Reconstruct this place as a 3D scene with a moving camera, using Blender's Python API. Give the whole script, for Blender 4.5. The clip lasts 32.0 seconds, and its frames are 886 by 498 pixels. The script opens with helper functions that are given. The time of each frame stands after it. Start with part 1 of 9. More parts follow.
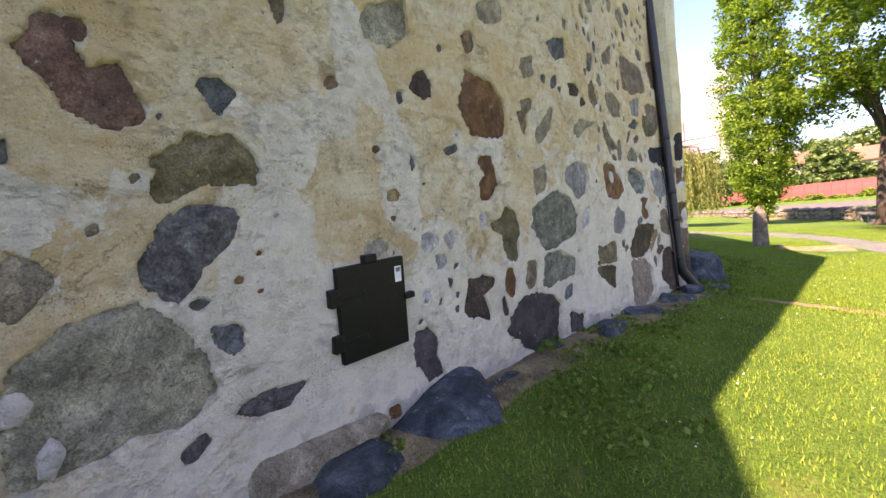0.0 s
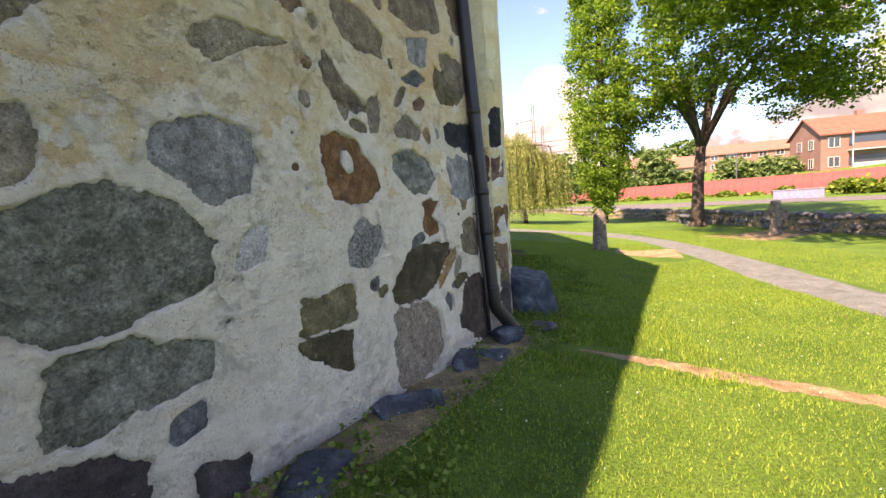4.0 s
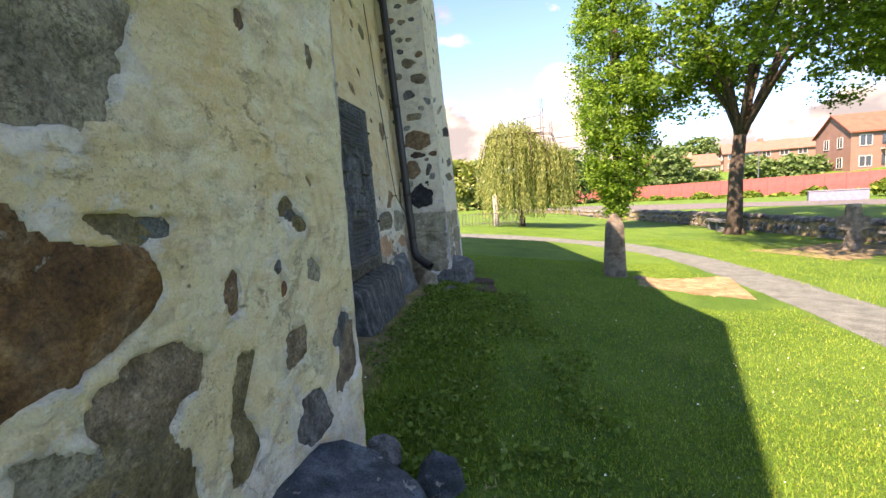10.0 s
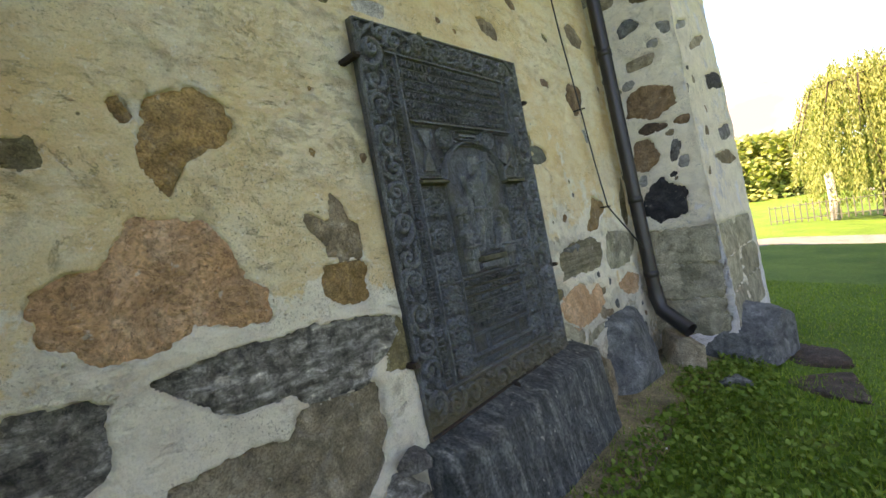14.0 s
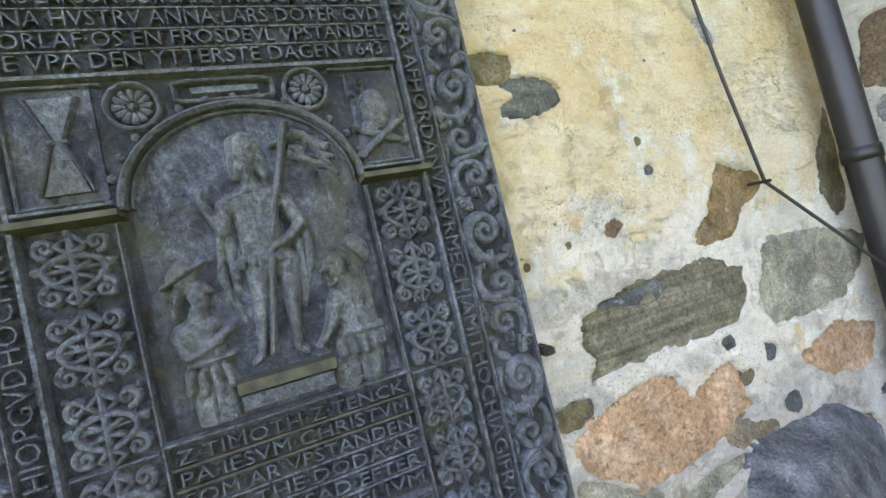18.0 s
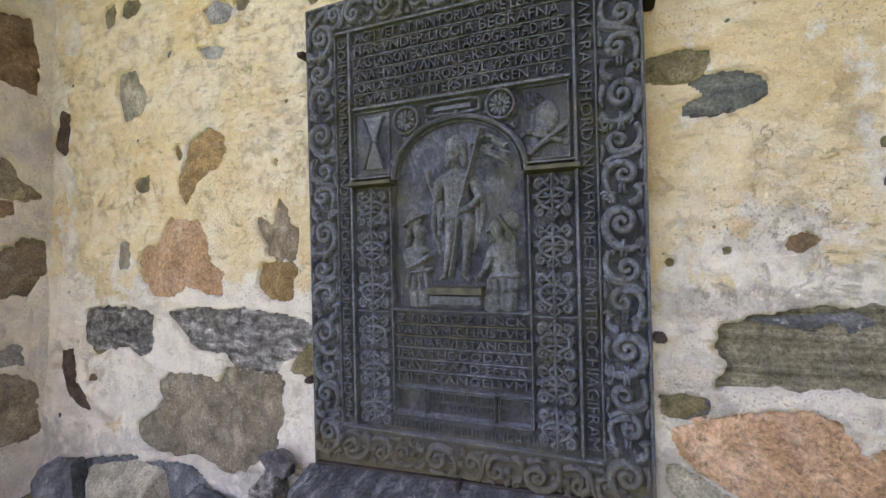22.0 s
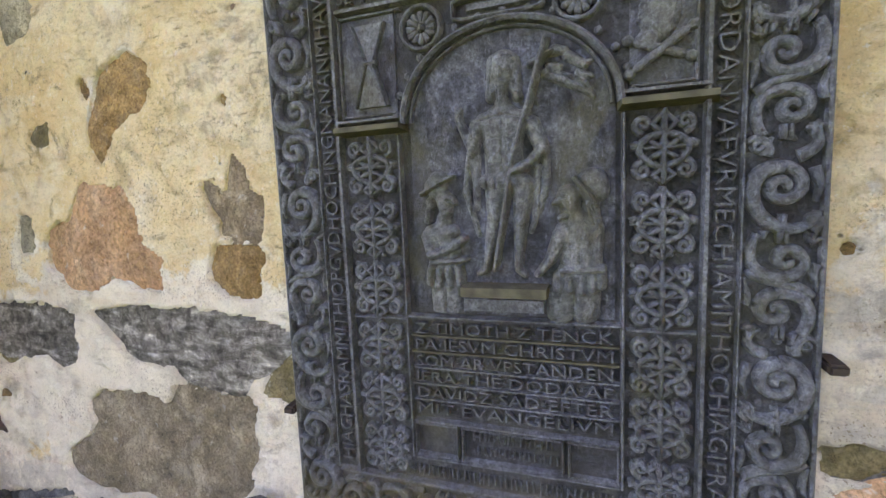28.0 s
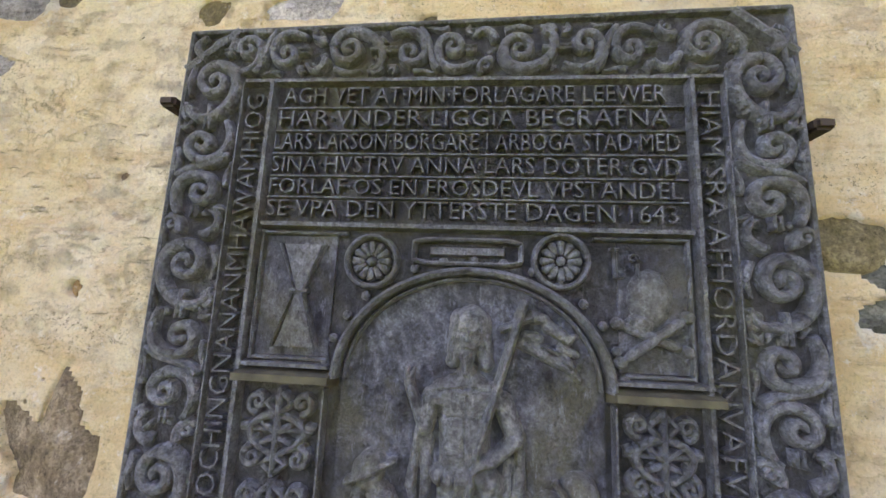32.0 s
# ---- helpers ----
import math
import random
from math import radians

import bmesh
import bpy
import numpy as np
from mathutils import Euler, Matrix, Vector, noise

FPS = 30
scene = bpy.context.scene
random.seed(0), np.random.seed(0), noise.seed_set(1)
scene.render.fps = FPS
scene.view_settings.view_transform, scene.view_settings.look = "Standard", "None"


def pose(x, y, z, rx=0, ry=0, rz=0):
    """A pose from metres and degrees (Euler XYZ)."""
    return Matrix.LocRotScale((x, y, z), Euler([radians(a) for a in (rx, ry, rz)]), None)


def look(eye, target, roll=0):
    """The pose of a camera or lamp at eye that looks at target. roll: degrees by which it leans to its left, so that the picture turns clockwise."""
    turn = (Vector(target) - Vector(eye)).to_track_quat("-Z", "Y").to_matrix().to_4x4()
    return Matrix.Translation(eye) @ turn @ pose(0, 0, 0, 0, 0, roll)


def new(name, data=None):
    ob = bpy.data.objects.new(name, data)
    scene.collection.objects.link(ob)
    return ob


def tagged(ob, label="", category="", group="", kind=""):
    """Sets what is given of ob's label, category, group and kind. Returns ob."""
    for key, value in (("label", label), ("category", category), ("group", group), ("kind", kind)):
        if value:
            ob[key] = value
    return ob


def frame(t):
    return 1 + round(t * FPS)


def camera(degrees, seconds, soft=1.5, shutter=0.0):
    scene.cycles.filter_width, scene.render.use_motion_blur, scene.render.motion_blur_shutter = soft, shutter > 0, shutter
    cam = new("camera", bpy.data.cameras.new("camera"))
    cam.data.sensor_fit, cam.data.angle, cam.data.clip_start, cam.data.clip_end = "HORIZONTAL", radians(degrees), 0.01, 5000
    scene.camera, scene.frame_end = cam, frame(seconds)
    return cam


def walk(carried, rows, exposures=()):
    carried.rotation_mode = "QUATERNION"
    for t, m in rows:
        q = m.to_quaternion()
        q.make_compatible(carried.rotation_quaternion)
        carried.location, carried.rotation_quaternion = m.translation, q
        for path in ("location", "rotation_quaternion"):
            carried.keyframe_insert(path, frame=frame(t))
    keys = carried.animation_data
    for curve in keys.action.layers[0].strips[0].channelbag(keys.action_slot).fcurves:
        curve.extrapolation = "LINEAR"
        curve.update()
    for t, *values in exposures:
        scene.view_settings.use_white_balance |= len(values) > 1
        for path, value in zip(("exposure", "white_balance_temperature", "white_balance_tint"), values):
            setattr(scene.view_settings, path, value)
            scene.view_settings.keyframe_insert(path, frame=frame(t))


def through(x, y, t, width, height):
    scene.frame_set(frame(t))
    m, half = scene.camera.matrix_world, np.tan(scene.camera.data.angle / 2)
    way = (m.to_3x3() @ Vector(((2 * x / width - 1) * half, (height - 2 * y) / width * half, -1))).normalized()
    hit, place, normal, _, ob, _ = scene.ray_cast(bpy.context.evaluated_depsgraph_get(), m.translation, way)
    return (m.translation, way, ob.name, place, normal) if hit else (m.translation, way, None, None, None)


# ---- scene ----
cam = camera(91.1, 32.0)

PATH = [
    (0, (-0.032, -0.614, 1.245), (-0.824, 1.219, 1.136), -5.6),
    (0.5, (0.002, -0.299, 1.255), (-0.681, 1.576, 1.122), -4.5),
    (1, (0.036, -0.01, 1.253), (-0.642, 1.867, 1.12), -4.1),
    (1.5, (0.113, 0.271, 1.294), (-0.492, 2.171, 1.144), -5.3),
    (2, (0.218, 0.622, 1.286), (-0.22, 2.566, 1.108), -4.9),
    (2.5, (0.302, 0.928, 1.336), (-0.019, 2.892, 1.139), -4.7),
    (3, (0.406, 1.21, 1.342), (0.145, 3.183, 1.14), -4.2),
    (3.5, (0.529, 1.552, 1.322), (0.267, 3.525, 1.121), -3.9),
    (5.5, (0.874, 2.993, 1.250), (0.624, 4.967, 1.046), -5.0),
    (6, (0.964, 3.334, 1.241), (0.709, 5.306, 1.030), -4.9),
    (6.5, (1.032, 3.705, 1.277), (0.768, 5.676, 1.063), -3.7),
    (7, (1.072, 4.056, 1.250), (0.809, 6.027, 1.034), -4.7),
    (7.5, (1.117, 4.436, 1.291), (0.854, 6.406, 1.066), -5.3),
    (8, (1.187, 4.770, 1.293), (0.926, 6.739, 1.058), -4.7),
    (8.5, (1.276, 5.115, 1.278), (1.013, 7.085, 1.049), -3.6),
    (9, (1.337, 5.476, 1.306), (1.068, 7.445, 1.077), -1.7),
    (9.5, (1.385, 5.791, 1.254), (1.105, 7.759, 1.035), -2.7),
    (10, (1.458, 6.053, 1.283), (1.161, 8.019, 1.072), -3.4),
    (10.5, (1.479, 6.456, 1.314), (1.088, 8.405, 1.095), -3.4),
    (11, (1.490, 6.803, 1.330), (0.971, 8.723, 1.117), -3.7),
    (11.5, (1.438, 7.136, 1.326), (0.809, 9.025, 1.137), -4.5),
    (12, (1.428, 7.473, 1.272), (0.649, 9.309, 1.123), -5.3),
    (12.5, (1.397, 7.770, 1.320), (0.504, 9.554, 1.182), -5.5),
    (13, (1.361, 8.029, 1.338), (0.350, 9.750, 1.216), -6.9),
    (13.5, (1.34, 8.322, 1.34), (0.13, 9.913, 1.259), -9.0),
    (14, (1.316, 8.576, 1.374), (-0.055, 10.031, 1.328), -9.1),
    (14.5, (1.28, 8.826, 1.358), (-0.203, 10.168, 1.339), -9.4),
    (16.5, (1.103, 9.767, 1.429), (-0.721, 10.58, 1.537), -8.9),
    (17, (1.051, 9.951, 1.439), (-0.803, 10.693, 1.552), -9.1),
    (17.5, (1.021, 10.193, 1.433), (-0.861, 10.862, 1.516), -10.8),
    (18, (0.962, 10.378, 1.435), (-0.915, 11.069, 1.429), -12.4),
    (18.5, (0.938, 10.565, 1.444), (-0.986, 11.112, 1.428), -8.4),
    (19, (0.909, 10.705, 1.448), (-1.091, 10.733, 1.487), -2.9),
    (19.5, (0.915, 10.78, 1.459), (-1.031, 10.32, 1.505), -1.4),
    (20, (0.939, 10.805, 1.485), (-0.905, 10.031, 1.508), -2.2),
    (20.5, (1.025, 10.796, 1.491), (-0.791, 9.958, 1.521), -2.4),
    (21, (1.124, 10.789, 1.442), (-0.709, 9.989, 1.49), -1.5),
    (21.5, (1.241, 10.801, 1.433), (-0.614, 10.053, 1.412), -1.7),
    (22, (1.358, 10.849, 1.437), (-0.5, 10.113, 1.372), -2.1),
    (22.5, (1.447, 10.916, 1.437), (-0.416, 10.192, 1.35), -2.6),
    (23, (1.506, 10.983, 1.405), (-0.355, 10.259, 1.283), -2.6),
    (23.5, (1.525, 11.008, 1.397), (-0.326, 10.276, 1.198), -1.9),
    (24, (1.495, 10.976, 1.393), (-0.353, 10.242, 1.178), -1.0),
    (24.5, (1.42, 10.898, 1.402), (-0.425, 10.166, 1.159), -1.6),
    (25, (1.35, 10.823, 1.426), (-0.493, 10.092, 1.165), -2.1),
    (25.5, (1.26, 10.765, 1.429), (-0.583, 10.042, 1.145), -2.1),
    (27.5, (0.968, 10.589, 1.477), (-0.885, 9.904, 1.161), -2.5),
    (28, (0.933, 10.533, 1.494), (-0.936, 9.885, 1.2), -3.1),
    (28.5, (0.905, 10.479, 1.509), (-0.987, 9.868, 1.289), -3.1),
    (29, (0.873, 10.449, 1.527), (-1.027, 9.857, 1.328), -3.3),
    (29.5, (0.854, 10.439, 1.526), (-1.058, 9.882, 1.341), -3.1),
    (30, (0.816, 10.435, 1.581), (-1.123, 9.969, 1.44), -2.4),
    (30.5, (0.785, 10.413, 1.681), (-1.182, 10.049, 1.697), -0.8),
    (31, (0.757, 10.399, 1.717), (-1.218, 10.117, 1.851), 1.1),
    (31.5, (0.737, 10.385, 1.752), (-1.237, 10.147, 1.973), 2.0),
    (32, (0.727, 10.374, 1.765), (-1.243, 10.178, 2.044), 2.4),
]
EXPOSURES = [(0.0, 3.37, 10000, 50), (3.0, 3.15, 10260, 45), (5.0, 3.15, 10070, 41), (9.0, 3.27, 9580, 35), (11.0, 3.37, 9640, 35), (13.0, 3.78, 10850, 35), (14.0, 3.94, 12070, 35), (16.5, 4.78, 11420, 36), (18.0, 5.17, 10900, 42), (20.5, 5.02, 11460, 52), (23.0, 4.74, 11510, 54), (25.0, 4.76, 11870, 52), (28.0, 4.96, 12430, 51), (30.0, 5.08, 12240, 55), (32.0, 4.99, 12040, 56)]
walk(cam, [(t, look(eye, target, roll)) for t, eye, target, roll in PATH], EXPOSURES)

# ---- world ----
SUN_AZ, SUN_EL = radians(55.0), radians(48.0)      # the way the light travels, from +x; its height
travel = Vector((math.cos(SUN_AZ) * math.cos(SUN_EL), math.sin(SUN_AZ) * math.cos(SUN_EL), -math.sin(SUN_EL)))
world = bpy.data.worlds.new("sky")
scene.world = world
world.use_nodes = True
wn = world.node_tree
wn.nodes.clear()
w_out = wn.nodes.new("ShaderNodeOutputWorld")
w_bg = wn.nodes.new("ShaderNodeBackground")
w_bg.inputs["Strength"].default_value = 0.102
sky = wn.nodes.new("ShaderNodeTexSky")
sky.sky_type, sky.sun_disc = "NISHITA", False
sky.sun_elevation = SUN_EL
sky.sun_rotation = math.atan2(-travel.x, -travel.y)
sky.ozone_density, sky.air_density, sky.dust_density = 3.0, 0.72, 0.1
w_co = wn.nodes.new("ShaderNodeTexCoord")
# clouds: heaps of noise over the directions of the sky
w_div = wn.nodes.new("ShaderNodeVectorMath")
w_div.operation = "MULTIPLY"
w_div.inputs[1].default_value = (1.0, 1.0, 1.7)
wn.links.new(w_co.outputs["Generated"], w_div.inputs[0])
w_noise = wn.nodes.new("ShaderNodeTexNoise")
w_noise.inputs["Scale"].default_value, w_noise.inputs["Detail"].default_value = 3.4, 11.0
w_noise.inputs["Roughness"].default_value = 0.52
w_map = wn.nodes.new("ShaderNodeMapping")
w_map.inputs["Location"].default_value = (3.1, 2.15, 0.0)
wn.links.new(w_div.outputs[0], w_map.inputs["Vector"])
wn.links.new(w_map.outputs[0], w_noise.inputs["Vector"])
w_ramp = wn.nodes.new("ShaderNodeValToRGB")
w_ramp.color_ramp.elements[0].position, w_ramp.color_ramp.elements[1].position = 0.535, 0.60
wn.links.new(w_noise.outputs["Fac"], w_ramp.inputs[0])
w_noise2 = wn.nodes.new("ShaderNodeTexNoise")
w_noise2.inputs["Scale"].default_value, w_noise2.inputs["Detail"].default_value = 6.5, 7.0
wn.links.new(w_map.outputs[0], w_noise2.inputs["Vector"])
w_ramp2 = wn.nodes.new("ShaderNodeValToRGB")
w_ramp2.color_ramp.elements[0].position, w_ramp2.color_ramp.elements[1].position = 0.38, 0.66
w_ramp2.color_ramp.elements[0].color = (0.68, 0.78, 0.90, 1)
w_ramp2.color_ramp.elements[1].color = (2.35, 2.4, 2.36, 1)
wn.links.new(w_noise2.outputs["Fac"], w_ramp2.inputs[0])
w_mix = wn.nodes.new("ShaderNodeMix")
w_mix.data_type = "RGBA"
wn.links.new(w_ramp.outputs[0], w_mix.inputs["Factor"])
w_tint = wn.nodes.new("ShaderNodeMix")
w_tint.data_type, w_tint.blend_type = "RGBA", "MULTIPLY"
w_tint.inputs["Factor"].default_value, w_tint.inputs["B"].default_value = 1.0, (0.35, 0.54, 0.68, 1)
wn.links.new(sky.outputs[0], w_tint.inputs["A"])
wn.links.new(w_tint.outputs["Result"], w_mix.inputs["A"])
wn.links.new(w_ramp2.outputs[0], w_mix.inputs["B"])
wn.links.new(w_mix.outputs["Result"], w_bg.inputs["Color"])
wn.links.new(w_bg.outputs[0], w_out.inputs[0])

sun = new("sun", bpy.data.lights.new("sun", "SUN"))
sun.data.energy, sun.data.angle, sun.data.color = 2.05, radians(0.55), (1.0, 0.95, 0.87)
sun.rotation_euler = travel.to_track_quat("-Z", "Y").to_euler()


# ---- materials ----
class Mat:
    """A procedural material: nodes by short calls, on object-space or world-space coordinates."""

    def __init__(self, name, rough=0.85, metal=0.0, spec=0.3, space="Object"):
        self.m = bpy.data.materials.new(name)
        self.m.use_nodes = True
        self.t = self.m.node_tree
        self.b = self.t.nodes["Principled BSDF"]
        self.b.inputs["Roughness"].default_value = rough
        self.b.inputs["Metallic"].default_value = metal
        self.b.inputs["Specular IOR Level"].default_value = spec
        if space == "World":
            self.co = self.t.nodes.new("ShaderNodeNewGeometry").outputs["Position"]
        else:
            self.co = self.t.nodes.new("ShaderNodeTexCoord").outputs["Object"]

    def link(self, a, b):
        self.t.links.new(a, b)

    def noise(self, scale, detail=4.0, rough=0.55, stretch=None, w=0.0):
        n = self.t.nodes.new("ShaderNodeTexNoise")
        n.inputs["Scale"].default_value, n.inputs["Detail"].default_value, n.inputs["Roughness"].default_value = scale, detail, rough
        n.inputs["Distortion"].default_value = w
        if stretch:
            mp = self.t.nodes.new("ShaderNodeMapping")
            mp.inputs["Scale"].default_value = stretch
            self.link(self.co, mp.inputs["Vector"])
            self.link(mp.outputs[0], n.inputs["Vector"])
        else:
            self.link(self.co, n.inputs["Vector"])
        return n.outputs["Fac"]

    def voronoi(self, scale, feature="F1", out="Distance"):
        n = self.t.nodes.new("ShaderNodeTexVoronoi")
        n.feature = feature
        n.inputs["Scale"].default_value = scale
        self.link(self.co, n.inputs["Vector"])
        return n.outputs[out]

    def ramp(self, src, stops):
        n = self.t.nodes.new("ShaderNodeValToRGB")
        e = n.color_ramp.elements
        while len(e) < len(stops):
            e.new(0.5)
        for el, (p, c) in zip(e, stops):
            el.position = p
            el.color = (c, c, c, 1) if isinstance(c, (int, float)) else (*c, 1)
        self.link(src, n.inputs[0])
        return n.outputs["Color"]

    def mix(self, fac, a, b, blend="MIX"):
        n = self.t.nodes.new("ShaderNodeMix")
        n.data_type, n.blend_type = "RGBA", blend
        for socket, v in ((n.inputs["Factor"], fac), (n.inputs["A"], a), (n.inputs["B"], b)):
            if isinstance(v, (int, float)):
                socket.default_value = v if socket.name == "Factor" else (v, v, v, 1)
            elif isinstance(v, tuple):
                socket.default_value = (*v, 1)
            else:
                self.link(v, socket)
        return n.outputs["Result"]

    def math(self, op, a, b):
        n = self.t.nodes.new("ShaderNodeMath")
        n.operation = op
        for socket, v in zip(n.inputs, (a, b)):
            if isinstance(v, (int, float)):
                socket.default_value = v
            else:
                self.link(v, socket)
        return n.outputs[0]

    def random(self):
        return self.t.nodes.new("ShaderNodeObjectInfo").outputs["Random"]

    def island(self):
        return self.t.nodes.new("ShaderNodeNewGeometry").outputs["Random Per Island"]

    def attribute(self, name):
        n = self.t.nodes.new("ShaderNodeAttribute")
        n.attribute_name = name
        return n.outputs["Fac"]

    def colour(self, src):
        if isinstance(src, tuple):
            self.b.inputs["Base Color"].default_value = (*src, 1)
        else:
            self.link(src, self.b.inputs["Base Color"])
        return self

    def bump(self, src, dist=0.01, strength=0.6):
        n = self.t.nodes.new("ShaderNodeBump")
        n.inputs["Distance"].default_value, n.inputs["Strength"].default_value = dist, strength
        self.link(src, n.inputs["Height"])
        self.link(n.outputs[0], self.b.inputs["Normal"])
        return self

    def rough(self, src):
        self.link(src, self.b.inputs["Roughness"])
        return self


def plain(name, colour, rough=0.7, metal=0.0, vary=0.12, scale=8.0, spec=0.3):
    m = Mat(name, rough, metal, spec)
    lo, hi = tuple(c * (1 - vary) for c in colour), tuple(min(1, c * (1 + vary)) for c in colour)
    n = m.noise(scale, 6)
    m.colour(m.ramp(n, [(0.3, lo), (0.7, hi)])).bump(m.noise(scale * 6, 4), 0.004, 0.4)
    return m.m
def plaster(name, tint, lime=(0.88, 0.805, 0.645), stain=0.45, dirt=0.6, strokes=0.35, cement=(0.34, 0.325, 0.275)):
    """Old lime plaster: weathered tones, pits and stains; later white mortar where the attribute says so."""
    m = Mat(name, 0.95, spec=0.15, space="World")
    a = m.ramp(m.noise(1.5, 8, 0.66, w=0.3), [(0.36, tint[0]), (0.5, tint[1]), (0.62, tint[2])])
    b = m.ramp(m.noise(6, 8, 0.70, w=0.3), [(0.47, 0.0), (0.64, 1.0)])
    c = m.mix(m.math("MULTIPLY", b, stain), a, tint[3])
    scrape = m.ramp(m.noise(4.2, 9, 0.72, stretch=(1, 0.75, 1.3), w=0.3), [(0.51, 0.0), (0.60, 1.0)])
    c = m.mix(m.math("MULTIPLY", scrape, 0.6), c, tint[2])
    edge = m.math("ADD", m.attribute("lime"), m.math("MULTIPLY", m.math("SUBTRACT", m.noise(5, 9, 0.68, w=0.25), 0.5), 2.2))
    w = m.ramp(edge, [(0.42, 0.0), (0.54, 1.0)])
    white = m.ramp(m.noise(9, 7, 0.65), [(0.30, tuple(v * 0.80 for v in lime)), (0.55, lime)])
    c = m.mix(m.math("MULTIPLY", w, 0.92), c, white)
    ce = m.math("ADD", m.attribute("cement"), m.math("MULTIPLY", m.math("SUBTRACT", m.noise(7, 9, 0.7, w=0.3), 0.5), 2.0))
    ce = m.ramp(ce, [(0.38, 0.0), (0.56, 1.0)])
    rubble = m.ramp(m.noise(22, 8, 0.75), [(0.32, tuple(v * 0.45 for v in cement)), (0.5, cement), (0.68, tuple(min(1, v * 1.6) for v in cement))])
    c = m.mix(m.math("MULTIPLY", ce, 0.88), c, rubble)
    crack = m.ramp(m.noise(7, 10, 0.75, stretch=(1, 0.6, 1.7), w=0.4), [(0.62, 0.0), (0.67, 1.0)])
    crack = m.math("MULTIPLY", crack, m.ramp(m.noise(1.7, 4), [(0.47, 0.0), (0.6, 1.0)]))
    c = m.mix(m.math("MULTIPLY", crack, dirt), c, tint[4])
    specks = m.ramp(m.noise(34, 7, 0.78), [(0.60, 0.0), (0.67, 1.0)])
    c = m.mix(m.math("MULTIPLY", specks, dirt * 0.8), c, tint[4])
    light = m.ramp(m.noise(24, 7, 0.75), [(0.58, 0.0), (0.68, 1.0)])
    c = m.mix(m.math("MULTIPLY", light, 0.4), c, (0.90, 0.87, 0.80))
    pits = m.ramp(m.voronoi(17), [(0.05, 1.0), (0.10, 0.0)])
    pits = m.math("MULTIPLY", pits, m.ramp(m.noise(3.3, 4), [(0.5, 0.0), (0.58, 1.0)]))
    c = m.mix(m.math("MULTIPLY", pits, 0.85), c, tint[4])
    hair = m.ramp(m.noise(3.1, 9, 0.66, w=0.3), [(0.492, 0.0), (0.5, 1.0), (0.508, 0.0)])
    hair = m.math("MULTIPLY", hair, m.ramp(m.noise(2.1, 5, 0.6), [(0.53, 0.0), (0.60, 1.0)]))
    c = m.mix(m.math("MULTIPLY", hair, 0.5), c, tint[4])
    grit = m.ramp(m.noise(95, 5, 0.8), [(0.57, 0.0), (0.62, 1.0)])
    c = m.mix(m.math("MULTIPLY", grit, dirt * 0.5), c, tint[4])
    chips = m.ramp(m.noise(48, 7, 0.8), [(0.60, 0.0), (0.64, 1.0)])
    c = m.mix(m.math("MULTIPLY", chips, 0.55), c, (0.92, 0.89, 0.82))
    crumble = m.ramp(m.noise(16, 10, 0.82, stretch=(1, 0.85, 1.15), w=0.2), [(0.53, 0.0), (0.60, 1.0)])
    crumble = m.math("MULTIPLY", crumble, m.ramp(m.noise(1.5, 5, 0.6, w=1.0), [(0.44, 0.12), (0.58, 1.0)]))
    c = m.mix(m.math("MULTIPLY", crumble, dirt * 0.42), c, tuple(0.35 * p + 0.65 * q for p, q in zip(tint[3], tint[4])))
    sweep = m.ramp(m.noise(5.5, 10, 0.74, stretch=(1, 0.4, 2.4), w=0.5), [(0.52, 0.0), (0.62, 1.0)])
    c = m.mix(m.math("MULTIPLY", sweep, strokes), c, tint[3])
    scratch = m.ramp(m.noise(26, 9, 0.8, stretch=(1, 0.45, 1.9), w=0.3), [(0.585, 0.0), (0.625, 1.0)])
    scratch = m.math("MULTIPLY", scratch, m.ramp(m.noise(1.9, 5, 0.6), [(0.42, 0.1), (0.6, 1.0)]))
    c = m.mix(m.math("MULTIPLY", scratch, strokes * 1.5), c, tint[4])
    c = m.mix(m.math("MULTIPLY", w, 0.45), c, white)
    sand = m.ramp(m.noise(170, 4, 0.7), [(0.36, 0.70), (0.47, 1.0), (0.66, 1.10)])
    c = m.mix(0.42, c, sand, "MULTIPLY")
    dot = m.ramp(m.noise(120, 4, 0.75), [(0.575, 0.0), (0.61, 1.0)])
    dot = m.math("MULTIPLY", dot, m.ramp(m.noise(2.6, 6, 0.65, stretch=(1, 0.6, 1.6)), [(0.50, 0.04), (0.60, 1.0)]))
    c = m.mix(m.math("MULTIPLY", dot, min(0.95, dirt * 1.6)), c, tint[4])
    m.colour(c)
    h = m.math("ADD", m.math("MULTIPLY", m.noise(13, 9, 0.70, w=0.15), 0.75), m.math("MULTIPLY", m.noise(75, 6, 0.75), 0.38))
    h = m.math("SUBTRACT", h, m.math("MULTIPLY", m.math("ADD", m.math("ADD", pits, m.math("ADD", crack, hair)), m.math("MULTIPLY", m.math("ADD", crumble, scratch), 0.6)), 0.25))
    h = m.math("ADD", h, m.math("MULTIPLY", w, 0.10))
    return m.bump(h, 0.06, 1.0).m


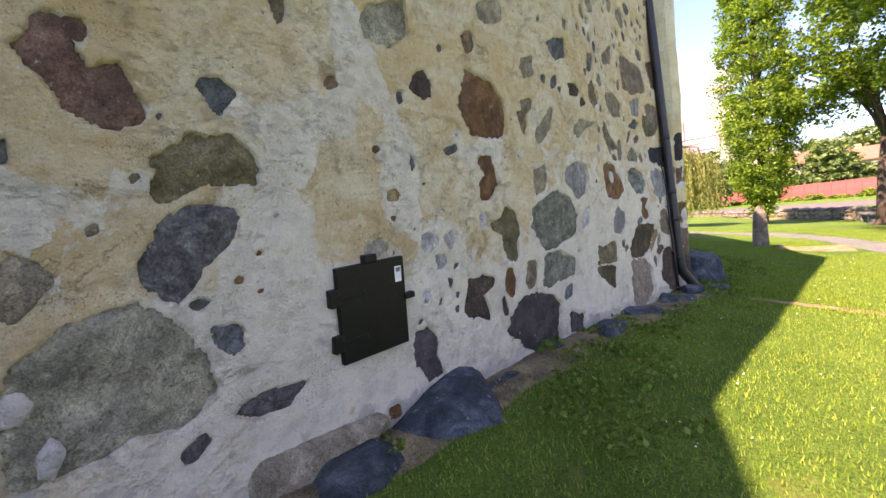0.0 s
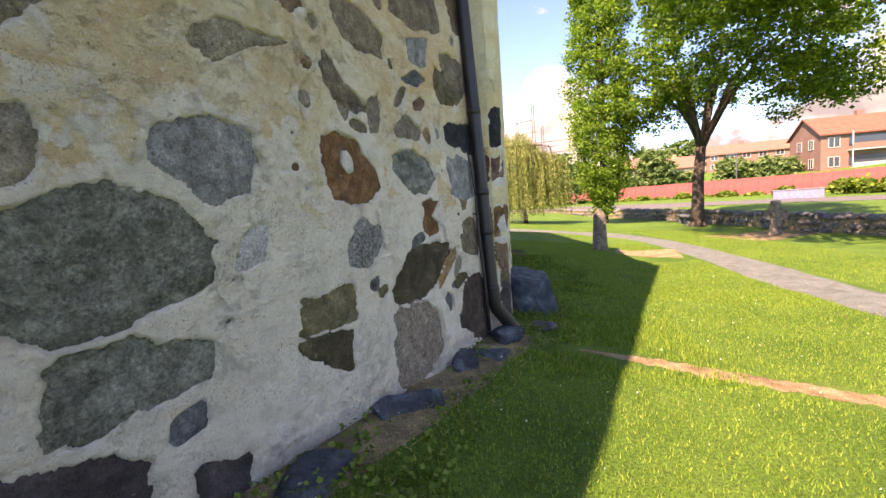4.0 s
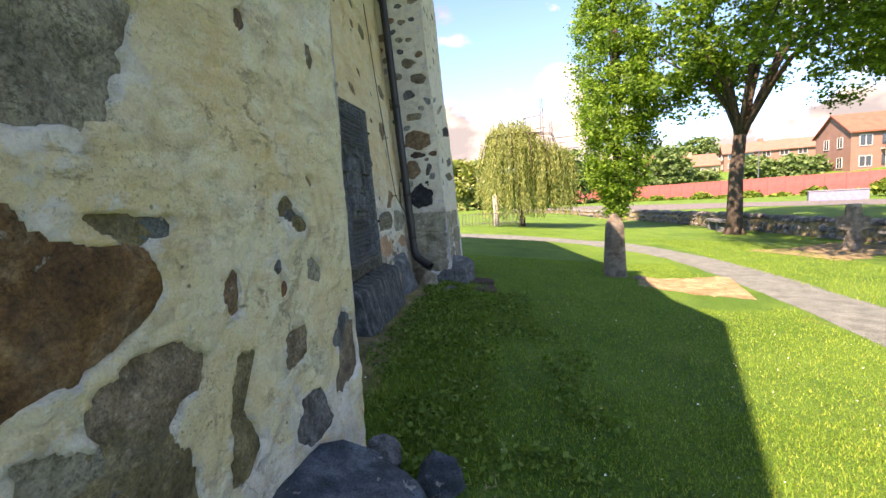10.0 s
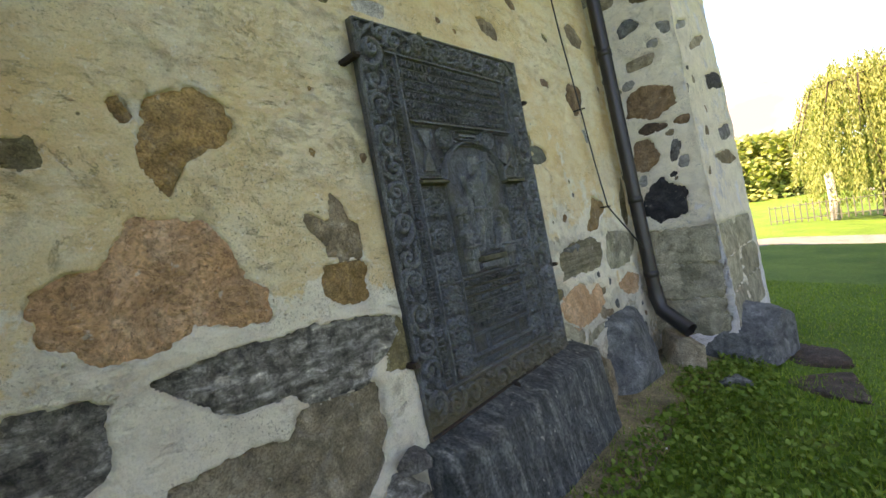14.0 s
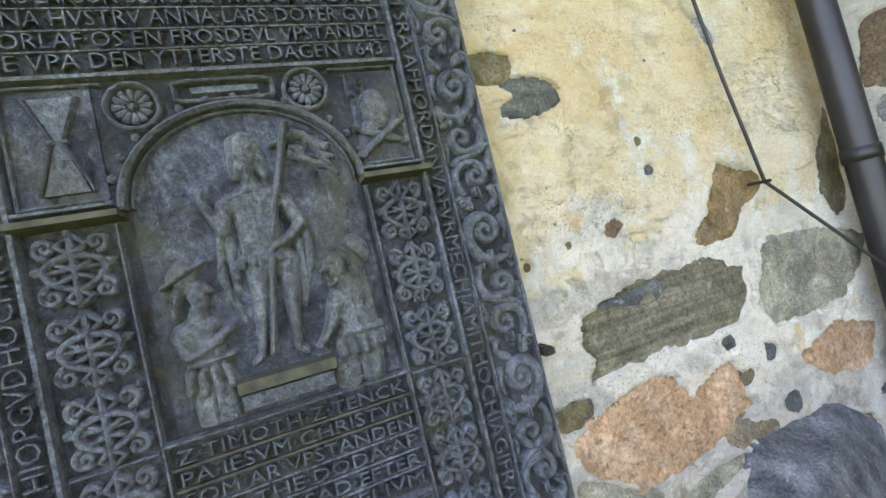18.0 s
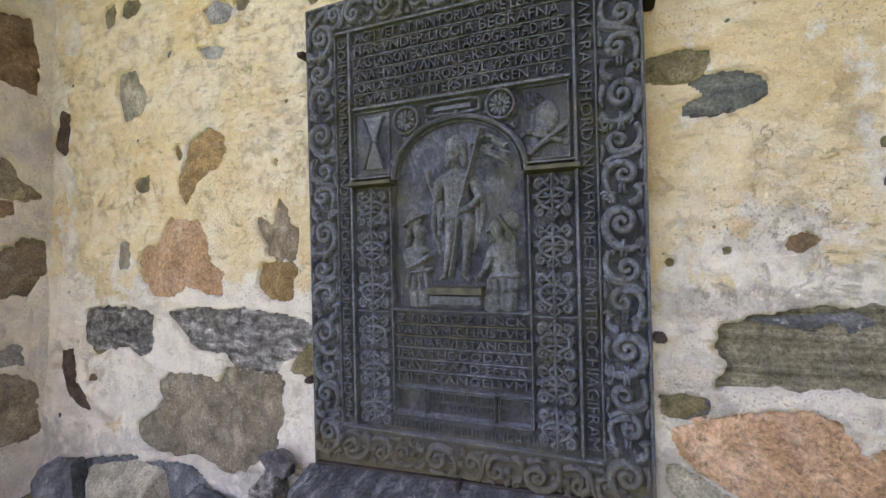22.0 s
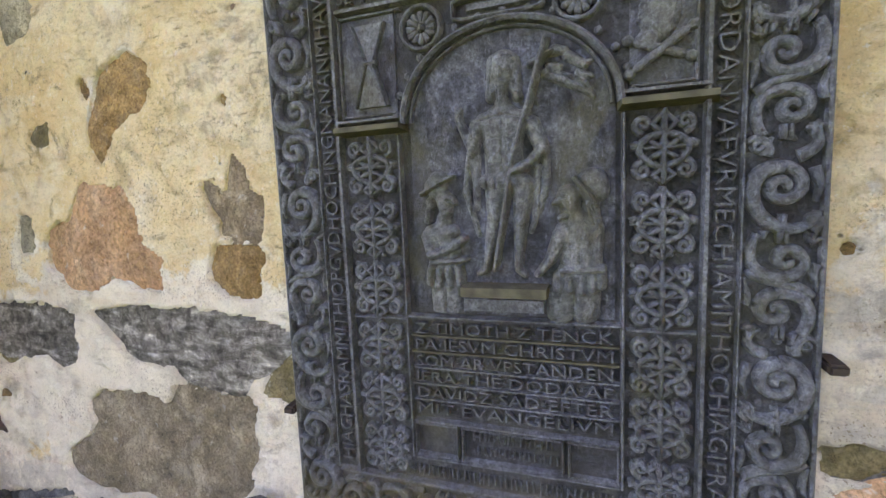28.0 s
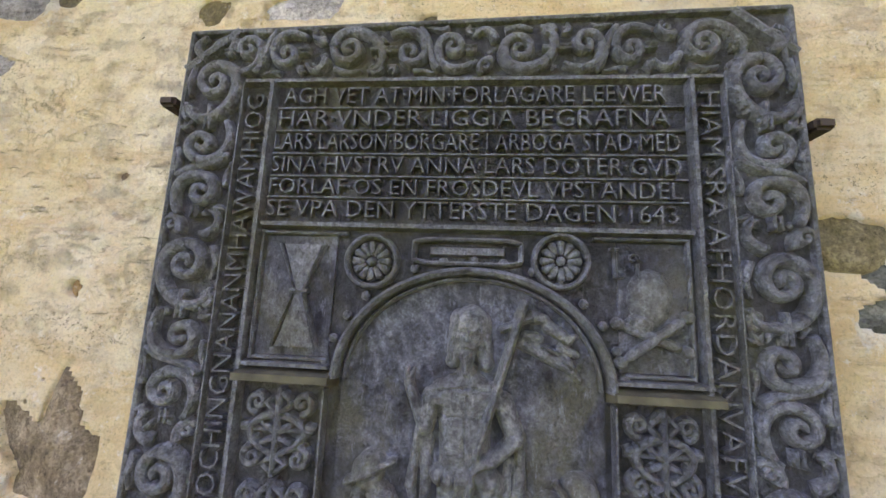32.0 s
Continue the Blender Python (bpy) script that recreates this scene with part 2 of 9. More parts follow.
PLASTER_APSE = plaster("apse_plaster", [(0.75, 0.52, 0.27), (0.82, 0.66, 0.41), (0.87, 0.77, 0.56), (0.66, 0.43, 0.21), (0.30, 0.21, 0.12)], stain=0.55, dirt=0.65, strokes=0.4)
PLASTER_PIER = plaster("pier_plaster", [(0.85, 0.65, 0.34), (0.89, 0.79, 0.49), (0.90, 0.85, 0.64), (0.75, 0.55, 0.27), (0.32, 0.26, 0.16)], (0.89, 0.85, 0.715), 0.35, 0.45)
PLASTER_NAVE = plaster("nave_plaster", [(0.80, 0.56, 0.29), (0.85, 0.68, 0.41), (0.87, 0.77, 0.56), (0.70, 0.45, 0.21), (0.22, 0.16, 0.09)], (0.88, 0.825, 0.675), 0.26, 0.46, 0.36)
MORTAR = plaster("grey_mortar", [(0.58, 0.57, 0.55), (0.76, 0.75, 0.73), (0.84, 0.83, 0.81), (0.44, 0.43, 0.42), (0.22, 0.22, 0.21)])
PLASTER_RETURN = plaster("return_plaster", [(0.74, 0.64, 0.55), (0.80, 0.74, 0.67), (0.84, 0.81, 0.77), (0.64, 0.52, 0.45), (0.34, 0.27, 0.22)])


def rock(name, dark, mid, light, scale=9.0, grain=120.0, bands=None, rough=0.8, relief=0.03, speckle=0.5, blotch=0.6):
    """Stone: broad patches, fine crystals, and an own tone for each piece."""
    m = Mat(name, rough, spec=0.3, space="World")
    n = m.noise(scale, 7, 0.62, stretch=bands, w=0.6)
    c = m.ramp(n, [(0.3, dark), (0.5, mid), (0.7, light)])
    g = m.ramp(m.noise(grain, 3, 0.7), [(0.42, 0.45), (0.57, 1.45)] if speckle >= 1.0 else [(0.38, 0.45), (0.5, 1.0), (0.66, 1.5)])
    c = m.mix(speckle, c, g, "MULTIPLY")
    blot = m.ramp(m.noise(scale * 0.6, 6, 0.65, w=1.4), [(0.36, 0.55), (0.5, 0.95), (0.64, 1.45)])
    c = m.mix(0.85 * blotch, c, blot, "MULTIPLY")
    grey = m.ramp(m.noise(scale * 0.8, 7, 0.7, w=0.8), [(0.52, 0.0), (0.68, 1.0)])
    v = sum(mid) / 3
    c = m.mix(m.math("MULTIPLY", grey, 0.5 * blotch), c, (v * 1.25, v * 1.22, v * 1.12))
    lichen = m.ramp(m.noise(scale * 3.1, 6, 0.6, w=0.3), [(0.655, 0.0), (0.69, 1.0)])
    c = m.mix(m.math("MULTIPLY", lichen, 0.45), c, (0.46, 0.46, 0.40))
    patch = m.ramp(m.noise(scale * 1.4, 11, 0.74, w=0.2), [(0.515, 1.0), (0.545, 0.52)])
    c = m.mix(0.75 * blotch, c, patch, "MULTIPLY")
    flake = m.ramp(m.noise(scale * 2.6, 10, 0.76), [(0.56, 1.0), (0.60, 1.65)])
    c = m.mix(0.8 * blotch, c, flake, "MULTIPLY")
    fleck = m.ramp(m.noise(grain * 0.55, 5, 0.8), [(0.58, 1.0), (0.63, 0.35)])
    c = m.mix(0.7, c, fleck, "MULTIPLY")
    vein = m.ramp(m.noise(scale * 0.9, 9, 0.7, w=2.2), [(0.49, 1.0), (0.5, 0.25), (0.51, 1.0)])
    c = m.mix(0.75, c, vein, "MULTIPLY")
    t = m.ramp(m.random(), [(0.0, 1.08), (1.0, 1.55)])
    c = m.mix(1.0, c, t, "MULTIPLY")
    m.colour(c)
    h = m.math("ADD", m.noise(scale * 2.0, 10, 0.70), m.math("MULTIPLY", m.noise(grain, 4, 0.7), 0.3))
    h = m.math("ADD", h, m.math("MULTIPLY", m.math("ADD", patch, vein), 0.12))
    return m.bump(h, relief * 2.0, 0.9).m


ROCKS = {
    "redbrown": rock("red_brown_stone", (0.13, 0.06, 0.045), (0.21, 0.11, 0.08), (0.29, 0.18, 0.14)),
    "redgrey": rock("red_grey_stone", (0.175, 0.14, 0.09), (0.26, 0.215, 0.145), (0.36, 0.305, 0.22)),
    "rust": rock("rust_stone", (0.11, 0.045, 0.02), (0.185, 0.082, 0.034), (0.28, 0.14, 0.065), 6),
    "rustdark": rock("dark_rust_stone", (0.09, 0.045, 0.02), (0.20, 0.10, 0.035), (0.34, 0.23, 0.13), 8),
    "brown": rock("brown_stone", (0.13, 0.075, 0.04), (0.23, 0.14, 0.08), (0.33, 0.22, 0.14)),
    "darkbrown": rock("dark_brown_stone", (0.032, 0.022, 0.016), (0.07, 0.046, 0.033), (0.13, 0.085, 0.06)),
    "greybrown": rock("grey_brown_stone", (0.12, 0.088, 0.055), (0.205, 0.155, 0.10), (0.29, 0.235, 0.165)),
    "olive": rock("olive_stone", (0.10, 0.08, 0.035), (0.17, 0.14, 0.07), (0.26, 0.22, 0.13)),
    "olivedark": rock("dark_olive_stone", (0.035, 0.03, 0.016), (0.075, 0.06, 0.03), (0.14, 0.11, 0.06), 5),
    "ochre": rock("ochre_stone", (0.20, 0.11, 0.04), (0.32, 0.19, 0.08), (0.40, 0.26, 0.13)),
    "ochregrey": rock("ochre_grey_stone", (0.13, 0.10, 0.05), (0.22, 0.17, 0.08), (0.34, 0.25, 0.13)),
    "pink": rock("pink_granite", (0.34, 0.18, 0.09), (0.45, 0.255, 0.145), (0.54, 0.36, 0.235), 7, 70, speckle=0.45, blotch=0.35),
    "gravel": rock("coarse_pink_stone", (0.23, 0.175, 0.125), (0.335, 0.265, 0.195), (0.44, 0.365, 0.285), 14, 70, speckle=0.8, blotch=0.35),
    "slate": rock("slate_stone", (0.046, 0.055, 0.056), (0.105, 0.121, 0.122), (0.20, 0.22, 0.215), 9),
    "slategreen": rock("green_slate", (0.06, 0.07, 0.06), (0.15, 0.17, 0.14), (0.26, 0.27, 0.21), 8, bands=(1, 1, 2.5)),
    "greengrey": rock("green_grey_stone", (0.09, 0.095, 0.07), (0.18, 0.19, 0.145), (0.30, 0.31, 0.25), 9, 70, speckle=0.6),
    "grey": rock("grey_stone", (0.17, 0.17, 0.155), (0.27, 0.27, 0.25), (0.36, 0.36, 0.34)),
    "darkgrey": rock("dark_grey_stone", (0.05, 0.05, 0.048), (0.12, 0.12, 0.115), (0.22, 0.22, 0.21), 16, 90, relief=0.03),
    "palegrey": rock("pale_grey_stone", (0.38, 0.36, 0.33), (0.48, 0.47, 0.44), (0.58, 0.57, 0.54)),
    "speckle": rock("speckled_granite", (0.16, 0.155, 0.14), (0.23, 0.228, 0.21), (0.30, 0.295, 0.275), 10, 72, speckle=1.0, blotch=0.25),
    "gneiss": rock("grey_gneiss", (0.13, 0.125, 0.085), (0.27, 0.25, 0.18), (0.37, 0.33, 0.235), 6),
    "plum": rock("plum_dark_stone", (0.045, 0.034, 0.034), (0.07, 0.056, 0.055), (0.11, 0.09, 0.085), 5),
    "black": rock("black_stone", (0.012, 0.013, 0.016), (0.022, 0.023, 0.027), (0.05, 0.05, 0.055)),
    "lichen": rock("lichened_grey_stone", (0.05, 0.05, 0.042), (0.19, 0.185, 0.16), (0.50, 0.49, 0.45), 17, 40, bands=(1, 0.55, 1.7), relief=0.045, speckle=0.5, blotch=1.0),
    "beam": rock("banded_grey_stone", (0.10, 0.09, 0.05), (0.19, 0.17, 0.11), (0.29, 0.26, 0.185), 7, 90, bands=(1, 0.25, 6), blotch=0.45),
}


ROCKS["lime"] = plaster("old_lime_mortar", [(0.74, 0.69, 0.58), (0.80, 0.76, 0.66), (0.84, 0.81, 0.74), (0.58, 0.51, 0.40), (0.28, 0.24, 0.18)], stain=0.6, strokes=0.4)


def lawn():
    m = Mat("lawn", 0.9, spec=0.2, space="World")
    c = m.ramp(m.noise(0.9, 6, 0.6), [(0.35, (0.046, 0.124, 0.015)), (0.65, (0.094, 0.192, 0.028))])
    fine = m.ramp(m.noise(60, 5, 0.75), [(0.35, 0.45), (0.65, 1.5)])
    c = m.mix(1.0, c, fine, "MULTIPLY")
    dry = m.ramp(m.noise(2.3, 5, 0.6, w=0.5), [(0.6, 0.0), (0.75, 1.0)])
    c = m.mix(m.math("MULTIPLY", dry, 0.5), c, (0.23, 0.21, 0.07))
    m.colour(c)
    return m.bump(m.noise(70, 5, 0.7), 0.03, 0.9).m


LAWN = lawn()


def part(name, bm, material, parent=None, label="", smooth=False):
    """One mesh object, under a thing or a part."""
    me = bpy.data.meshes.new(name)
    bm.to_mesh(me)
    bm.free()
    for mt in material if isinstance(material, (list, tuple)) else [material]:
        me.materials.append(mt)
    if smooth:
        me.polygons.foreach_set("use_smooth", [True] * len(me.polygons))
    ob = new(name, me)
    ob.parent = parent
    if label:
        ob["label"] = label
    return ob


def box(bm, lo, hi, m=None):
    vs = [bm.verts.new((x, y, z)) for x in (lo[0], hi[0]) for y in (lo[1], hi[1]) for z in (lo[2], hi[2])]
    for q in ((0, 1, 3, 2), (4, 6, 7, 5), (0, 4, 5, 1), (2, 3, 7, 6), (0, 2, 6, 4), (1, 5, 7, 3)):
        bm.faces.new([vs[i] for i in q])
    if m is not None:
        bmesh.ops.transform(bm, matrix=m, verts=vs)
    return vs


def smoothstep(a, b, v):
    s = min(max((v - a) / (b - a), 0.0), 1.0)
    return s * s * (3 - 2 * s)


# ---- the ground ----
def ground_z(x, y):
    z = 0.12 - 0.105 * min(max(x, 0.0), 4.2)
    z -= 0.34 * smoothstep(4.4, 10.6, x) * smoothstep(20.0, 14.0, x) * smoothstep(58.0, 40.0, y)
    z += 0.105 * min(max(0.0, (x - 15.0) * 0.85 + (y - 98.0) * 0.526), 120.0)
    z += 0.02 * noise.noise((x * 0.5, y * 0.5, 0.0)) + 0.012 * noise.noise((x * 1.9, y * 1.9, 3.0))
    return z


# ---- the church walls: x of each face at (y, z) ----
BATTER = 0.0785


def apse_x(y, z):
    s = np.clip((y - 3.0) / 2.0, 0.0, 1.0)
    s = s * s * (3 - 2 * s)
    k = 0.089 - 0.149 * s
    return -0.756 + 0.3777 * (y - 2.691) + k * (np.minimum(z, 3.0) - 1.343)


def pier_x(y, z):
    round_far, round_near = np.clip((y - 7.84) / 0.06, 0, 1), np.clip((6.25 - y) / 0.165, 0, 1)
    return 0.705 + 0.035 * (y - 6.3) + 0.0 * z - 0.020 * round_far ** 2 - 0.125 * round_near ** 2.2


def nave_x(y, z):
    return -BATTER * z + 0.0 * y


def butt_x(y, z):
    return 0.60 - BATTER * 0.8 * z + 0.0 * y


def swell(u, v):
    """The slow unevenness that plaster and stones share."""
    return 0.020 * noise.noise((u * 1.3, v * 1.3, 5.0)) + 0.009 * noise.noise((u * 4.6, v * 4.6, 9.0))


outlines = {}        # by face: u, v, radii at even angles, seed
# smooth patches of newer pale mortar: u, v, radii at even angles
patches = {"apse": [
    (0.85, 1.24, .142, .153, .218, .224, .225, .214, .164, .158, .163, .209, .230, .228, .206, .180),
    (1.04, 1.72, .024, .052, .280, .156, .120, .097, .098, .122, .247, .317, .249, .038, .021, .018),
    (1.33, 2.09, .077, .070, .078, .113, .296, .222, .105, .081, .078, .094, .156, .225, .239, .110),
    (1.57, 1.48, .076, .082, .114, .216, .411, .119, .076, .066, .070, .095, .206, .314, .132, .087),
    (0.10, 1.38, .050, .052, .058, .083, .107, .066, .048, .045, .052, .079, .083, .087, .085, .057),
    (2.28, 1.76, .133, .121, .064, .050, .049, .060, .104, .136, .116, .075, .038, .036, .054, .126),
    (2.34, 1.73, .069, .080, .095, .079, .082, .096, .099, .092, .085, .041, .031, .128, .099, .073),
    (4.28, 1.50, .265, .208, .168, .191, .213, .245, .261, .222, .225, .210, .199, .198, .225, .257),
    (4.32, 0.54, .148, .171, .238, .231, .277, .230, .181, .165, .174, .204, .222, .310, .216, .158),
    (4.45, 1.69, .078, .090, .073, .058, .058, .073, .094, .076, .077, .084, .064, .062, .074, .083),
    (1.81, 1.01, .188, .228, .272, .255, .267, .244, .195, .190, .199, .263, .269, .316, .211, .179),
    (5.40, 1.17, .179, .209, .160, .126, .108, .115, .154, .178, .206, .177, .123, .111, .117, .128),
], "nave": [
    (8.77, 0.84, .439, .243, .173, .158, .177, .102, .126, .371, .272, .220, .134, .052, .044, .092),
    (11.82, 0.95, .037, .025, .022, .300, .314, .113, .106, .123, .132, .169, .202, .224, .216, .119),
    (11.02, 1.07, .109, .105, .125, .106, .106, .131, .109, .095, .102, .141, .111, .108, .107, .122),
    (8.78, 0.72, .024, .436, .206, .155, .147, .152, .142, .164, .252, .329, .127, .050, .029, .024),
]}


def inside_outline(uu, vv, su, sv, rad):
    """How far places lie outside an outline; negative within it."""
    a, b = uu - su, vv - sv
    ang = np.mod(np.arctan2(b, a), 2 * np.pi) / (2 * np.pi) * len(rad)
    lo = np.floor(ang).astype(int) % len(rad)
    fr = ang - np.floor(ang)
    r = np.array(rad)
    return np.hypot(a, b) - (r[lo] * (1 - fr) + r[(lo + 1) % len(rad)] * fr)



def face_mesh(ob, key, place, u0, u1, v0, v1, step, zone, rear=None, grey=None):
    """Fills ob with one uneven plastered face. The plaster lies proud and laps raggedly round each stone's outline.
    zone(u, v): how much later white mortar there is. rear: a flat back at that depth closes the wall."""
    nu, nv = int((u1 - u0) / step) + 1, int((v1 - v0) / step) + 1
    uu, vv = np.meshgrid(np.linspace(u0, u1, nu), np.linspace(v0, v1, nv), indexing="ij")
    d, lime, rag = np.empty(uu.shape), np.empty(uu.shape), np.empty(uu.shape)
    for i in range(nu):
        for j in range(nv):
            p, q = uu[i, j], vv[i, j]
            rough = noise.noise((p * 17, q * 17, 2.0))
            rag[i, j] = 0.55 * noise.noise((p * 9, q * 9, 31.0)) + 0.45 * noise.noise((p * 24, q * 24, 12.0)) + 0.22 * noise.noise((p * 55, q * 55, 4.0))
            d[i, j] = 0.014 + swell(p, q) + 0.006 * rough + 0.004 * noise.noise((p * 41, q * 41, 6.0))
            lime[i, j] = zone(p, q)
    for su, sv, *rad in patches.get(key, ()):
        gap = inside_outline(uu, vv, su, sv, rad) + 0.05 * rag
        lime = np.maximum(lime, 1.25 * np.clip((0.012 - gap) / 0.02, 0, 1))
    sunk = np.zeros(uu.shape)
    for su, sv, rad, _ in outlines.get(key, ()):
        big = max(rad) * 1.6 + 0.05
        i0, i1 = np.searchsorted(uu[:, 0], (su - big, su + big))
        j0, j1 = np.searchsorted(vv[0], (sv - big, sv + big))
        if i0 >= i1 or j0 >= j1:
            continue
        gap = inside_outline(uu[i0:i1, j0:j1], vv[i0:i1, j0:j1], su, sv, rad) + min(0.034, 0.26 * sum(rad) / len(rad)) * rag[i0:i1, j0:j1]
        inside = np.clip((0.004 - gap) / 0.010, 0, 1)
        sunk[i0:i1, j0:j1] = np.maximum(sunk[i0:i1, j0:j1], inside)
        lime[i0:i1, j0:j1] += 0.30 * np.exp(-np.clip(gap, 0, 1) / 0.05)
    d -= 0.040 * sunk
    x, y, z = place(uu, vv, d)
    co = np.stack([np.broadcast_to(c, uu.shape) for c in (x, y, z)], -1).reshape(-1, 3)
    idx = np.arange(nu * nv).reshape(nu, nv)
    quads = np.stack([idx[:-1, :-1], idx[1:, :-1], idx[1:, 1:], idx[:-1, 1:]], -1).reshape(-1, 4)
    faces = quads.tolist()
    verts = co.tolist()
    if rear:
        n = len(verts)
        for p, q, e in ((0, 0, 0), (-1, 0, 0), (-1, -1, 0), (0, -1, 0)):
            verts.append([float(c) for c in place(uu[p, q], vv[p, q], -rear)])
        c = [n, n + 1, n + 2, n + 3]
        faces.append(c[::-1])
        faces.append([*idx[:, 0].tolist()[::-1], c[0], c[1]][::-1])
        faces.append([*idx[-1].tolist()[::-1], c[1], c[2]][::-1])
        faces.append([*idx[:, -1].tolist(), c[2], c[3]][::-1])
        faces.append([*idx[0].tolist(), c[3], c[0]][::-1])
    me = ob.data
    me.from_pydata(verts, [], faces)
    for name, field in (("lime", lime), ("cement", np.vectorize(grey)(uu, vv) if grey else np.zeros(uu.shape))):
        at = me.attributes.new(name, "FLOAT", "POINT")
        values = np.zeros(len(verts), dtype=np.float32)
        values[: nu * nv] = field.ravel()
        at.data.foreach_set("value", values)
    me.polygons.foreach_set("use_smooth", [True] * (len(quads)) + [False] * (len(faces) - len(quads)))
    me.update()


def wall_object(name, material, label, parent=None):
    me = bpy.data.meshes.new(name)
    me.materials.append(material)
    ob = new(name, me)
    ob.parent = parent
    return ob if parent else tagged(ob, label, "wall", kind="structure")


EAVE = 5.6
TOP = 4.9
wall_apse = wall_object("wall_apse", PLASTER_APSE, "rubble stone church wall with cream lime plaster patches")
wall_pier = wall_object("wall_pier", PLASTER_PIER, "plastered church wall pier with exposed rubble stones")
wall_nave = wall_object("wall_nave", PLASTER_NAVE, "yellow ochre plastered church wall with exposed stones")
wall_buttress = wall_object("wall_buttress", MORTAR, "grey rubble stone buttress with white mortar")
bm = bmesh.new()
box(bm, (-3.0, -12.0, -0.4), (-2.52, -1.9, TOP))
tagged(part("wall_west", bm, PLASTER_APSE), "cream plastered church wall", "wall", kind="structure")
# the church's eaves and roof edge, above all views, which throw the long shade on the lawn
bm = bmesh.new()
rim = [(-2.5, -12), (-2.5, -1.8), (0.88, 7.05), (0.70, 8.2), (0.83, 10.3), (0.30, 12.7), (-0.28, 16.3), (-7, 16.3), (-7, -12)]
lower = [bm.verts.new((x, y, TOP)) for x, y in rim]
upper = [bm.verts.new((x, y, EAVE)) for x, y in rim]
for k in range(len(rim)):
    n = (k + 1) % len(rim)
    bm.faces.new((lower[k], lower[n], upper[n], upper[k]))
bm.faces.new(upper)
bm.faces.new(lower[::-1])
tagged(part("roof", bm, MORTAR), "plain projecting eaves of the church roof", "roof", kind="structure")

bm = bmesh.new()
N = 90
xs = [-3 + 0.12 * i for i in range(121)] + [11.5 + 2.5 * (1.06 ** i) * i ** 0.9 for i in range(1, 30)]
ys = [-4 + 0.22 * i for i in range(150)] + [29 + 3 * (1.08 ** i) * i ** 0.9 for i in range(1, 30)]
xs = [-400, -200, -100, -50, -25, -12, -6] + xs + [900]
ys = [-400, -150, -60, -25, -10] + ys + [2000]
grid = [[bm.verts.new((x, y, ground_z(x, y))) for y in ys] for x in xs]
for i in range(len(xs) - 1):
    for j in range(len(ys) - 1):
        bm.faces.new((grid[i][j], grid[i + 1][j], grid[i + 1][j + 1], grid[i][j + 1]))
tagged(part("ground", bm, LAWN, smooth=True), "mown green lawn of a churchyard", "lawn", kind="structure")


# ---- stones in the church walls ----
APSE = (wall_apse, "apse", lambda u, v, d: (apse_x(u, v) + 0.936 * d, u - 0.353 * d, v))


def pier_place(u, v, d):
    """A place on the pier's face; its back is a little narrower."""
    back = np.ndim(d) == 0 and d < -0.5
    return (pier_x(u, v) + d, np.clip(u, 6.55, 7.33) if back else np.clip(u, 6.086, 7.904), v)


PIER = (wall_pier, "pier", pier_place)
NAVE = (wall_nave, "nave", lambda u, v, d: (nave_x(u, v) + d, u, v))
END = (wall_pier, "end", lambda u, v, d: (min(u, pier_x(6.09, v) + 0.004), 6.110 - d, v))
RETURN = (wall_pier, "return", lambda u, v, d: (min(u, pier_x(7.88, v) + 0.004), 7.882 + d, v))
BUTT = (wall_buttress, "butt", lambda u, v, d: (min(u, butt_x(12.6, v) - 0.002), 12.55 - d, v))
LIMITS = {"pier": (6.09, 7.87), "end": (-9.0, 0.58), "return": (-9.0, 0.72), "butt": (-9.0, 0.56), "buttfront": (12.6, 14.1), "nave": (7.9, 12.5), "apse": (-1.85, 5.98)}
BUTTF = (wall_buttress, "buttfront", lambda u, v, d: (butt_x(u, v) + d, max(u, 12.57), v))
taken = []
serial = [0]


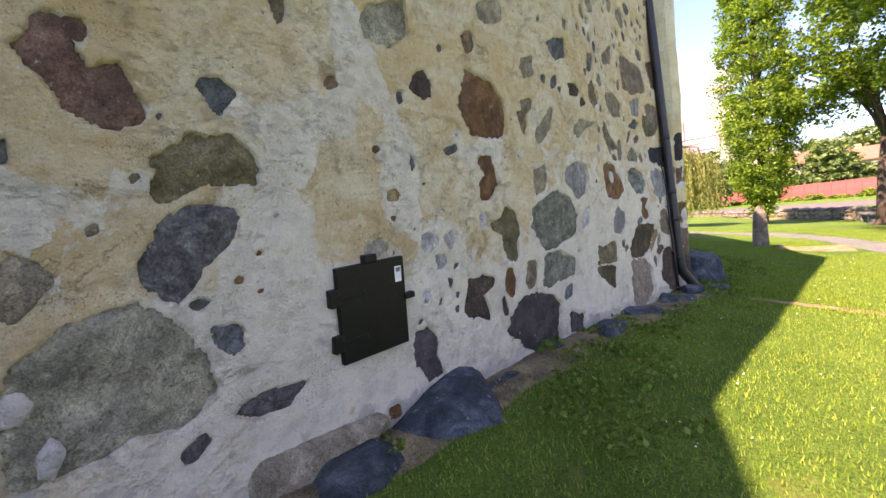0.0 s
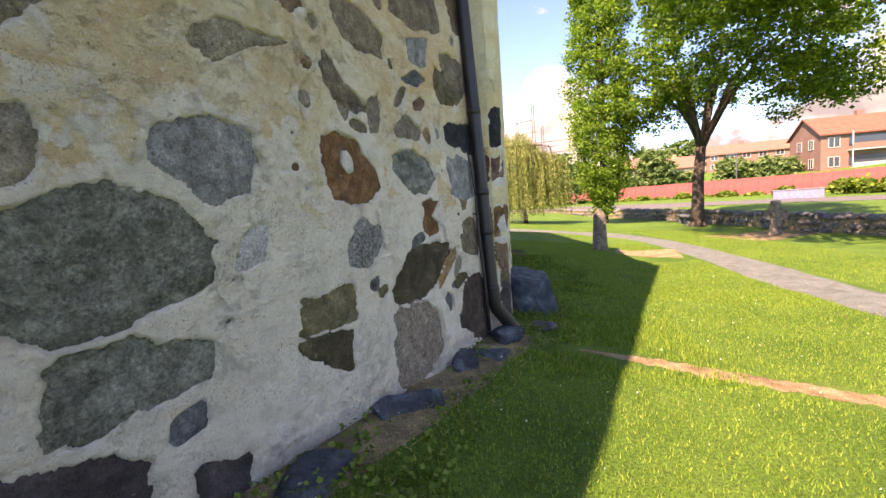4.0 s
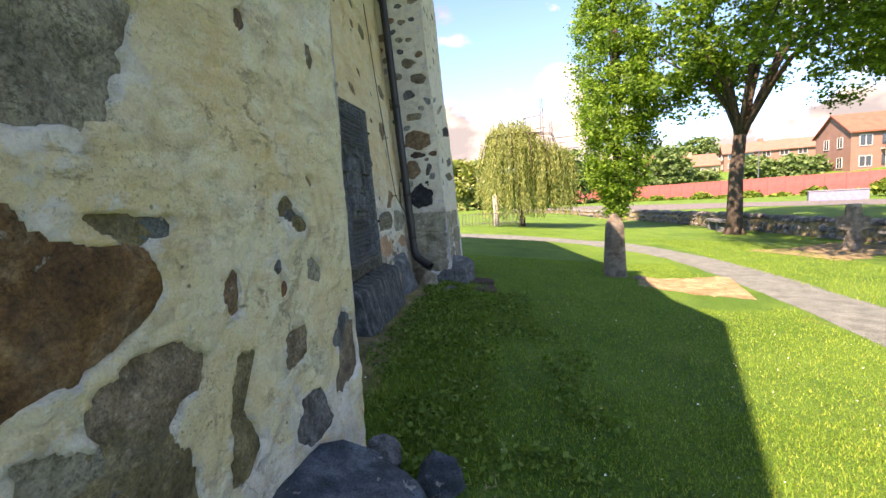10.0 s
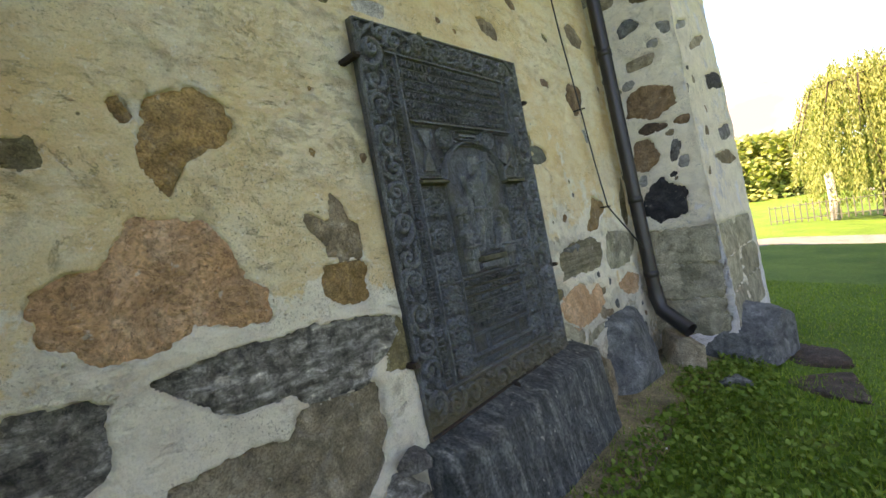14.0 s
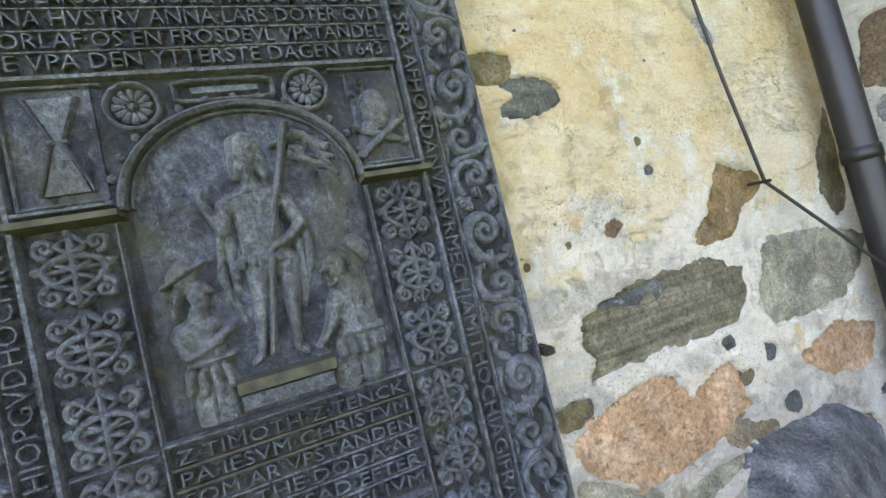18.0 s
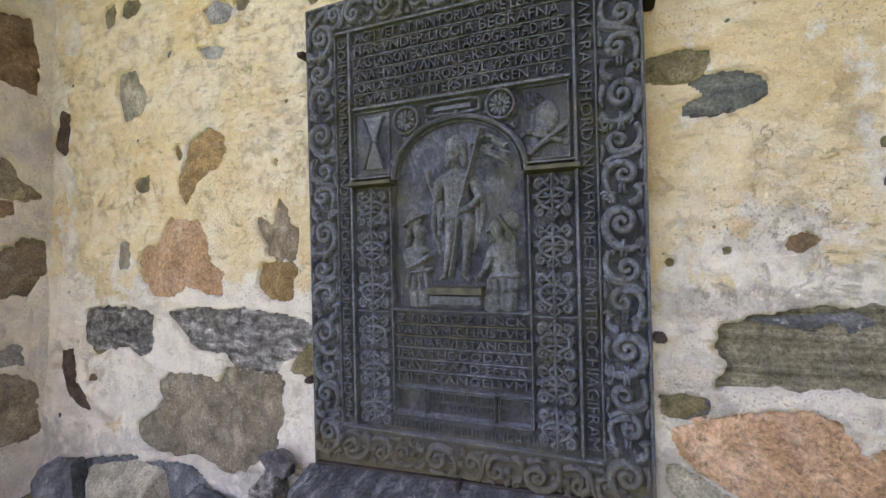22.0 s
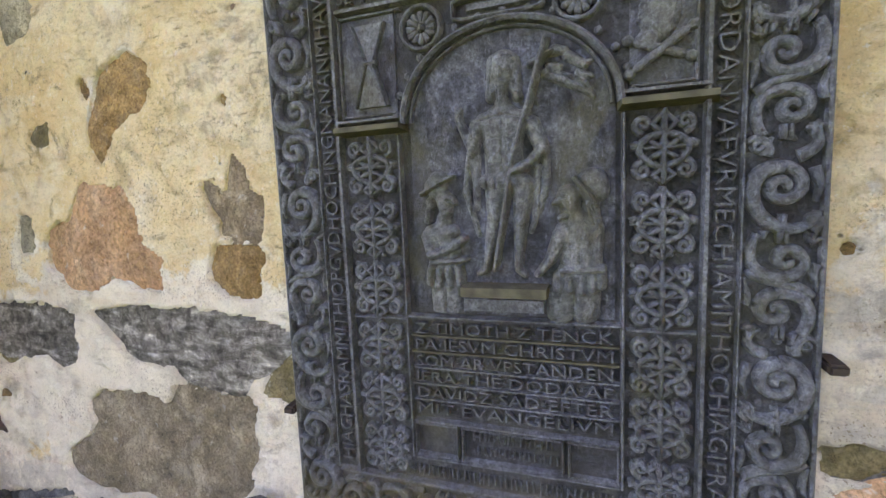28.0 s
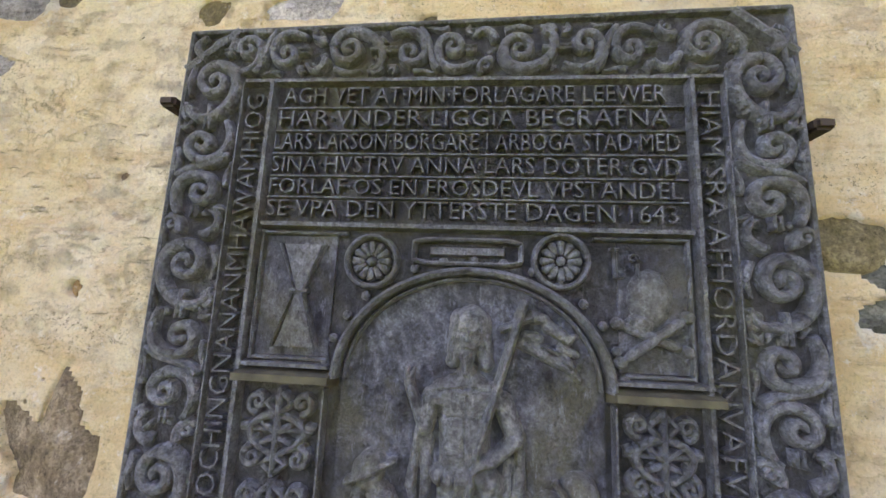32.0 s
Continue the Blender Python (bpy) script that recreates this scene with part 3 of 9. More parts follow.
def stone(wall, kind, u, v, *radii):
    """A stone that shows where the plaster is broken away: a flat, rough face, by its outline's radii."""
    owner, key, place = wall
    serial[0] += 1
    k = serial[0]
    taken.append((key, u, v, max(radii)))
    n = len(radii)
    lo, hi = LIMITS[key]
    if key in ("end", "return", "butt"):
        hi = butt_x(7.0, v) - 0.004 if key == "butt" else pier_x(6.1 if key == "end" else 7.8, v) - 0.004
    if not lo + 0.015 < u < hi - 0.015:
        return None
    mean = sum(radii) / n
    count = 72 if mean > 0.07 else 36
    corners = [(r * math.cos(2 * math.pi * i / n), r * math.sin(2 * math.pi * i / n)) for i, r in enumerate(radii)]
    rim = []
    ragged = 4.0 if kind == "lime" else 1.0
    for i in range(count):
        a = 2 * math.pi * i / count
        p = i / count * n
        i0, fr = int(p) % n, p - int(p)
        (x0, y0), (x1, y1) = corners[i0], corners[(i0 + 1) % n]
        # where the ray at angle a meets the straight side between two corners
        den = math.cos(a) * (y1 - y0) - math.sin(a) * (x1 - x0)
        r = (x0 * (y1 - y0) - y0 * (x1 - x0)) / den if abs(den) > 1e-9 else radii[i0]
        r = min(r, 1.05 * max(radii[i0], radii[(i0 + 1) % n]))
        q = (r * math.cos(a) / mean, r * math.sin(a) / mean, k * 7.3)
        reach = (hi - u) / math.cos(a) if math.cos(a) > 1e-6 else (lo - u) / math.cos(a) if math.cos(a) < -1e-6 else 9.0
        rim.append(min(reach, max(0.004, r * (1 + 0.03 * noise.noise((q[0] * 1.5, q[1] * 1.5, q[2])) + 0.07 * ragged * noise.noise((q[0] * 4.2, q[1] * 4.2, q[2])) + 0.06 * noise.noise((q[0] * 10, q[1] * 10, q[2]))))))
    if kind != "lime":
        outlines.setdefault(key, []).append((u, v, rim, k))
    proud = 0.004 + 0.008 * noise.noise((k * 3.7, 1.0, 0.5)) if kind != "lime" else 0.017
    slope = (0.25 * noise.noise((k * 1.9, 4.0, 0.5)), 0.25 * noise.noise((k * 2.7, 8.0, 0.5)))
    bm = bmesh.new()
    rings = []
    for f, e in ((1.0, -0.05), (1.0, -0.012), (0.93, 0.0), (0.80, 0.002), (0.62, 0.003), (0.42, 0.004), (0.2, 0.004)):
        ring = []
        for i in range(count):
            a = 2 * math.pi * i / count
            r = rim[i] * f + (0.022 if f == 1.0 else 0.012 if f > 0.9 else 0.0)
            du, dv = r * math.cos(a), r * math.sin(a)
            dd = e + proud + swell(u + du, v + dv) + min(0.05, max(-0.05, slope[0] * du + slope[1] * dv)) * 0.35
            dd += 0.009 * noise.noise(((u + du) * 8, (v + dv) * 8, k * 1.7)) + 0.005 * noise.noise(((u + du) * 26, (v + dv) * 26, k * 1.7))
            ring.append(bm.verts.new(place(u + du, v + dv, dd)))
        rings.append(ring)
    for a, b in zip(rings, rings[1:]):
        for i in range(count):
            j = (i + 1) % count
            bm.faces.new((a[i], a[j], b[j], b[i]))
    mid = bm.verts.new(place(u, v, 0.004 + proud + swell(u, v) + 0.009 * noise.noise((u * 8, v * 8, k * 1.7))))
    for i in range(count):
        bm.faces.new((rings[-1][i], rings[-1][(i + 1) % count], mid))
    bmesh.ops.recalc_face_normals(bm, faces=bm.faces)
    return part("stone" if kind != "lime" else "mortar_dab", bm, ROCKS[kind], owner, smooth=True)


stone(PIER, "redbrown", 6.11, 1.61, .052, .056, .061, .071, .091, .136, .097, .084, .111, .098, .078, .067, .062, .058, .055, .055, .058, .065, .080, .113, .126, .117, .101, .091, .072, .060, .055, .052)
stone(PIER, "rustdark", 6.27, 1.61, .104, .117, .116, .116, .119, .107, .102, .102, .097, .089, .087, .089, .097, .098, .101, .108, .118, .139, .125, .097, .082, .080, .082, .089, .102, .104, .099, .099)
stone(PIER, "greybrown", 6.09, 1.41, .038, .038, .040, .045, .061, .053, .049, .041, .038, .041, .040, .041, .046, .057, .056, .046, .043, .044)
stone(PIER, "rustdark", 6.11, 1.10, .028, .029, .040, .073, .112, .143, .143, .149, .125, .080, .061, .051, .046, .044, .045, .047, .054, .068, .098, .141, .145, .150, .140, .048, .037, .032, .029, .027)
stone(PIER, "brown", 6.26, 0.74, .196, .208, .228, .190, .166, .152, .144, .140, .141, .147, .158, .176, .193, .222, .267, .263, .220, .187, .169, .164, .164, .166, .164, .156, .152, .153, .159, .172, .192, .226, .223, .224, .215, .200, .193, .192)
stone(PIER, "black", 6.17, 1.99, .141, .143, .149, .161, .181, .215, .235, .206, .189, .179, .175, .163, .150, .143, .129, .121, .117, .117, .120, .128, .141, .161, .196, .259, .226, .199, .181, .169, .163, .163, .149, .137, .130, .127, .129, .134)
stone(PIER, "plum", 6.38, 0.25, .279, .292, .316, .267, .234, .213, .202, .198, .199, .207, .223, .249, .293, .335, .334, .302, .284, .275, .275, .284, .265, .256, .233, .219, .213, .213, .221, .236, .262, .280, .281, .291, .312, .294, .280, .275)
stone(PIER, "olive", 6.21, 0.54, .117, .082, .066, .057, .053, .052, .053, .058, .067, .084, .108, .121, .107, .101, .099, .104, .114, .134, .044, .040, .040, .041, .045, .052, .066, .097, .138, .138)
stone(PIER, "rustdark", 6.49, 1.16, .359, .335, .234, .187, .183, .184, .191, .193, .182, .178, .180, .187, .201, .193, .191, .195, .332, .310, .303, .283, .287, .268, .236, .217, .187, .168, .157, .153, .154, .160, .172, .192, .211, .236, .276, .346)
stone(PIER, "olive", 6.75, 0.69, .136, .136, .140, .144, .144, .149, .159, .172, .192, .225, .231, .222, .219, .189, .171, .160, .155, .154, .159, .168, .185, .182, .163, .152, .147, .148, .154, .165, .184, .215, .269, .240, .195, .167, .151, .141)
stone(PIER, "greybrown", 6.70, 0.45, .142, .109, .091, .080, .073, .070, .069, .069, .072, .078, .088, .104, .132, .190, .213, .228, .237, .150, .112, .092, .080, .072, .068, .066, .067, .069, .074, .082, .096, .119, .164, .201, .208, .198, .195, .198)
stone(PIER, "greybrown", 6.84, 0.96, .115, .089, .076, .069, .066, .066, .061, .059, .060, .065, .075, .093, .109, .111, .117, .090, .076, .069, .062, .056, .054, .055, .059, .067, .083, .107, .104, .107)
stone(PIER, "darkgrey", 6.58, 0.81, .030, .033, .040, .050, .048, .052, .045, .035, .032, .033, .038, .040, .047, .051, .047, .049, .039, .032)
stone(PIER, "gneiss", 6.70, 1.61, .142, .150, .163, .186, .175, .156, .144, .144, .158, .179, .177, .181, .190, .169, .153, .145, .133, .114, .108, .116, .129, .151, .189, .190, .178, .179, .174, .164, .159, .160, .165, .155, .144, .138, .136, .139)
stone(PIER, "olive", 7.07, 0.73, .031, .029, .029, .030, .032, .193, .179, .175, .121, .078, .060, .050, .046, .044, .044, .047, .052, .064, .098, .159, .163, .160, .130, .114, .105, .060, .043, .035)
stone(PIER, "greybrown", 7.37, 0.84, .061, .069, .084, .063, .055, .055, .062, .070, .060, .060, .067, .089, .064, .055, .054, .060, .071, .062)
stone(PIER, "darkgrey", 7.43, 0.56, .098, .091, .089, .092, .100, .096, .089, .087, .090, .098, .113, .107, .105, .108, .117, .125, .101, .089, .083, .082, .085, .084, .085, .089, .100, .120, .140, .112)
stone(PIER, "slate", 6.86, 1.27, .044, .032, .021, .019, .023, .047, .039, .032, .025, .023, .027, .047)
stone(PIER, "darkgrey", 7.40, 1.27, .043, .028, .022, .021, .022, .026, .040, .079, .078, .045, .029, .024, .022, .023, .028, .043, .069, .086)
stone(PIER, "olive", 6.79, 1.27, .054, .045, .035, .032, .029, .030, .034, .047, .076, .047, .031, .027, .028, .033, .042, .044, .052, .056)
stone(PIER, "brown", 7.07, 1.08, .025, .027, .032, .048, .061, .055, .039, .034, .033, .036, .036, .037, .043, .055, .057, .054, .034, .027)
stone(PIER, "greybrown", 6.77, 0.92, .107, .097, .094, .083, .073, .068, .067, .070, .074, .079, .090, .111, .114, .109, .107, .094, .088, .080, .074, .072, .073, .073, .077, .086, .100, .099, .103, .114)
stone(PIER, "gneiss", 6.65, 0.85, .059, .047, .039, .037, .039, .049, .077, .127, .106, .049, .035, .030, .029, .032, .042, .071, .141, .091)
stone(PIER, "greybrown", 7.76, 0.66, .120, .121, .125, .134, .150, .175, .148, .132, .122, .117, .116, .118, .124, .126, .116, .110, .108, .110, .115, .124, .140, .163, .155, .152, .153, .137, .121, .112, .107, .105, .107, .112, .121, .137, .131, .123)
stone(PIER, "olive", 7.36, 1.30, .049, .040, .035, .028, .029, .031, .045, .046, .030, .024, .024, .032)
stone(PIER, "olive", 7.44, 1.24, .044, .027, .016, .015, .018, .062, .042, .024, .020, .021, .025, .047)
stone(PIER, "brown", 7.54, 1.39, .022, .017, .019, .019, .027, .025, .021, .020, .018, .022, .024, .030)
stone(PIER, "gneiss", 7.53, 1.07, .056, .043, .039, .041, .048, .049, .050, .058, .058, .053, .055, .043, .033, .032, .040, .064, .060, .055)
stone(PIER, "rust", 7.32, 1.04, .017, .019, .022, .021, .018, .021, .019, .019, .018, .021, .023, .017)
stone(PIER, "darkgrey", 7.29, 1.12, .012, .014, .012, .012, .012, .012, .012, .012, .012, .015, .012, .012)
stone(PIER, "slate", 7.73, 0.79, .113, .109, .105, .086, .076, .071, .070, .064, .055, .050, .048, .049, .052, .059, .090, .122, .108, .089, .079, .074, .073, .048, .036, .031, .033, .039, .052, .083)
stone(APSE, "ochregrey", 6.00, 1.00, .055, .057, .062, .072, .091, .147, .214, .220, .161, .102, .077, .063, .056, .053, .052, .055, .060, .071, .092, .141, .219, .240, .145, .101, .080, .069, .061, .056)
stone(APSE, "olive", 5.94, 0.55, .042, .045, .052, .065, .094, .117, .120, .130, .099, .068, .054, .047, .043, .042, .043, .046, .053, .067, .095, .112, .121, .138, .096, .066, .053, .046, .042, .041)
stone(APSE, "rust", 4.26, 1.52, .232, .216, .185, .166, .164, .178, .188, .179, .175, .179, .197, .228, .232, .239, .253, .233, .222, .219, .199, .187, .186, .194, .210, .211, .195, .186, .184, .187, .195, .195, .202, .216, .225, .240, .259, .241)
stone(APSE, "speckle", 4.32, 1.11, .152, .161, .172, .180, .153, .136, .126, .128, .140, .144, .140, .141, .145, .128, .115, .108, .117, .143, .149, .152, .160, .170, .159, .154, .153, .144, .138, .136, .133, .126, .122, .123, .121, .122, .126, .136)
stone(APSE, "olive", 4.02, 0.80, .177, .180, .177, .179, .164, .151, .126, .108, .096, .090, .087, .091, .098, .110, .144, .191, .180, .176, .176, .182, .195, .185, .146, .123, .110, .102, .097, .096, .098, .103, .112, .127, .153, .187, .178, .175)
stone(APSE, "olivedark", 4.02, 0.59, .122, .132, .151, .121, .104, .095, .092, .092, .097, .107, .128, .162, .217, .182, .122, .095, .081, .074, .072, .073, .078, .088, .109, .151, .211, .160, .134, .121)
stone(APSE, "olivedark", 4.87, 0.86, .299, .387, .423, .316, .259, .223, .198, .184, .176, .174, .177, .186, .202, .206, .213, .226, .238, .261, .320, .344, .385, .348, .294, .252, .221, .202, .192, .186, .176, .172, .173, .179, .192, .202, .220, .249)
stone(APSE, "gravel", 4.73, 0.39, .298, .312, .319, .295, .282, .278, .283, .271, .262, .262, .270, .287, .318, .345, .301, .274, .258, .251, .251, .258, .275, .304, .328, .319, .320, .331, .288, .259, .244, .241, .246, .259, .283, .314, .299, .294)
stone(APSE, "slategreen", 4.92, 1.54, .245, .236, .235, .216, .174, .149, .134, .135, .141, .152, .157, .160, .169, .180, .198, .228, .260, .255, .259, .238, .203, .183, .171, .166, .166, .157, .149, .147, .149, .156, .170, .192, .213, .220, .236, .263)
stone(APSE, "rust", 5.03, 1.21, .049, .040, .036, .199, .160, .140, .130, .127, .131, .143, .141, .103, .085, .086, .091, .103, .126, .131, .131, .139, .128, .123, .126, .134, .153, .141, .112, .066)
stone(APSE, "slate", 4.83, 1.07, .066, .059, .060, .057, .040, .034, .034, .037, .048, .068, .070, .065, .042, .034, .032, .033, .040, .060)
stone(APSE, "ochre", 5.20, 0.83, .066, .102, .209, .211, .177, .083, .057, .045, .039, .036, .035, .035, .038, .044, .054, .077, .148, .259, .122, .074, .054, .045, .040, .037, .037, .039, .043, .051)
stone(APSE, "olive", 4.42, 0.81, .044, .042, .045, .042, .032, .029, .030, .035, .039, .039, .044, .043, .037, .035, .038, .032, .031, .034)
stone(APSE, "redgrey", 4.54, 1.87, .060, .063, .070, .084, .112, .136, .111, .098, .091, .090, .079, .067, .062, .059, .060, .065, .073, .086, .111, .124, .115, .112, .101, .080, .068, .063, .061, .060)
stone(APSE, "greybrown", 4.38, 1.78, .079, .055, .040, .035, .034, .038, .051, .054, .064, .092, .057, .044, .040, .034, .034, .038, .050, .079)
stone(APSE, "greybrown", 4.26, 1.86, .060, .052, .051, .057, .058, .049, .047, .052, .063, .051, .048, .051, .052, .060, .059, .048, .046, .049)
stone(APSE, "redgrey", 4.92, 1.83, .176, .154, .120, .103, .094, .091, .089, .086, .089, .096, .109, .108, .113, .126, .149, .196, .169, .105, .079, .066, .060, .058, .061, .068, .081, .108, .149, .157)
stone(APSE, "redbrown", 5.10, 2.03, .072, .096, .076, .070, .055, .044, .041, .043, .052, .078, .091, .084, .057, .047, .044, .048, .056, .059)
stone(APSE, "greybrown", 4.87, 2.04, .046, .073, .130, .090, .062, .044, .038, .037, .041, .053, .089, .112, .097, .058, .042, .035, .034, .036)
stone(APSE, "slate", 5.07, 2.20, .111, .166, .112, .088, .075, .069, .060, .052, .048, .047, .048, .052, .059, .074, .106, .196, .107, .076, .062, .054, .050, .049, .051, .055, .060, .063, .070, .084)
stone(APSE, "olive", 5.58, 2.25, .256, .241, .234, .234, .242, .249, .180, .144, .123, .110, .103, .099, .099, .119, .156, .235, .235, .240, .253, .246, .231, .225, .225, .208, .176, .157, .145, .139, .138, .141, .148, .162, .171, .181, .200, .230)
stone(APSE, "black", 5.69, 1.86, .227, .234, .250, .267, .190, .152, .129, .116, .108, .106, .108, .113, .123, .139, .167, .207, .232, .273, .275, .281, .242, .179, .142, .121, .114, .110, .110, .114, .122, .135, .154, .173, .204, .247, .233, .226)
stone(APSE, "grey", 5.61, 1.51, .219, .225, .239, .264, .240, .212, .196, .187, .185, .188, .187, .187, .193, .206, .257, .262, .254, .226, .208, .210, .222, .244, .240, .218, .206, .201, .198, .190, .188, .191, .201, .219, .249, .244, .228, .220)
stone(APSE, "greybrown", 5.64, 1.01, .153, .158, .168, .169, .177, .190, .189, .179, .176, .178, .174, .169, .169, .174, .175, .140, .120, .178, .186, .197, .195, .198, .184, .165, .153, .148, .147, .150, .159, .175, .200, .216, .186, .168, .158, .153)
stone(APSE, "brown", 5.58, 1.29, .064, .086, .052, .040, .037, .038, .045, .064, .063, .056, .056, .064, .058, .045, .041, .043, .048, .052)
# darker kind chosen here to carry the corner's deep shade
stone(APSE, "darkbrown", 5.59, 0.41, .234, .236, .245, .261, .278, .307, .310, .292, .283, .283, .293, .285, .284, .280, .267, .264, .269, .283, .310, .330, .286, .260, .245, .237, .233, .236, .246, .266, .299, .354, .346, .311, .290, .278, .254, .240)
stone(APSE, "darkgrey", 5.15, 0.56, .045, .048, .046, .050, .063, .074, .071, .078, .050, .038, .034, .035, .043, .065, .082, .075, .053, .046)
stone(APSE, "darkgrey", 5.23, 0.67, .018, .018, .012, .012, .014, .022, .017, .018, .013, .012, .013, .024)
stone(APSE, "slate", 4.87, 1.08, .067, .056, .054, .044, .038, .036, .039, .043, .053, .061, .059, .064, .043, .035, .033, .035, .041, .054)
stone(APSE, "gneiss", 5.35, 0.80, .054, .081, .100, .090, .071, .065, .058, .048, .046, .050, .062, .099, .101, .079, .052, .043, .040, .043)
stone(APSE, "olivedark", 5.38, 0.69, .140, .161, .105, .076, .062, .054, .051, .046, .044, .045, .048, .054, .065, .089, .152, .132, .113, .103, .071, .054, .046, .042, .040, .041, .043, .049, .060, .082)
stone(APSE, "brown", 2.68, 1.96, .059, .054, .053, .054, .059, .068, .085, .088, .082, .081, .083, .091, .072, .061, .055, .053, .053, .055, .058, .065, .079, .085, .090, .099, .081, .072, .068, .067)
stone(APSE, "greybrown", 2.72, 2.08, .065, .067, .079, .068, .052, .046, .047, .055, .076, .068, .066, .064, .063, .069, .059, .051, .051, .058)
stone(APSE, "redgrey", 2.96, 1.95, .079, .086, .100, .126, .184, .191, .102, .072, .058, .051, .047, .046, .049, .057, .072, .106, .134, .150, .158, .162, .124, .085, .072, .065, .063, .063, .067, .075)
stone(APSE, "darkbrown", 3.44, 2.31, .127, .138, .090, .070, .059, .054, .051, .051, .051, .054, .061, .073, .099, .135, .115, .105, .101, .093, .070, .058, .052, .050, .050, .052, .058, .070, .092, .118)
stone(APSE, "darkbrown", 3.64, 2.24, .089, .065, .056, .055, .052, .041, .038, .040, .047, .070, .074, .066, .052, .039, .034, .034, .039, .053)
stone(APSE, "darkgrey", 3.18, 2.27, .030, .041, .028, .021, .021, .029, .046, .026, .023, .026, .040, .029)
stone(APSE, "redgrey", 3.61, 2.01, .080, .341, .154, .102, .079, .067, .061, .059, .060, .064, .072, .079, .091, .115, .167, .205, .175, .160, .133, .082, .061, .051, .046, .043, .043, .045, .050, .060)
stone(APSE, "redgrey", 2.91, 1.53, .084, .089, .100, .104, .111, .126, .111, .102, .099, .100, .108, .097, .087, .083, .083, .087, .091, .097, .109, .133, .118, .104, .097, .096, .099, .096, .087, .083)
stone(APSE, "grey", 3.48, 1.54, .195, .196, .199, .207, .182, .167, .159, .156, .158, .165, .158, .156, .158, .166, .180, .203, .215, .209, .209, .207, .179, .163, .153, .150, .153, .160, .174, .178, .171, .171, .175, .186, .190, .183, .181, .185)
stone(APSE, "greengrey", 3.13, 1.19, .350, .323, .291, .273, .264, .250, .239, .235, .239, .251, .246, .241, .244, .254, .270, .293, .331, .342, .340, .314, .290, .277, .274, .278, .272, .248, .235, .224, .217, .218, .225, .240, .267, .310, .342, .340)
stone(APSE, "olive", 2.51, 1.14, .135, .136, .131, .130, .133, .141, .154, .168, .170, .177, .192, .178, .167, .162, .172, .203, .211, .185, .092, .088, .088, .090, .095, .103, .116, .139, .179, .194, .210, .229, .221, .160, .128, .124, .124, .127)
stone(APSE, "greengrey", 3.18, 0.78, .289, .280, .218, .183, .162, .149, .143, .140, .142, .141, .144, .152, .166, .189, .227, .240, .228, .223, .225, .234, .252, .253, .215, .191, .164, .144, .131, .124, .121, .122, .128, .141, .163, .200, .268, .276)
stone(APSE, "rust", 2.52, 0.77, .071, .066, .064, .066, .072, .083, .105, .108, .117, .110, .089, .078, .070, .064, .062, .063, .068, .078, .080, .084, .094, .113, .114, .113, .090, .078, .072, .070)
stone(APSE, "greybrown", 2.79, 0.79, .069, .074, .084, .095, .101, .114, .125, .111, .104, .103, .086, .076, .072, .071, .074, .082, .089, .091, .099, .115, .116, .108, .106, .110, .091, .078, .071, .068)
stone(APSE, "plum", 2.91, 0.35, .317, .320, .327, .299, .283, .274, .258, .252, .253, .262, .281, .307, .330, .369, .387, .396, .417, .441, .358, .292, .253, .229, .215, .209, .210, .217, .231, .256, .298, .369, .407, .428, .395, .371, .340, .323)
stone(APSE, "darkbrown", 2.25, 0.82, .082, .089, .050, .038, .034, .044, .084, .082, .069, .067, .073, .072, .058, .054, .056, .059, .071, .086)
stone(APSE, "darkbrown", 2.22, 0.64, .031, .028, .029, .035, .047, .078, .080, .055, .047, .045, .049, .042, .041, .045, .058, .099, .067, .040)
stone(APSE, "darkbrown", 2.44, 0.61, .023, .023, .027, .036, .071, .075, .057, .039, .033, .030, .030, .034, .045, .061, .065, .079, .040, .027)
stone(APSE, "slate", 3.35, 0.55, .060, .065, .081, .084, .063, .056, .057, .066, .072, .065, .066, .076, .084, .066, .060, .062, .073, .063)
stone(APSE, "plum", 3.46, 0.25, .112, .119, .115, .096, .085, .080, .080, .084, .093, .110, .144, .145, .118, .105, .098, .097, .101, .111, .098, .091, .089, .092, .100, .116, .146, .125, .114, .110)
stone(APSE, "greybrown", 5.18, 2.78, .337, .347, .369, .328, .270, .235, .214, .202, .197, .198, .205, .220, .245, .286, .342, .314, .299, .294, .297, .311, .336, .379, .317, .275, .250, .232, .213, .202, .198, .200, .209, .226, .253, .300, .348, .337)
stone(APSE, "greybrown", 4.48, 2.34, .257, .274, .230, .190, .165, .151, .143, .135, .126, .121, .120, .123, .130, .143, .163, .198, .262, .275, .258, .250, .216, .189, .173, .164, .149, .135, .126, .122, .122, .126, .134, .148, .172, .211, .249, .249)
stone(APSE, "greybrown", 4.27, 1.95, .118, .071, .053, .044, .039, .037, .037, .038, .042, .073, .224, .197, .185, .153, .129, .117, .112, .092, .082, .077, .077, .080, .089, .105, .138, .173, .194, .234)
stone(APSE, "grey", 5.16, 2.42, .114, .121, .135, .157, .194, .167, .132, .112, .099, .092, .088, .088, .089, .094, .103, .117, .141, .139, .136, .137, .143, .154, .172, .147, .127, .115, .108, .104, .104, .107, .114, .126, .120, .113, .110, .110)
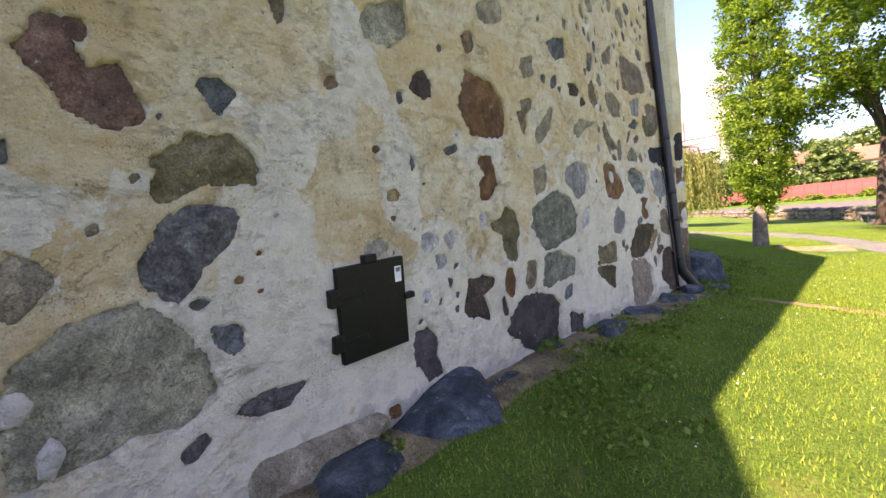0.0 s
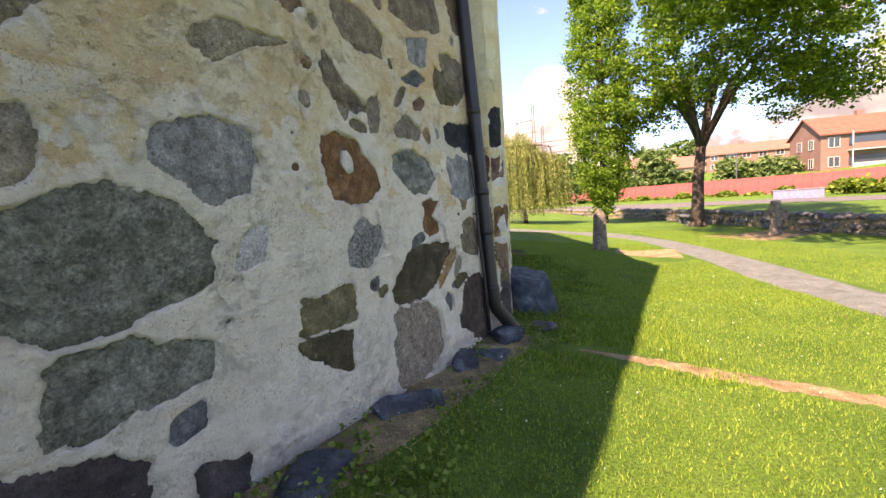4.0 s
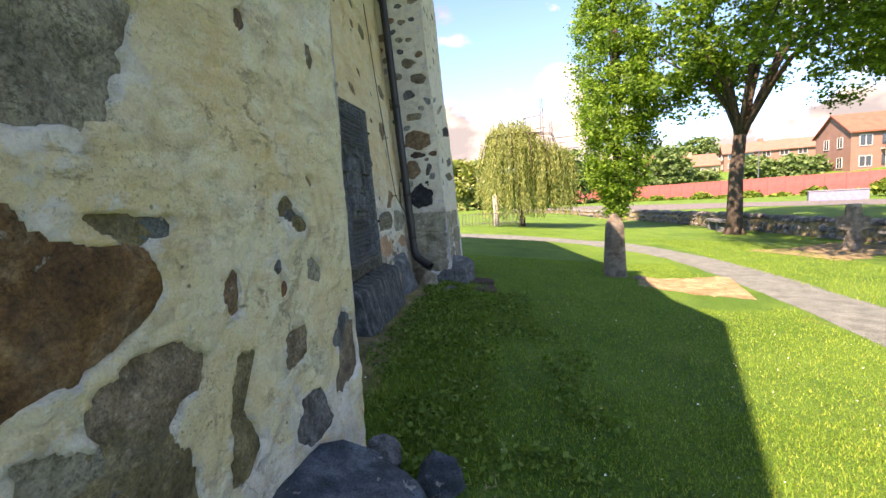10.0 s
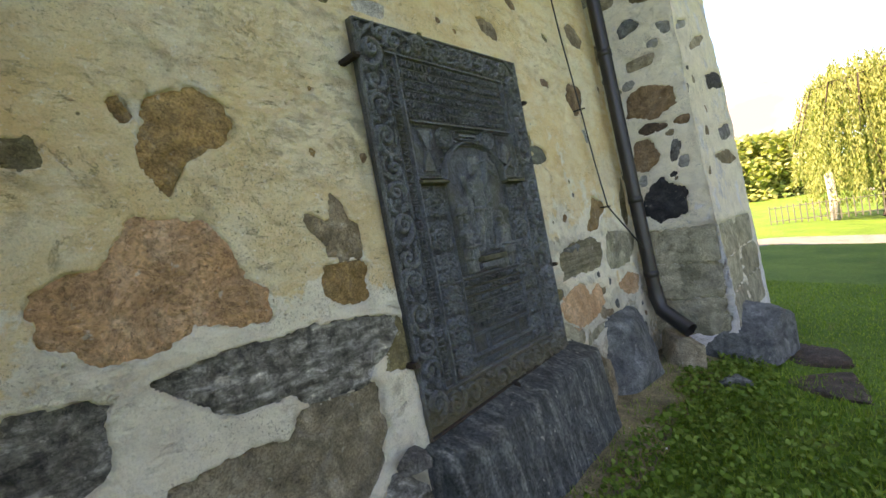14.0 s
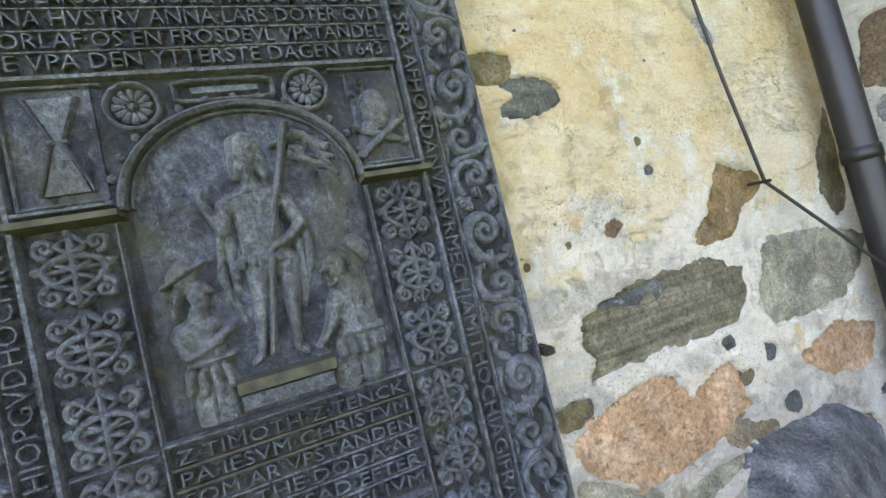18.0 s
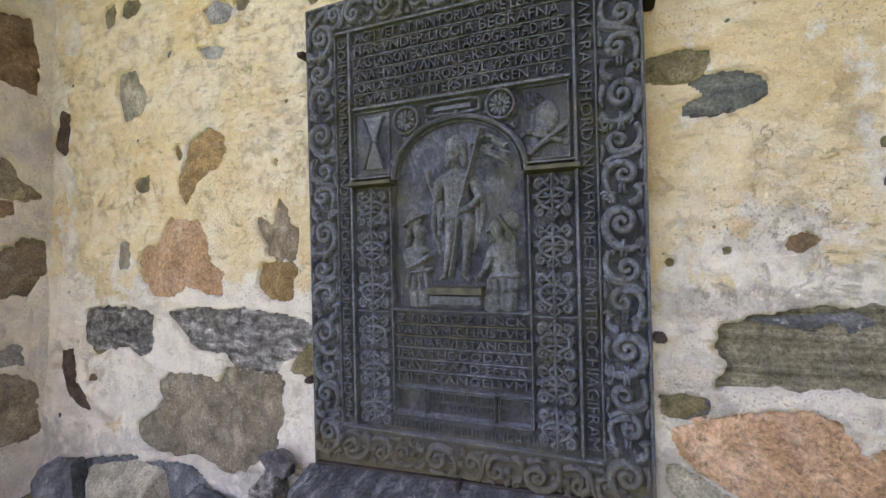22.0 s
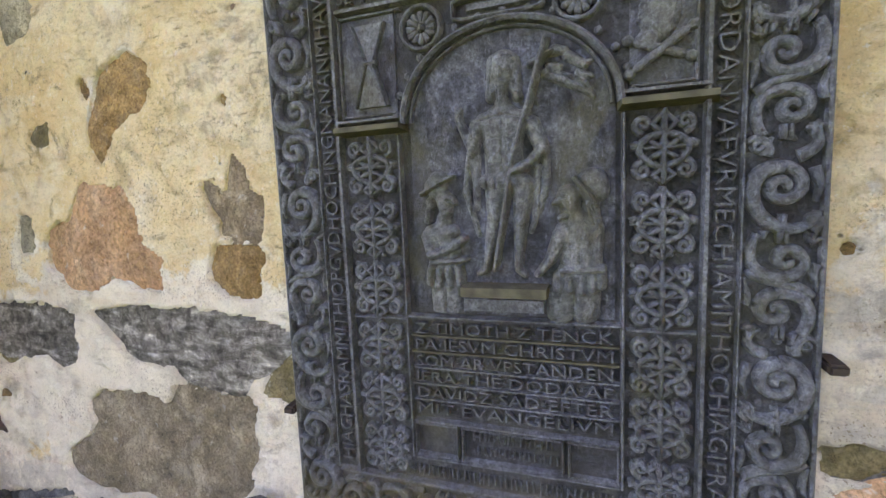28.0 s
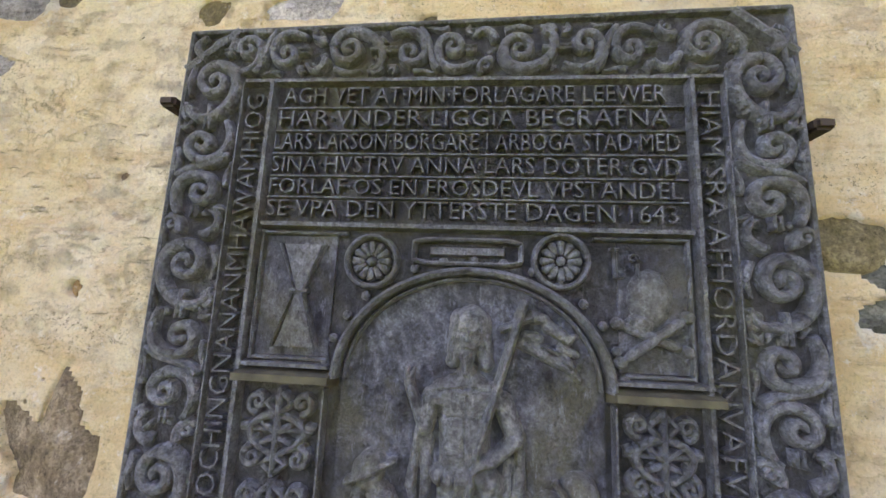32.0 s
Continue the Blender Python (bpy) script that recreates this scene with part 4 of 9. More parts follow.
stone(APSE, "brown", 5.89, 2.94, .166, .174, .189, .214, .255, .301, .245, .211, .191, .179, .174, .174, .180, .192, .212, .232, .208, .193, .186, .185, .190, .201, .221, .253, .242, .220, .207, .202, .203, .210, .225, .213, .189, .174, .166, .164)
stone(APSE, "greybrown", 5.66, 2.37, .206, .194, .189, .190, .197, .199, .173, .157, .148, .144, .145, .150, .161, .179, .209, .225, .202, .189, .182, .181, .186, .197, .217, .226, .186, .162, .148, .140, .136, .137, .142, .153, .170, .199, .250, .226)
stone(APSE, "palegrey", 3.63, 1.17, .067, .070, .077, .091, .117, .102, .092, .088, .088, .073, .063, .057, .055, .056, .060, .068, .083, .115, .115, .091, .078, .072, .069, .071, .076, .081, .072, .068)
stone(APSE, "rust", 2.22, 1.99, .229, .226, .229, .218, .199, .189, .184, .180, .180, .185, .197, .215, .237, .272, .255, .241, .236, .237, .232, .222, .220, .225, .211, .205, .202, .191, .186, .187, .191, .198, .211, .234, .272, .265, .257, .240)
stone(APSE, "rust", 2.26, 1.54, .091, .083, .080, .081, .092, .113, .156, .157, .151, .152, .139, .117, .036, .040, .050, .068, .098, .106, .122, .154, .147, .146, .141, .126, .119, .118, .124, .106)
stone(APSE, "redgrey", 2.72, 2.36, .082, .083, .088, .099, .119, .090, .075, .067, .064, .064, .068, .075, .090, .090, .088, .091, .088, .089, .094, .105, .085, .074, .069, .068, .070, .076, .088, .085)
stone(APSE, "darkgrey", 1.54, 1.96, .021, .023, .034, .037, .032, .022, .021, .026, .034, .037, .029, .027)
stone(APSE, "darkgrey", 1.91, 1.70, .052, .060, .058, .029, .021, .020, .020, .024, .035, .058, .058, .048, .037, .030, .025, .024, .026, .033)
stone(APSE, "darkgrey", 3.08, 2.31, .044, .047, .058, .071, .051, .043, .042, .047, .049, .046, .049, .061, .064, .049, .044, .045, .052, .047)
stone(APSE, "darkgrey", 3.83, 2.64, .065, .072, .087, .116, .110, .089, .078, .073, .071, .074, .081, .082, .073, .069, .069, .073, .081, .096, .114, .096, .087, .082, .083, .085, .072, .064, .061, .061)
stone(APSE, "greybrown", 4.47, 2.86, .136, .158, .199, .289, .155, .103, .080, .069, .062, .060, .061, .065, .074, .091, .125, .221, .242, .209, .137, .106, .090, .082, .079, .080, .085, .096, .118, .126)
stone(APSE, "slate", 3.14, 2.59, .125, .126, .133, .150, .131, .099, .083, .075, .071, .071, .075, .084, .100, .134, .183, .139, .117, .106, .101, .101, .107, .097, .091, .089, .093, .102, .120, .130)
stone(APSE, "darkbrown", 2.17, 0.73, .043, .040, .162, .195, .180, .161, .150, .140, .136, .136, .140, .149, .164, .150, .134, .124, .120, .120, .124, .133, .148, .161, .151, .147, .147, .144, .142, .145, .153, .167, .190, .158, .095, .069, .055, .048)
stone(APSE, "plum", 1.71, 0.47, .066, .068, .072, .078, .090, .109, .121, .128, .141, .162, .165, .173, .176, .150, .135, .121, .110, .103, .101, .101, .096, .092, .092, .094, .100, .110, .126, .154, .165, .168, .177, .193, .146, .105, .083, .071)
stone(APSE, "palegrey", 1.73, 1.15, .080, .059, .052, .051, .058, .057, .064, .074, .062, .059, .064, .061, .053, .052, .058, .066, .062, .066)
stone(APSE, "grey", 1.82, 1.03, .040, .040, .045, .040, .036, .036, .042, .055, .039, .034, .033, .037, .048, .045, .038, .036, .039, .046)
stone(APSE, "palegrey", 1.90, 1.15, .054, .046, .045, .049, .055, .046, .045, .049, .062, .050, .040, .038, .040, .049, .066, .051, .045, .046)
stone(APSE, "darkgrey", 1.95, 0.98, .024, .032, .019, .016, .019, .022, .023, .034, .022, .016, .014, .015)
stone(APSE, "darkgrey", 1.66, 0.69, .014, .026, .014, .012, .012, .012, .016, .023, .015, .014, .013, .012)
stone(APSE, "darkgrey", 1.90, 0.88, .019, .024, .021, .023, .039, .019, .013, .013, .017, .039, .024, .018)
stone(APSE, "palegrey", 1.70, 0.83, .027, .035, .032, .033, .046, .031, .027, .032, .030, .037, .039, .027)
stone(APSE, "rust", 1.38, 1.67, .023, .017, .016, .020, .017, .020, .020, .016, .016, .022, .017, .018)
stone(APSE, "ochre", 1.48, 1.43, .040, .035, .033, .030, .030, .042, .038, .041, .030, .026, .031, .042)
stone(APSE, "slate", 1.61, 1.61, .012, .012, .019, .043, .021, .012, .012, .012, .019, .044, .022, .013)
stone(APSE, "redbrown", 0.27, 1.83, .107, .101, .101, .105, .048, .036, .046, .069, .180, .209, .177, .162, .157, .130, .103, .089, .083, .084, .089, .101, .116, .124, .142, .169, .176, .195, .160, .123)
stone(APSE, "redbrown", 0.26, 1.98, .024, .026, .034, .029, .034, .038, .027, .022, .024, .037, .039, .030)
stone(APSE, "slate", 0.65, 1.84, .063, .061, .054, .054, .062, .060, .061, .071, .065, .051, .046, .047, .055, .066, .078, .059, .053, .054)
stone(APSE, "olive", 0.60, 1.56, .196, .183, .163, .151, .144, .143, .141, .127, .119, .116, .116, .120, .123, .121, .124, .130, .141, .160, .165, .169, .179, .197, .210, .168, .107, .082, .077, .075, .076, .079, .085, .094, .111, .139, .193, .192)
stone(APSE, "darkgrey", 0.52, 1.25, .135, .152, .174, .210, .201, .181, .170, .164, .164, .163, .146, .136, .131, .130, .119, .112, .109, .114, .126, .146, .165, .174, .186, .184, .187, .196, .192, .174, .140, .109, .091, .087, .088, .093, .100, .113)
stone(APSE, "gneiss", 0.28, 0.78, .297, .276, .265, .261, .259, .265, .280, .286, .274, .270, .267, .267, .272, .272, .280, .269, .264, .265, .264, .272, .289, .318, .353, .323, .284, .250, .221, .204, .195, .197, .230, .287, .300, .315, .326, .314)
stone(APSE, "redgrey", 0.09, 1.18, .069, .064, .066, .077, .086, .099, .075, .052, .044, .042, .046, .058, .096, .099, .074, .060, .055, .058)
stone(APSE, "slate", 0.65, 0.87, .050, .051, .060, .060, .053, .054, .063, .087, .063, .054, .047, .044, .047, .058, .074, .069, .071, .055)
stone(APSE, "darkgrey", 0.80, 0.54, .133, .165, .102, .076, .061, .054, .050, .049, .050, .055, .063, .080, .102, .121, .157, .125, .094, .078, .069, .061, .056, .055, .056, .060, .069, .087, .102, .112)
stone(APSE, "darkgrey", 0.55, 1.03, .039, .023, .021, .021, .021, .029, .033, .024, .024, .021, .020, .026)
stone(APSE, "darkgrey", 0.51, 0.46, .043, .055, .055, .060, .042, .035, .034, .038, .048, .045, .046, .054, .054, .051, .041, .034, .032, .034)
stone(APSE, "gneiss", 1.46, 2.33, .132, .132, .137, .146, .162, .188, .147, .123, .109, .100, .096, .094, .095, .100, .108, .122, .126, .130, .138, .146, .146, .150, .159, .154, .135, .124, .117, .114, .115, .108, .104, .103, .106, .112, .123, .136)
stone(APSE, "redgrey", 2.29, 2.62, .130, .127, .129, .139, .129, .095, .079, .070, .066, .065, .068, .076, .089, .117, .126, .130, .141, .134, .109, .096, .090, .079, .073, .071, .072, .077, .088, .109)
stone(APSE, "greybrown", 0.91, 2.23, .027, .030, .041, .062, .047, .042, .043, .046, .034, .029, .029, .033, .044, .062, .050, .041, .031, .027)
stone(APSE, "brown", 1.14, 1.97, .032, .028, .032, .036, .024, .022, .027, .037, .030, .033, .027, .027)
stone(APSE, "rust", 1.46, 0.22, .036, .036, .040, .038, .033, .033, .037, .050, .048, .040, .038, .039, .032, .031, .033, .041, .059, .042)
stone(APSE, "slate", 0.08, 1.58, .012, .013, .027, .055, .016, .012, .012, .012, .021, .048, .017, .012)
stone(NAVE, "greybrown", 9.52, 1.46, .101, .101, .084, .075, .084, .115, .137, .144, .083, .059, .059, .149, .145, .110, .090, .080, .075, .086, .118, .115, .107, .105, .109, .118, .123, .121, .112, .104)
stone(NAVE, "ochre", 9.52, 1.27, .092, .097, .105, .105, .099, .087, .081, .079, .082, .089, .103, .112, .102, .099, .100, .104, .095, .093, .095, .090, .084, .083, .085, .093, .109, .110, .098, .093)
stone(NAVE, "pink", 8.93, 1.35, .219, .209, .209, .215, .218, .214, .216, .208, .204, .206, .215, .204, .178, .162, .152, .167, .226, .271, .294, .287, .269, .243, .228, .216, .188, .172, .162, .148, .138, .133, .132, .151, .234, .297, .307, .288)
stone(NAVE, "ochre", 9.05, 1.82, .133, .145, .165, .168, .172, .167, .161, .160, .145, .134, .128, .120, .114, .113, .114, .104, .098, .096, .098, .115, .144, .152, .162, .180, .196, .210, .112, .093, .082, .075, .074, .076, .080, .088, .102, .125)
stone(NAVE, "lichen", 9.30, 1.03, .388, .396, .271, .200, .163, .140, .124, .115, .110, .108, .110, .115, .125, .142, .170, .219, .323, .475, .361, .330, .239, .175, .142, .126, .127, .131, .139, .144, .147, .154, .167, .190, .227, .255, .288, .358)
stone(NAVE, "lichen", 8.49, 1.02, .262, .272, .268, .201, .165, .143, .130, .123, .118, .115, .115, .119, .128, .142, .166, .206, .278, .284, .273, .260, .255, .212, .180, .153, .127, .112, .102, .097, .095, .096, .100, .108, .207, .237, .267, .260)
stone(NAVE, "redgrey", 9.15, 0.65, .401, .419, .440, .446, .357, .305, .269, .248, .169, .167, .171, .181, .198, .226, .272, .327, .380, .335, .365, .497, .490, .409, .304, .236, .198, .189, .191, .199, .215, .232, .245, .268, .293, .312, .345, .371)
stone(NAVE, "slate", 11.42, 1.17, .272, .084, .038, .026, .022, .022, .024, .030, .051, .241, .079, .038, .027, .023, .023, .025, .033, .057)
stone(NAVE, "pink", 11.34, 0.78, .348, .347, .296, .109, .108, .114, .123, .137, .147, .146, .150, .154, .159, .171, .190, .221, .280, .357, .328, .283, .240, .212, .195, .172, .153, .142, .135, .131, .130, .134, .143, .158, .181, .212, .265, .352)
stone(NAVE, "darkbrown", 11.07, 0.53, .080, .069, .063, .062, .063, .068, .077, .081, .084, .093, .109, .094, .082, .076, .071, .068, .067, .071, .079, .092, .081, .076, .074, .077, .084, .098, .099, .097)
stone(NAVE, "olive", 11.02, 0.91, .063, .052, .035, .029, .027, .026, .028, .033, .049, .058, .058, .040, .028, .023, .022, .024, .031, .050)
stone(NAVE, "olive", 11.03, 1.92, .092, .088, .063, .052, .048, .046, .050, .064, .093, .084, .087, .068, .051, .045, .045, .051, .065, .081)
stone(NAVE, "slategreen", 11.15, 1.82, .112, .106, .088, .079, .074, .067, .063, .062, .064, .070, .082, .105, .091, .056, .042, .102, .122, .094, .075, .066, .061, .059, .061, .066, .073, .078, .087, .105)
stone(NAVE, "darkgrey", 11.66, 0.93, .029, .029, .027, .022, .025, .039, .029, .029, .027, .023, .025, .039)
stone(NAVE, "gneiss", 11.42, 0.56, .159, .185, .111, .076, .056, .045, .039, .036, .035, .036, .039, .045, .057, .082, .162, .168, .123, .069, .049, .040, .035, .033, .032, .034, .037, .043, .055, .082)
stone(END, "greengrey", 0.51, 1.64, .053, .056, .062, .071, .084, .110, .155, .139, .128, .082, .063, .053, .048, .046, .046, .049, .055, .067, .090, .137, .146, .128, .106, .094, .075, .063, .056, .053)
stone(NAVE, "olive", 8.67, 1.74, .044, .044, .050, .048, .039, .036, .038, .042, .051, .056, .050, .042, .038, .038, .040, .042, .052, .050)
stone(NAVE, "gneiss", 8.53, 1.39, .043, .045, .051, .066, .076, .071, .076, .052, .043, .041, .044, .055, .078, .068, .068, .077, .056, .046)
stone(NAVE, "ochre", 8.90, 1.88, .021, .019, .023, .039, .040, .033, .021, .019, .024, .038, .040, .033)
stone(NAVE, "olive", 9.69, 0.98, .056, .056, .060, .067, .081, .110, .124, .118, .119, .126, .064, .037, .036, .038, .044, .054, .075, .121, .106, .099, .097, .100, .110, .128, .100, .077, .065, .059)
stone(NAVE, "gneiss", 8.55, 2.21, .107, .097, .093, .093, .099, .112, .132, .127, .128, .136, .154, .126, .110, .102, .100, .095, .094, .097, .105, .123, .140, .127, .122, .123, .130, .130, .123, .122)
stone(NAVE, "darkbrown", 7.99, 2.07, .060, .063, .071, .085, .115, .126, .127, .125, .093, .078, .069, .066, .065, .067, .072, .082, .099, .098, .101, .110, .117, .112, .112, .107, .082, .069, .062, .059)
stone(NAVE, "darkbrown", 8.14, 0.74, .034, .034, .035, .039, .046, .060, .093, .155, .157, .168, .191, .154, .134, .107, .090, .081, .077, .077, .082, .088, .092, .102, .121, .158, .200, .212, .080, .040)
stone(NAVE, "grey", 9.15, 2.51, .092, .068, .053, .049, .050, .060, .067, .077, .101, .079, .071, .068, .053, .049, .050, .060, .087, .088)
stone(NAVE, "ochre", 9.49, 1.78, .015, .012, .012, .012, .018, .013, .012, .012, .012, .022, .014, .012)
stone(NAVE, "brown", 11.32, 1.38, .041, .033, .025, .019, .020, .028, .035, .033, .025, .025, .021, .025)
stone(NAVE, "ochre", 11.00, 1.33, .012, .012, .014, .012, .012, .015, .012, .012, .013, .012, .014, .012)
stone(NAVE, "beam", 11.45, 1.09, .334, .336, .301, .221, .179, .154, .139, .129, .121, .117, .117, .121, .129, .143, .165, .203, .276, .330, .338, .324, .341, .227, .172, .141, .123, .112, .107, .106, .108, .113, .124, .140, .168, .218, .304, .319)
stone(NAVE, "gneiss", 12.15, 1.07, .331, .357, .284, .223, .188, .167, .154, .146, .141, .141, .145, .154, .170, .197, .241, .249, .252, .262, .283, .287, .297, .293, .231, .196, .171, .155, .145, .141, .141, .145, .155, .171, .192, .207, .234, .277)
stone(NAVE, "ochre", 11.83, 1.38, .149, .201, .203, .164, .143, .133, .131, .134, .107, .092, .085, .081, .080, .083, .091, .107, .222, .211, .152, .124, .109, .088, .072, .064, .060, .064, .076, .098)
stone(NAVE, "olive", 12.46, 1.42, .125, .125, .128, .137, .151, .174, .213, .225, .219, .176, .146, .129, .118, .112, .110, .112, .114, .115, .120, .129, .145, .156, .163, .177, .200, .216, .196, .185, .166, .141, .126, .117, .113, .112, .114, .121)
stone(NAVE, "pink", 12.19, 0.77, .184, .213, .159, .129, .111, .101, .094, .091, .089, .085, .083, .084, .088, .095, .107, .127, .161, .203, .207, .175, .146, .129, .116, .099, .089, .083, .080, .080, .082, .087, .096, .110, .135, .152, .156, .166)
stone(NAVE, "greybrown", 11.71, 0.62, .049, .054, .046, .039, .037, .041, .052, .063, .053, .051, .055, .042, .037, .037, .042, .057, .059, .051)
stone(NAVE, "slate", 11.84, 0.85, .040, .036, .027, .027, .037, .036, .035, .041, .030, .031, .034, .032)
stone(NAVE, "grey", 11.94, 2.00, .024, .021, .021, .024, .033, .046, .058, .055, .030, .023, .020, .020, .024, .032, .051, .056, .061, .032)
stone(NAVE, "brown", 11.91, 2.30, .146, .151, .162, .180, .184, .153, .135, .123, .117, .115, .116, .121, .130, .129, .132, .139, .150, .147, .149, .156, .148, .144, .145, .151, .152, .147, .146, .149, .139, .125, .117, .112, .112, .114, .121, .133)
stone(RETURN, "brown", -0.02, 2.50, .093, .093, .096, .102, .113, .131, .162, .187, .191, .203, .222, .231, .167, .133, .114, .103, .094, .089, .088, .088, .092, .099, .111, .131, .166, .229, .206, .193, .187, .191, .201, .160, .130, .112, .101, .095)
stone(RETURN, "redgrey", 0.05, 1.79, .085, .086, .091, .102, .124, .124, .124, .126, .082, .063, .053, .049, .048, .056, .070, .102, .159, .127, .110, .096, .085, .080, .079, .083, .091, .107, .098, .089)
stone(RETURN, "brown", 0.10, 1.66, .048, .050, .059, .054, .044, .042, .044, .054, .067, .056, .054, .054, .044, .041, .044, .054, .068, .053)
stone(RETURN, "greybrown", 0.04, 1.34, .119, .116, .111, .104, .101, .101, .104, .111, .123, .142, .171, .173, .180, .188, .158, .139, .129, .123, .121, .121, .113, .109, .108, .111, .118, .129, .146, .143, .144, .150, .162, .182, .176, .164, .141, .128)
stone(RETURN, "grey", 0.11, 0.88, .077, .080, .058, .049, .048, .052, .066, .073, .063, .062, .070, .089, .058, .048, .045, .048, .059, .085)
stone(RETURN, "redgrey", 0.11, 0.60, .119, .120, .123, .132, .146, .169, .209, .205, .193, .187, .187, .175, .161, .154, .151, .137, .127, .122, .120, .122, .129, .140, .159, .191, .210, .190, .179, .174, .175, .180, .171, .167, .167, .145, .131, .123)
stone(BUTT, "brown", 0.20, 2.23, .186, .181, .181, .166, .146, .133, .126, .123, .124, .129, .139, .155, .154, .156, .164, .178, .182, .178, .180, .188, .200, .167, .147, .136, .129, .127, .129, .135, .144, .140, .140, .145, .155, .172, .200, .198)
stone(BUTT, "brown", 0.09, 1.80, .104, .098, .097, .102, .112, .133, .127, .127, .134, .148, .114, .096, .087, .084, .085, .090, .101, .123, .137, .127, .124, .128, .127, .112, .105, .104, .108, .117)
stone(BUTT, "black", 0.20, 1.39, .164, .168, .177, .179, .160, .148, .142, .141, .164, .207, .185, .170, .161, .158, .160, .167, .173, .165, .163, .166, .175, .184, .173, .167, .167, .172, .162, .153, .151, .152, .159, .172, .193, .184, .171, .165)
stone(BUTT, "brown", 0.51, 2.54, .218, .174, .107, .081, .067, .059, .055, .054, .056, .062, .072, .093, .140, .199, .212, .157, .124, .107, .087, .073, .066, .063, .063, .066, .074, .089, .119, .194)
stone(BUTT, "redgrey", 0.16, 2.57, .111, .113, .059, .043, .038, .037, .042, .056, .102, .106, .099, .066, .047, .040, .038, .042, .054, .092)
stone(BUTT, "black", 0.66, 2.23, .092, .068, .057, .050, .048, .048, .050, .055, .066, .075, .088, .112, .125, .104, .092, .065, .053, .046, .043, .042, .043, .047, .055, .070, .102, .125, .107, .098)
stone(BUTT, "redgrey", 0.67, 1.90, .093, .097, .082, .050, .040, .036, .038, .045, .065, .102, .096, .080, .051, .041, .038, .040, .048, .071)
stone(BUTT, "gneiss", 0.58, 1.41, .156, .157, .162, .174, .162, .146, .137, .132, .132, .136, .144, .149, .155, .166, .186, .219, .218, .203, .195, .167, .117, .100, .099, .100, .106, .115, .131, .158, .184, .182, .185, .194, .211, .188, .171, .161)
stone(BUTT, "slate", 0.67, 1.63, .083, .087, .073, .052, .045, .044, .050, .065, .096, .088, .091, .066, .050, .045, .045, .052, .072, .089)
stone(APSE, "greybrown", 0.26, 1.34, .015, .015, .018, .018, .015, .015, .017, .017, .015, .015, .018, .018, .015, .015, .017, .017)
stone(APSE, "darkgrey", 2.94, 2.31, .027, .030, .026, .022, .022, .026, .038, .029, .027, .030, .025, .022, .022, .026, .038, .029)
stone(APSE, "darkgrey", 1.81, 0.78, .007, .009, .017, .039, .013, .008, .007, .006, .007, .010, .022, .031, .015, .008, .007, .006)
stone(APSE, "darkgrey", 1.97, 0.79, .017, .020, .018, .016, .016, .020, .027, .018, .015, .015, .017, .018, .019, .025, .019, .016)
stone(APSE, "darkgrey", 1.96, 0.70, .014, .016, .023, .019, .018, .020, .023, .016, .014, .015, .018, .019, .021, .027, .017, .014)
stone(APSE, "palegrey", 2.21, 1.25, .030, .031, .037, .051, .045, .047, .052, .035, .029, .029, .034, .052, .048, .046, .051, .035)
stone(APSE, "darkgrey", 4.35, 0.87, .040, .053, .051, .037, .032, .033, .041, .047, .047, .054, .043, .038, .039, .048, .040, .037)
stone(APSE, "darkgrey", 4.40, 1.88, .017, .021, .032, .028, .020, .018, .019, .022, .021, .023, .031, .027, .023, .024, .019, .017)
stone(NAVE, "brown", 9.72, 1.76, .014, .022, .014, .012, .012, .014, .020, .014, .012, .012, .015, .023, .014, .011, .010, .011)
stone(NAVE, "grey", 9.12, 2.33, .078, .044, .029, .024, .024, .028, .041, .109, .059, .043, .037, .031, .030, .035, .051, .073)
stone(NAVE, "brown", 12.47, 2.43, .033, .035, .046, .057, .063, .085, .064, .034, .025, .023, .025, .033, .062, .085, .046, .035)
stone(NAVE, "brown", 11.49, 2.36, .052, .055, .030, .023, .022, .023, .031, .058, .054, .049, .031, .026, .025, .029, .041, .043)
stone(NAVE, "ochregrey", 9.69, 2.47, .036, .047, .037, .035, .038, .042, .036, .037, .040, .034, .034, .041, .042, .041, .034, .032)
stone(NAVE, "palegrey", 9.93, 2.47, .087, .097, .053, .037, .033, .034, .041, .065, .098, .091, .050, .038, .034, .037, .047, .082)
stone(BUTT, "darkbrown", 0.18, 2.01, .125, .062, .043, .037, .038, .045, .054, .081, .107, .074, .051, .038, .034, .037, .047, .082)
stone(BUTT, "slate", 0.10, 2.89, .093, .063, .054, .054, .064, .062, .059, .067, .074, .072, .082, .056, .047, .046, .054, .076)
stone(BUTT, "grey", 0.38, 2.78, .045, .040, .031, .029, .031, .041, .075, .048, .032, .028, .028, .033, .042, .052, .063, .048)
stone(BUTT, "darkgrey", 0.33, 1.79, .030, .039, .067, .071, .089, .039, .028, .024, .025, .031, .050, .088, .065, .040, .030, .028)
stone(BUTT, "grey", 0.38, 1.69, .028, .032, .046, .043, .038, .041, .031, .028, .030, .038, .046, .038, .037, .042, .035, .029)
stone(BUTT, "brown", 0.41, 2.02, .052, .056, .029, .022, .020, .021, .027, .049, .057, .043, .028, .023, .023, .026, .038, .045)
stone(BUTT, "grey", 0.05, 1.59, .025, .029, .042, .043, .040, .045, .030, .025, .025, .028, .041, .044, .040, .042, .031, .026)
stone(NAVE, "slate", 8.69, 0.27, .611, .397, .205, .151, .135, .143, .179, .281, .641, .366, .231, .164, .144, .148, .182, .289)
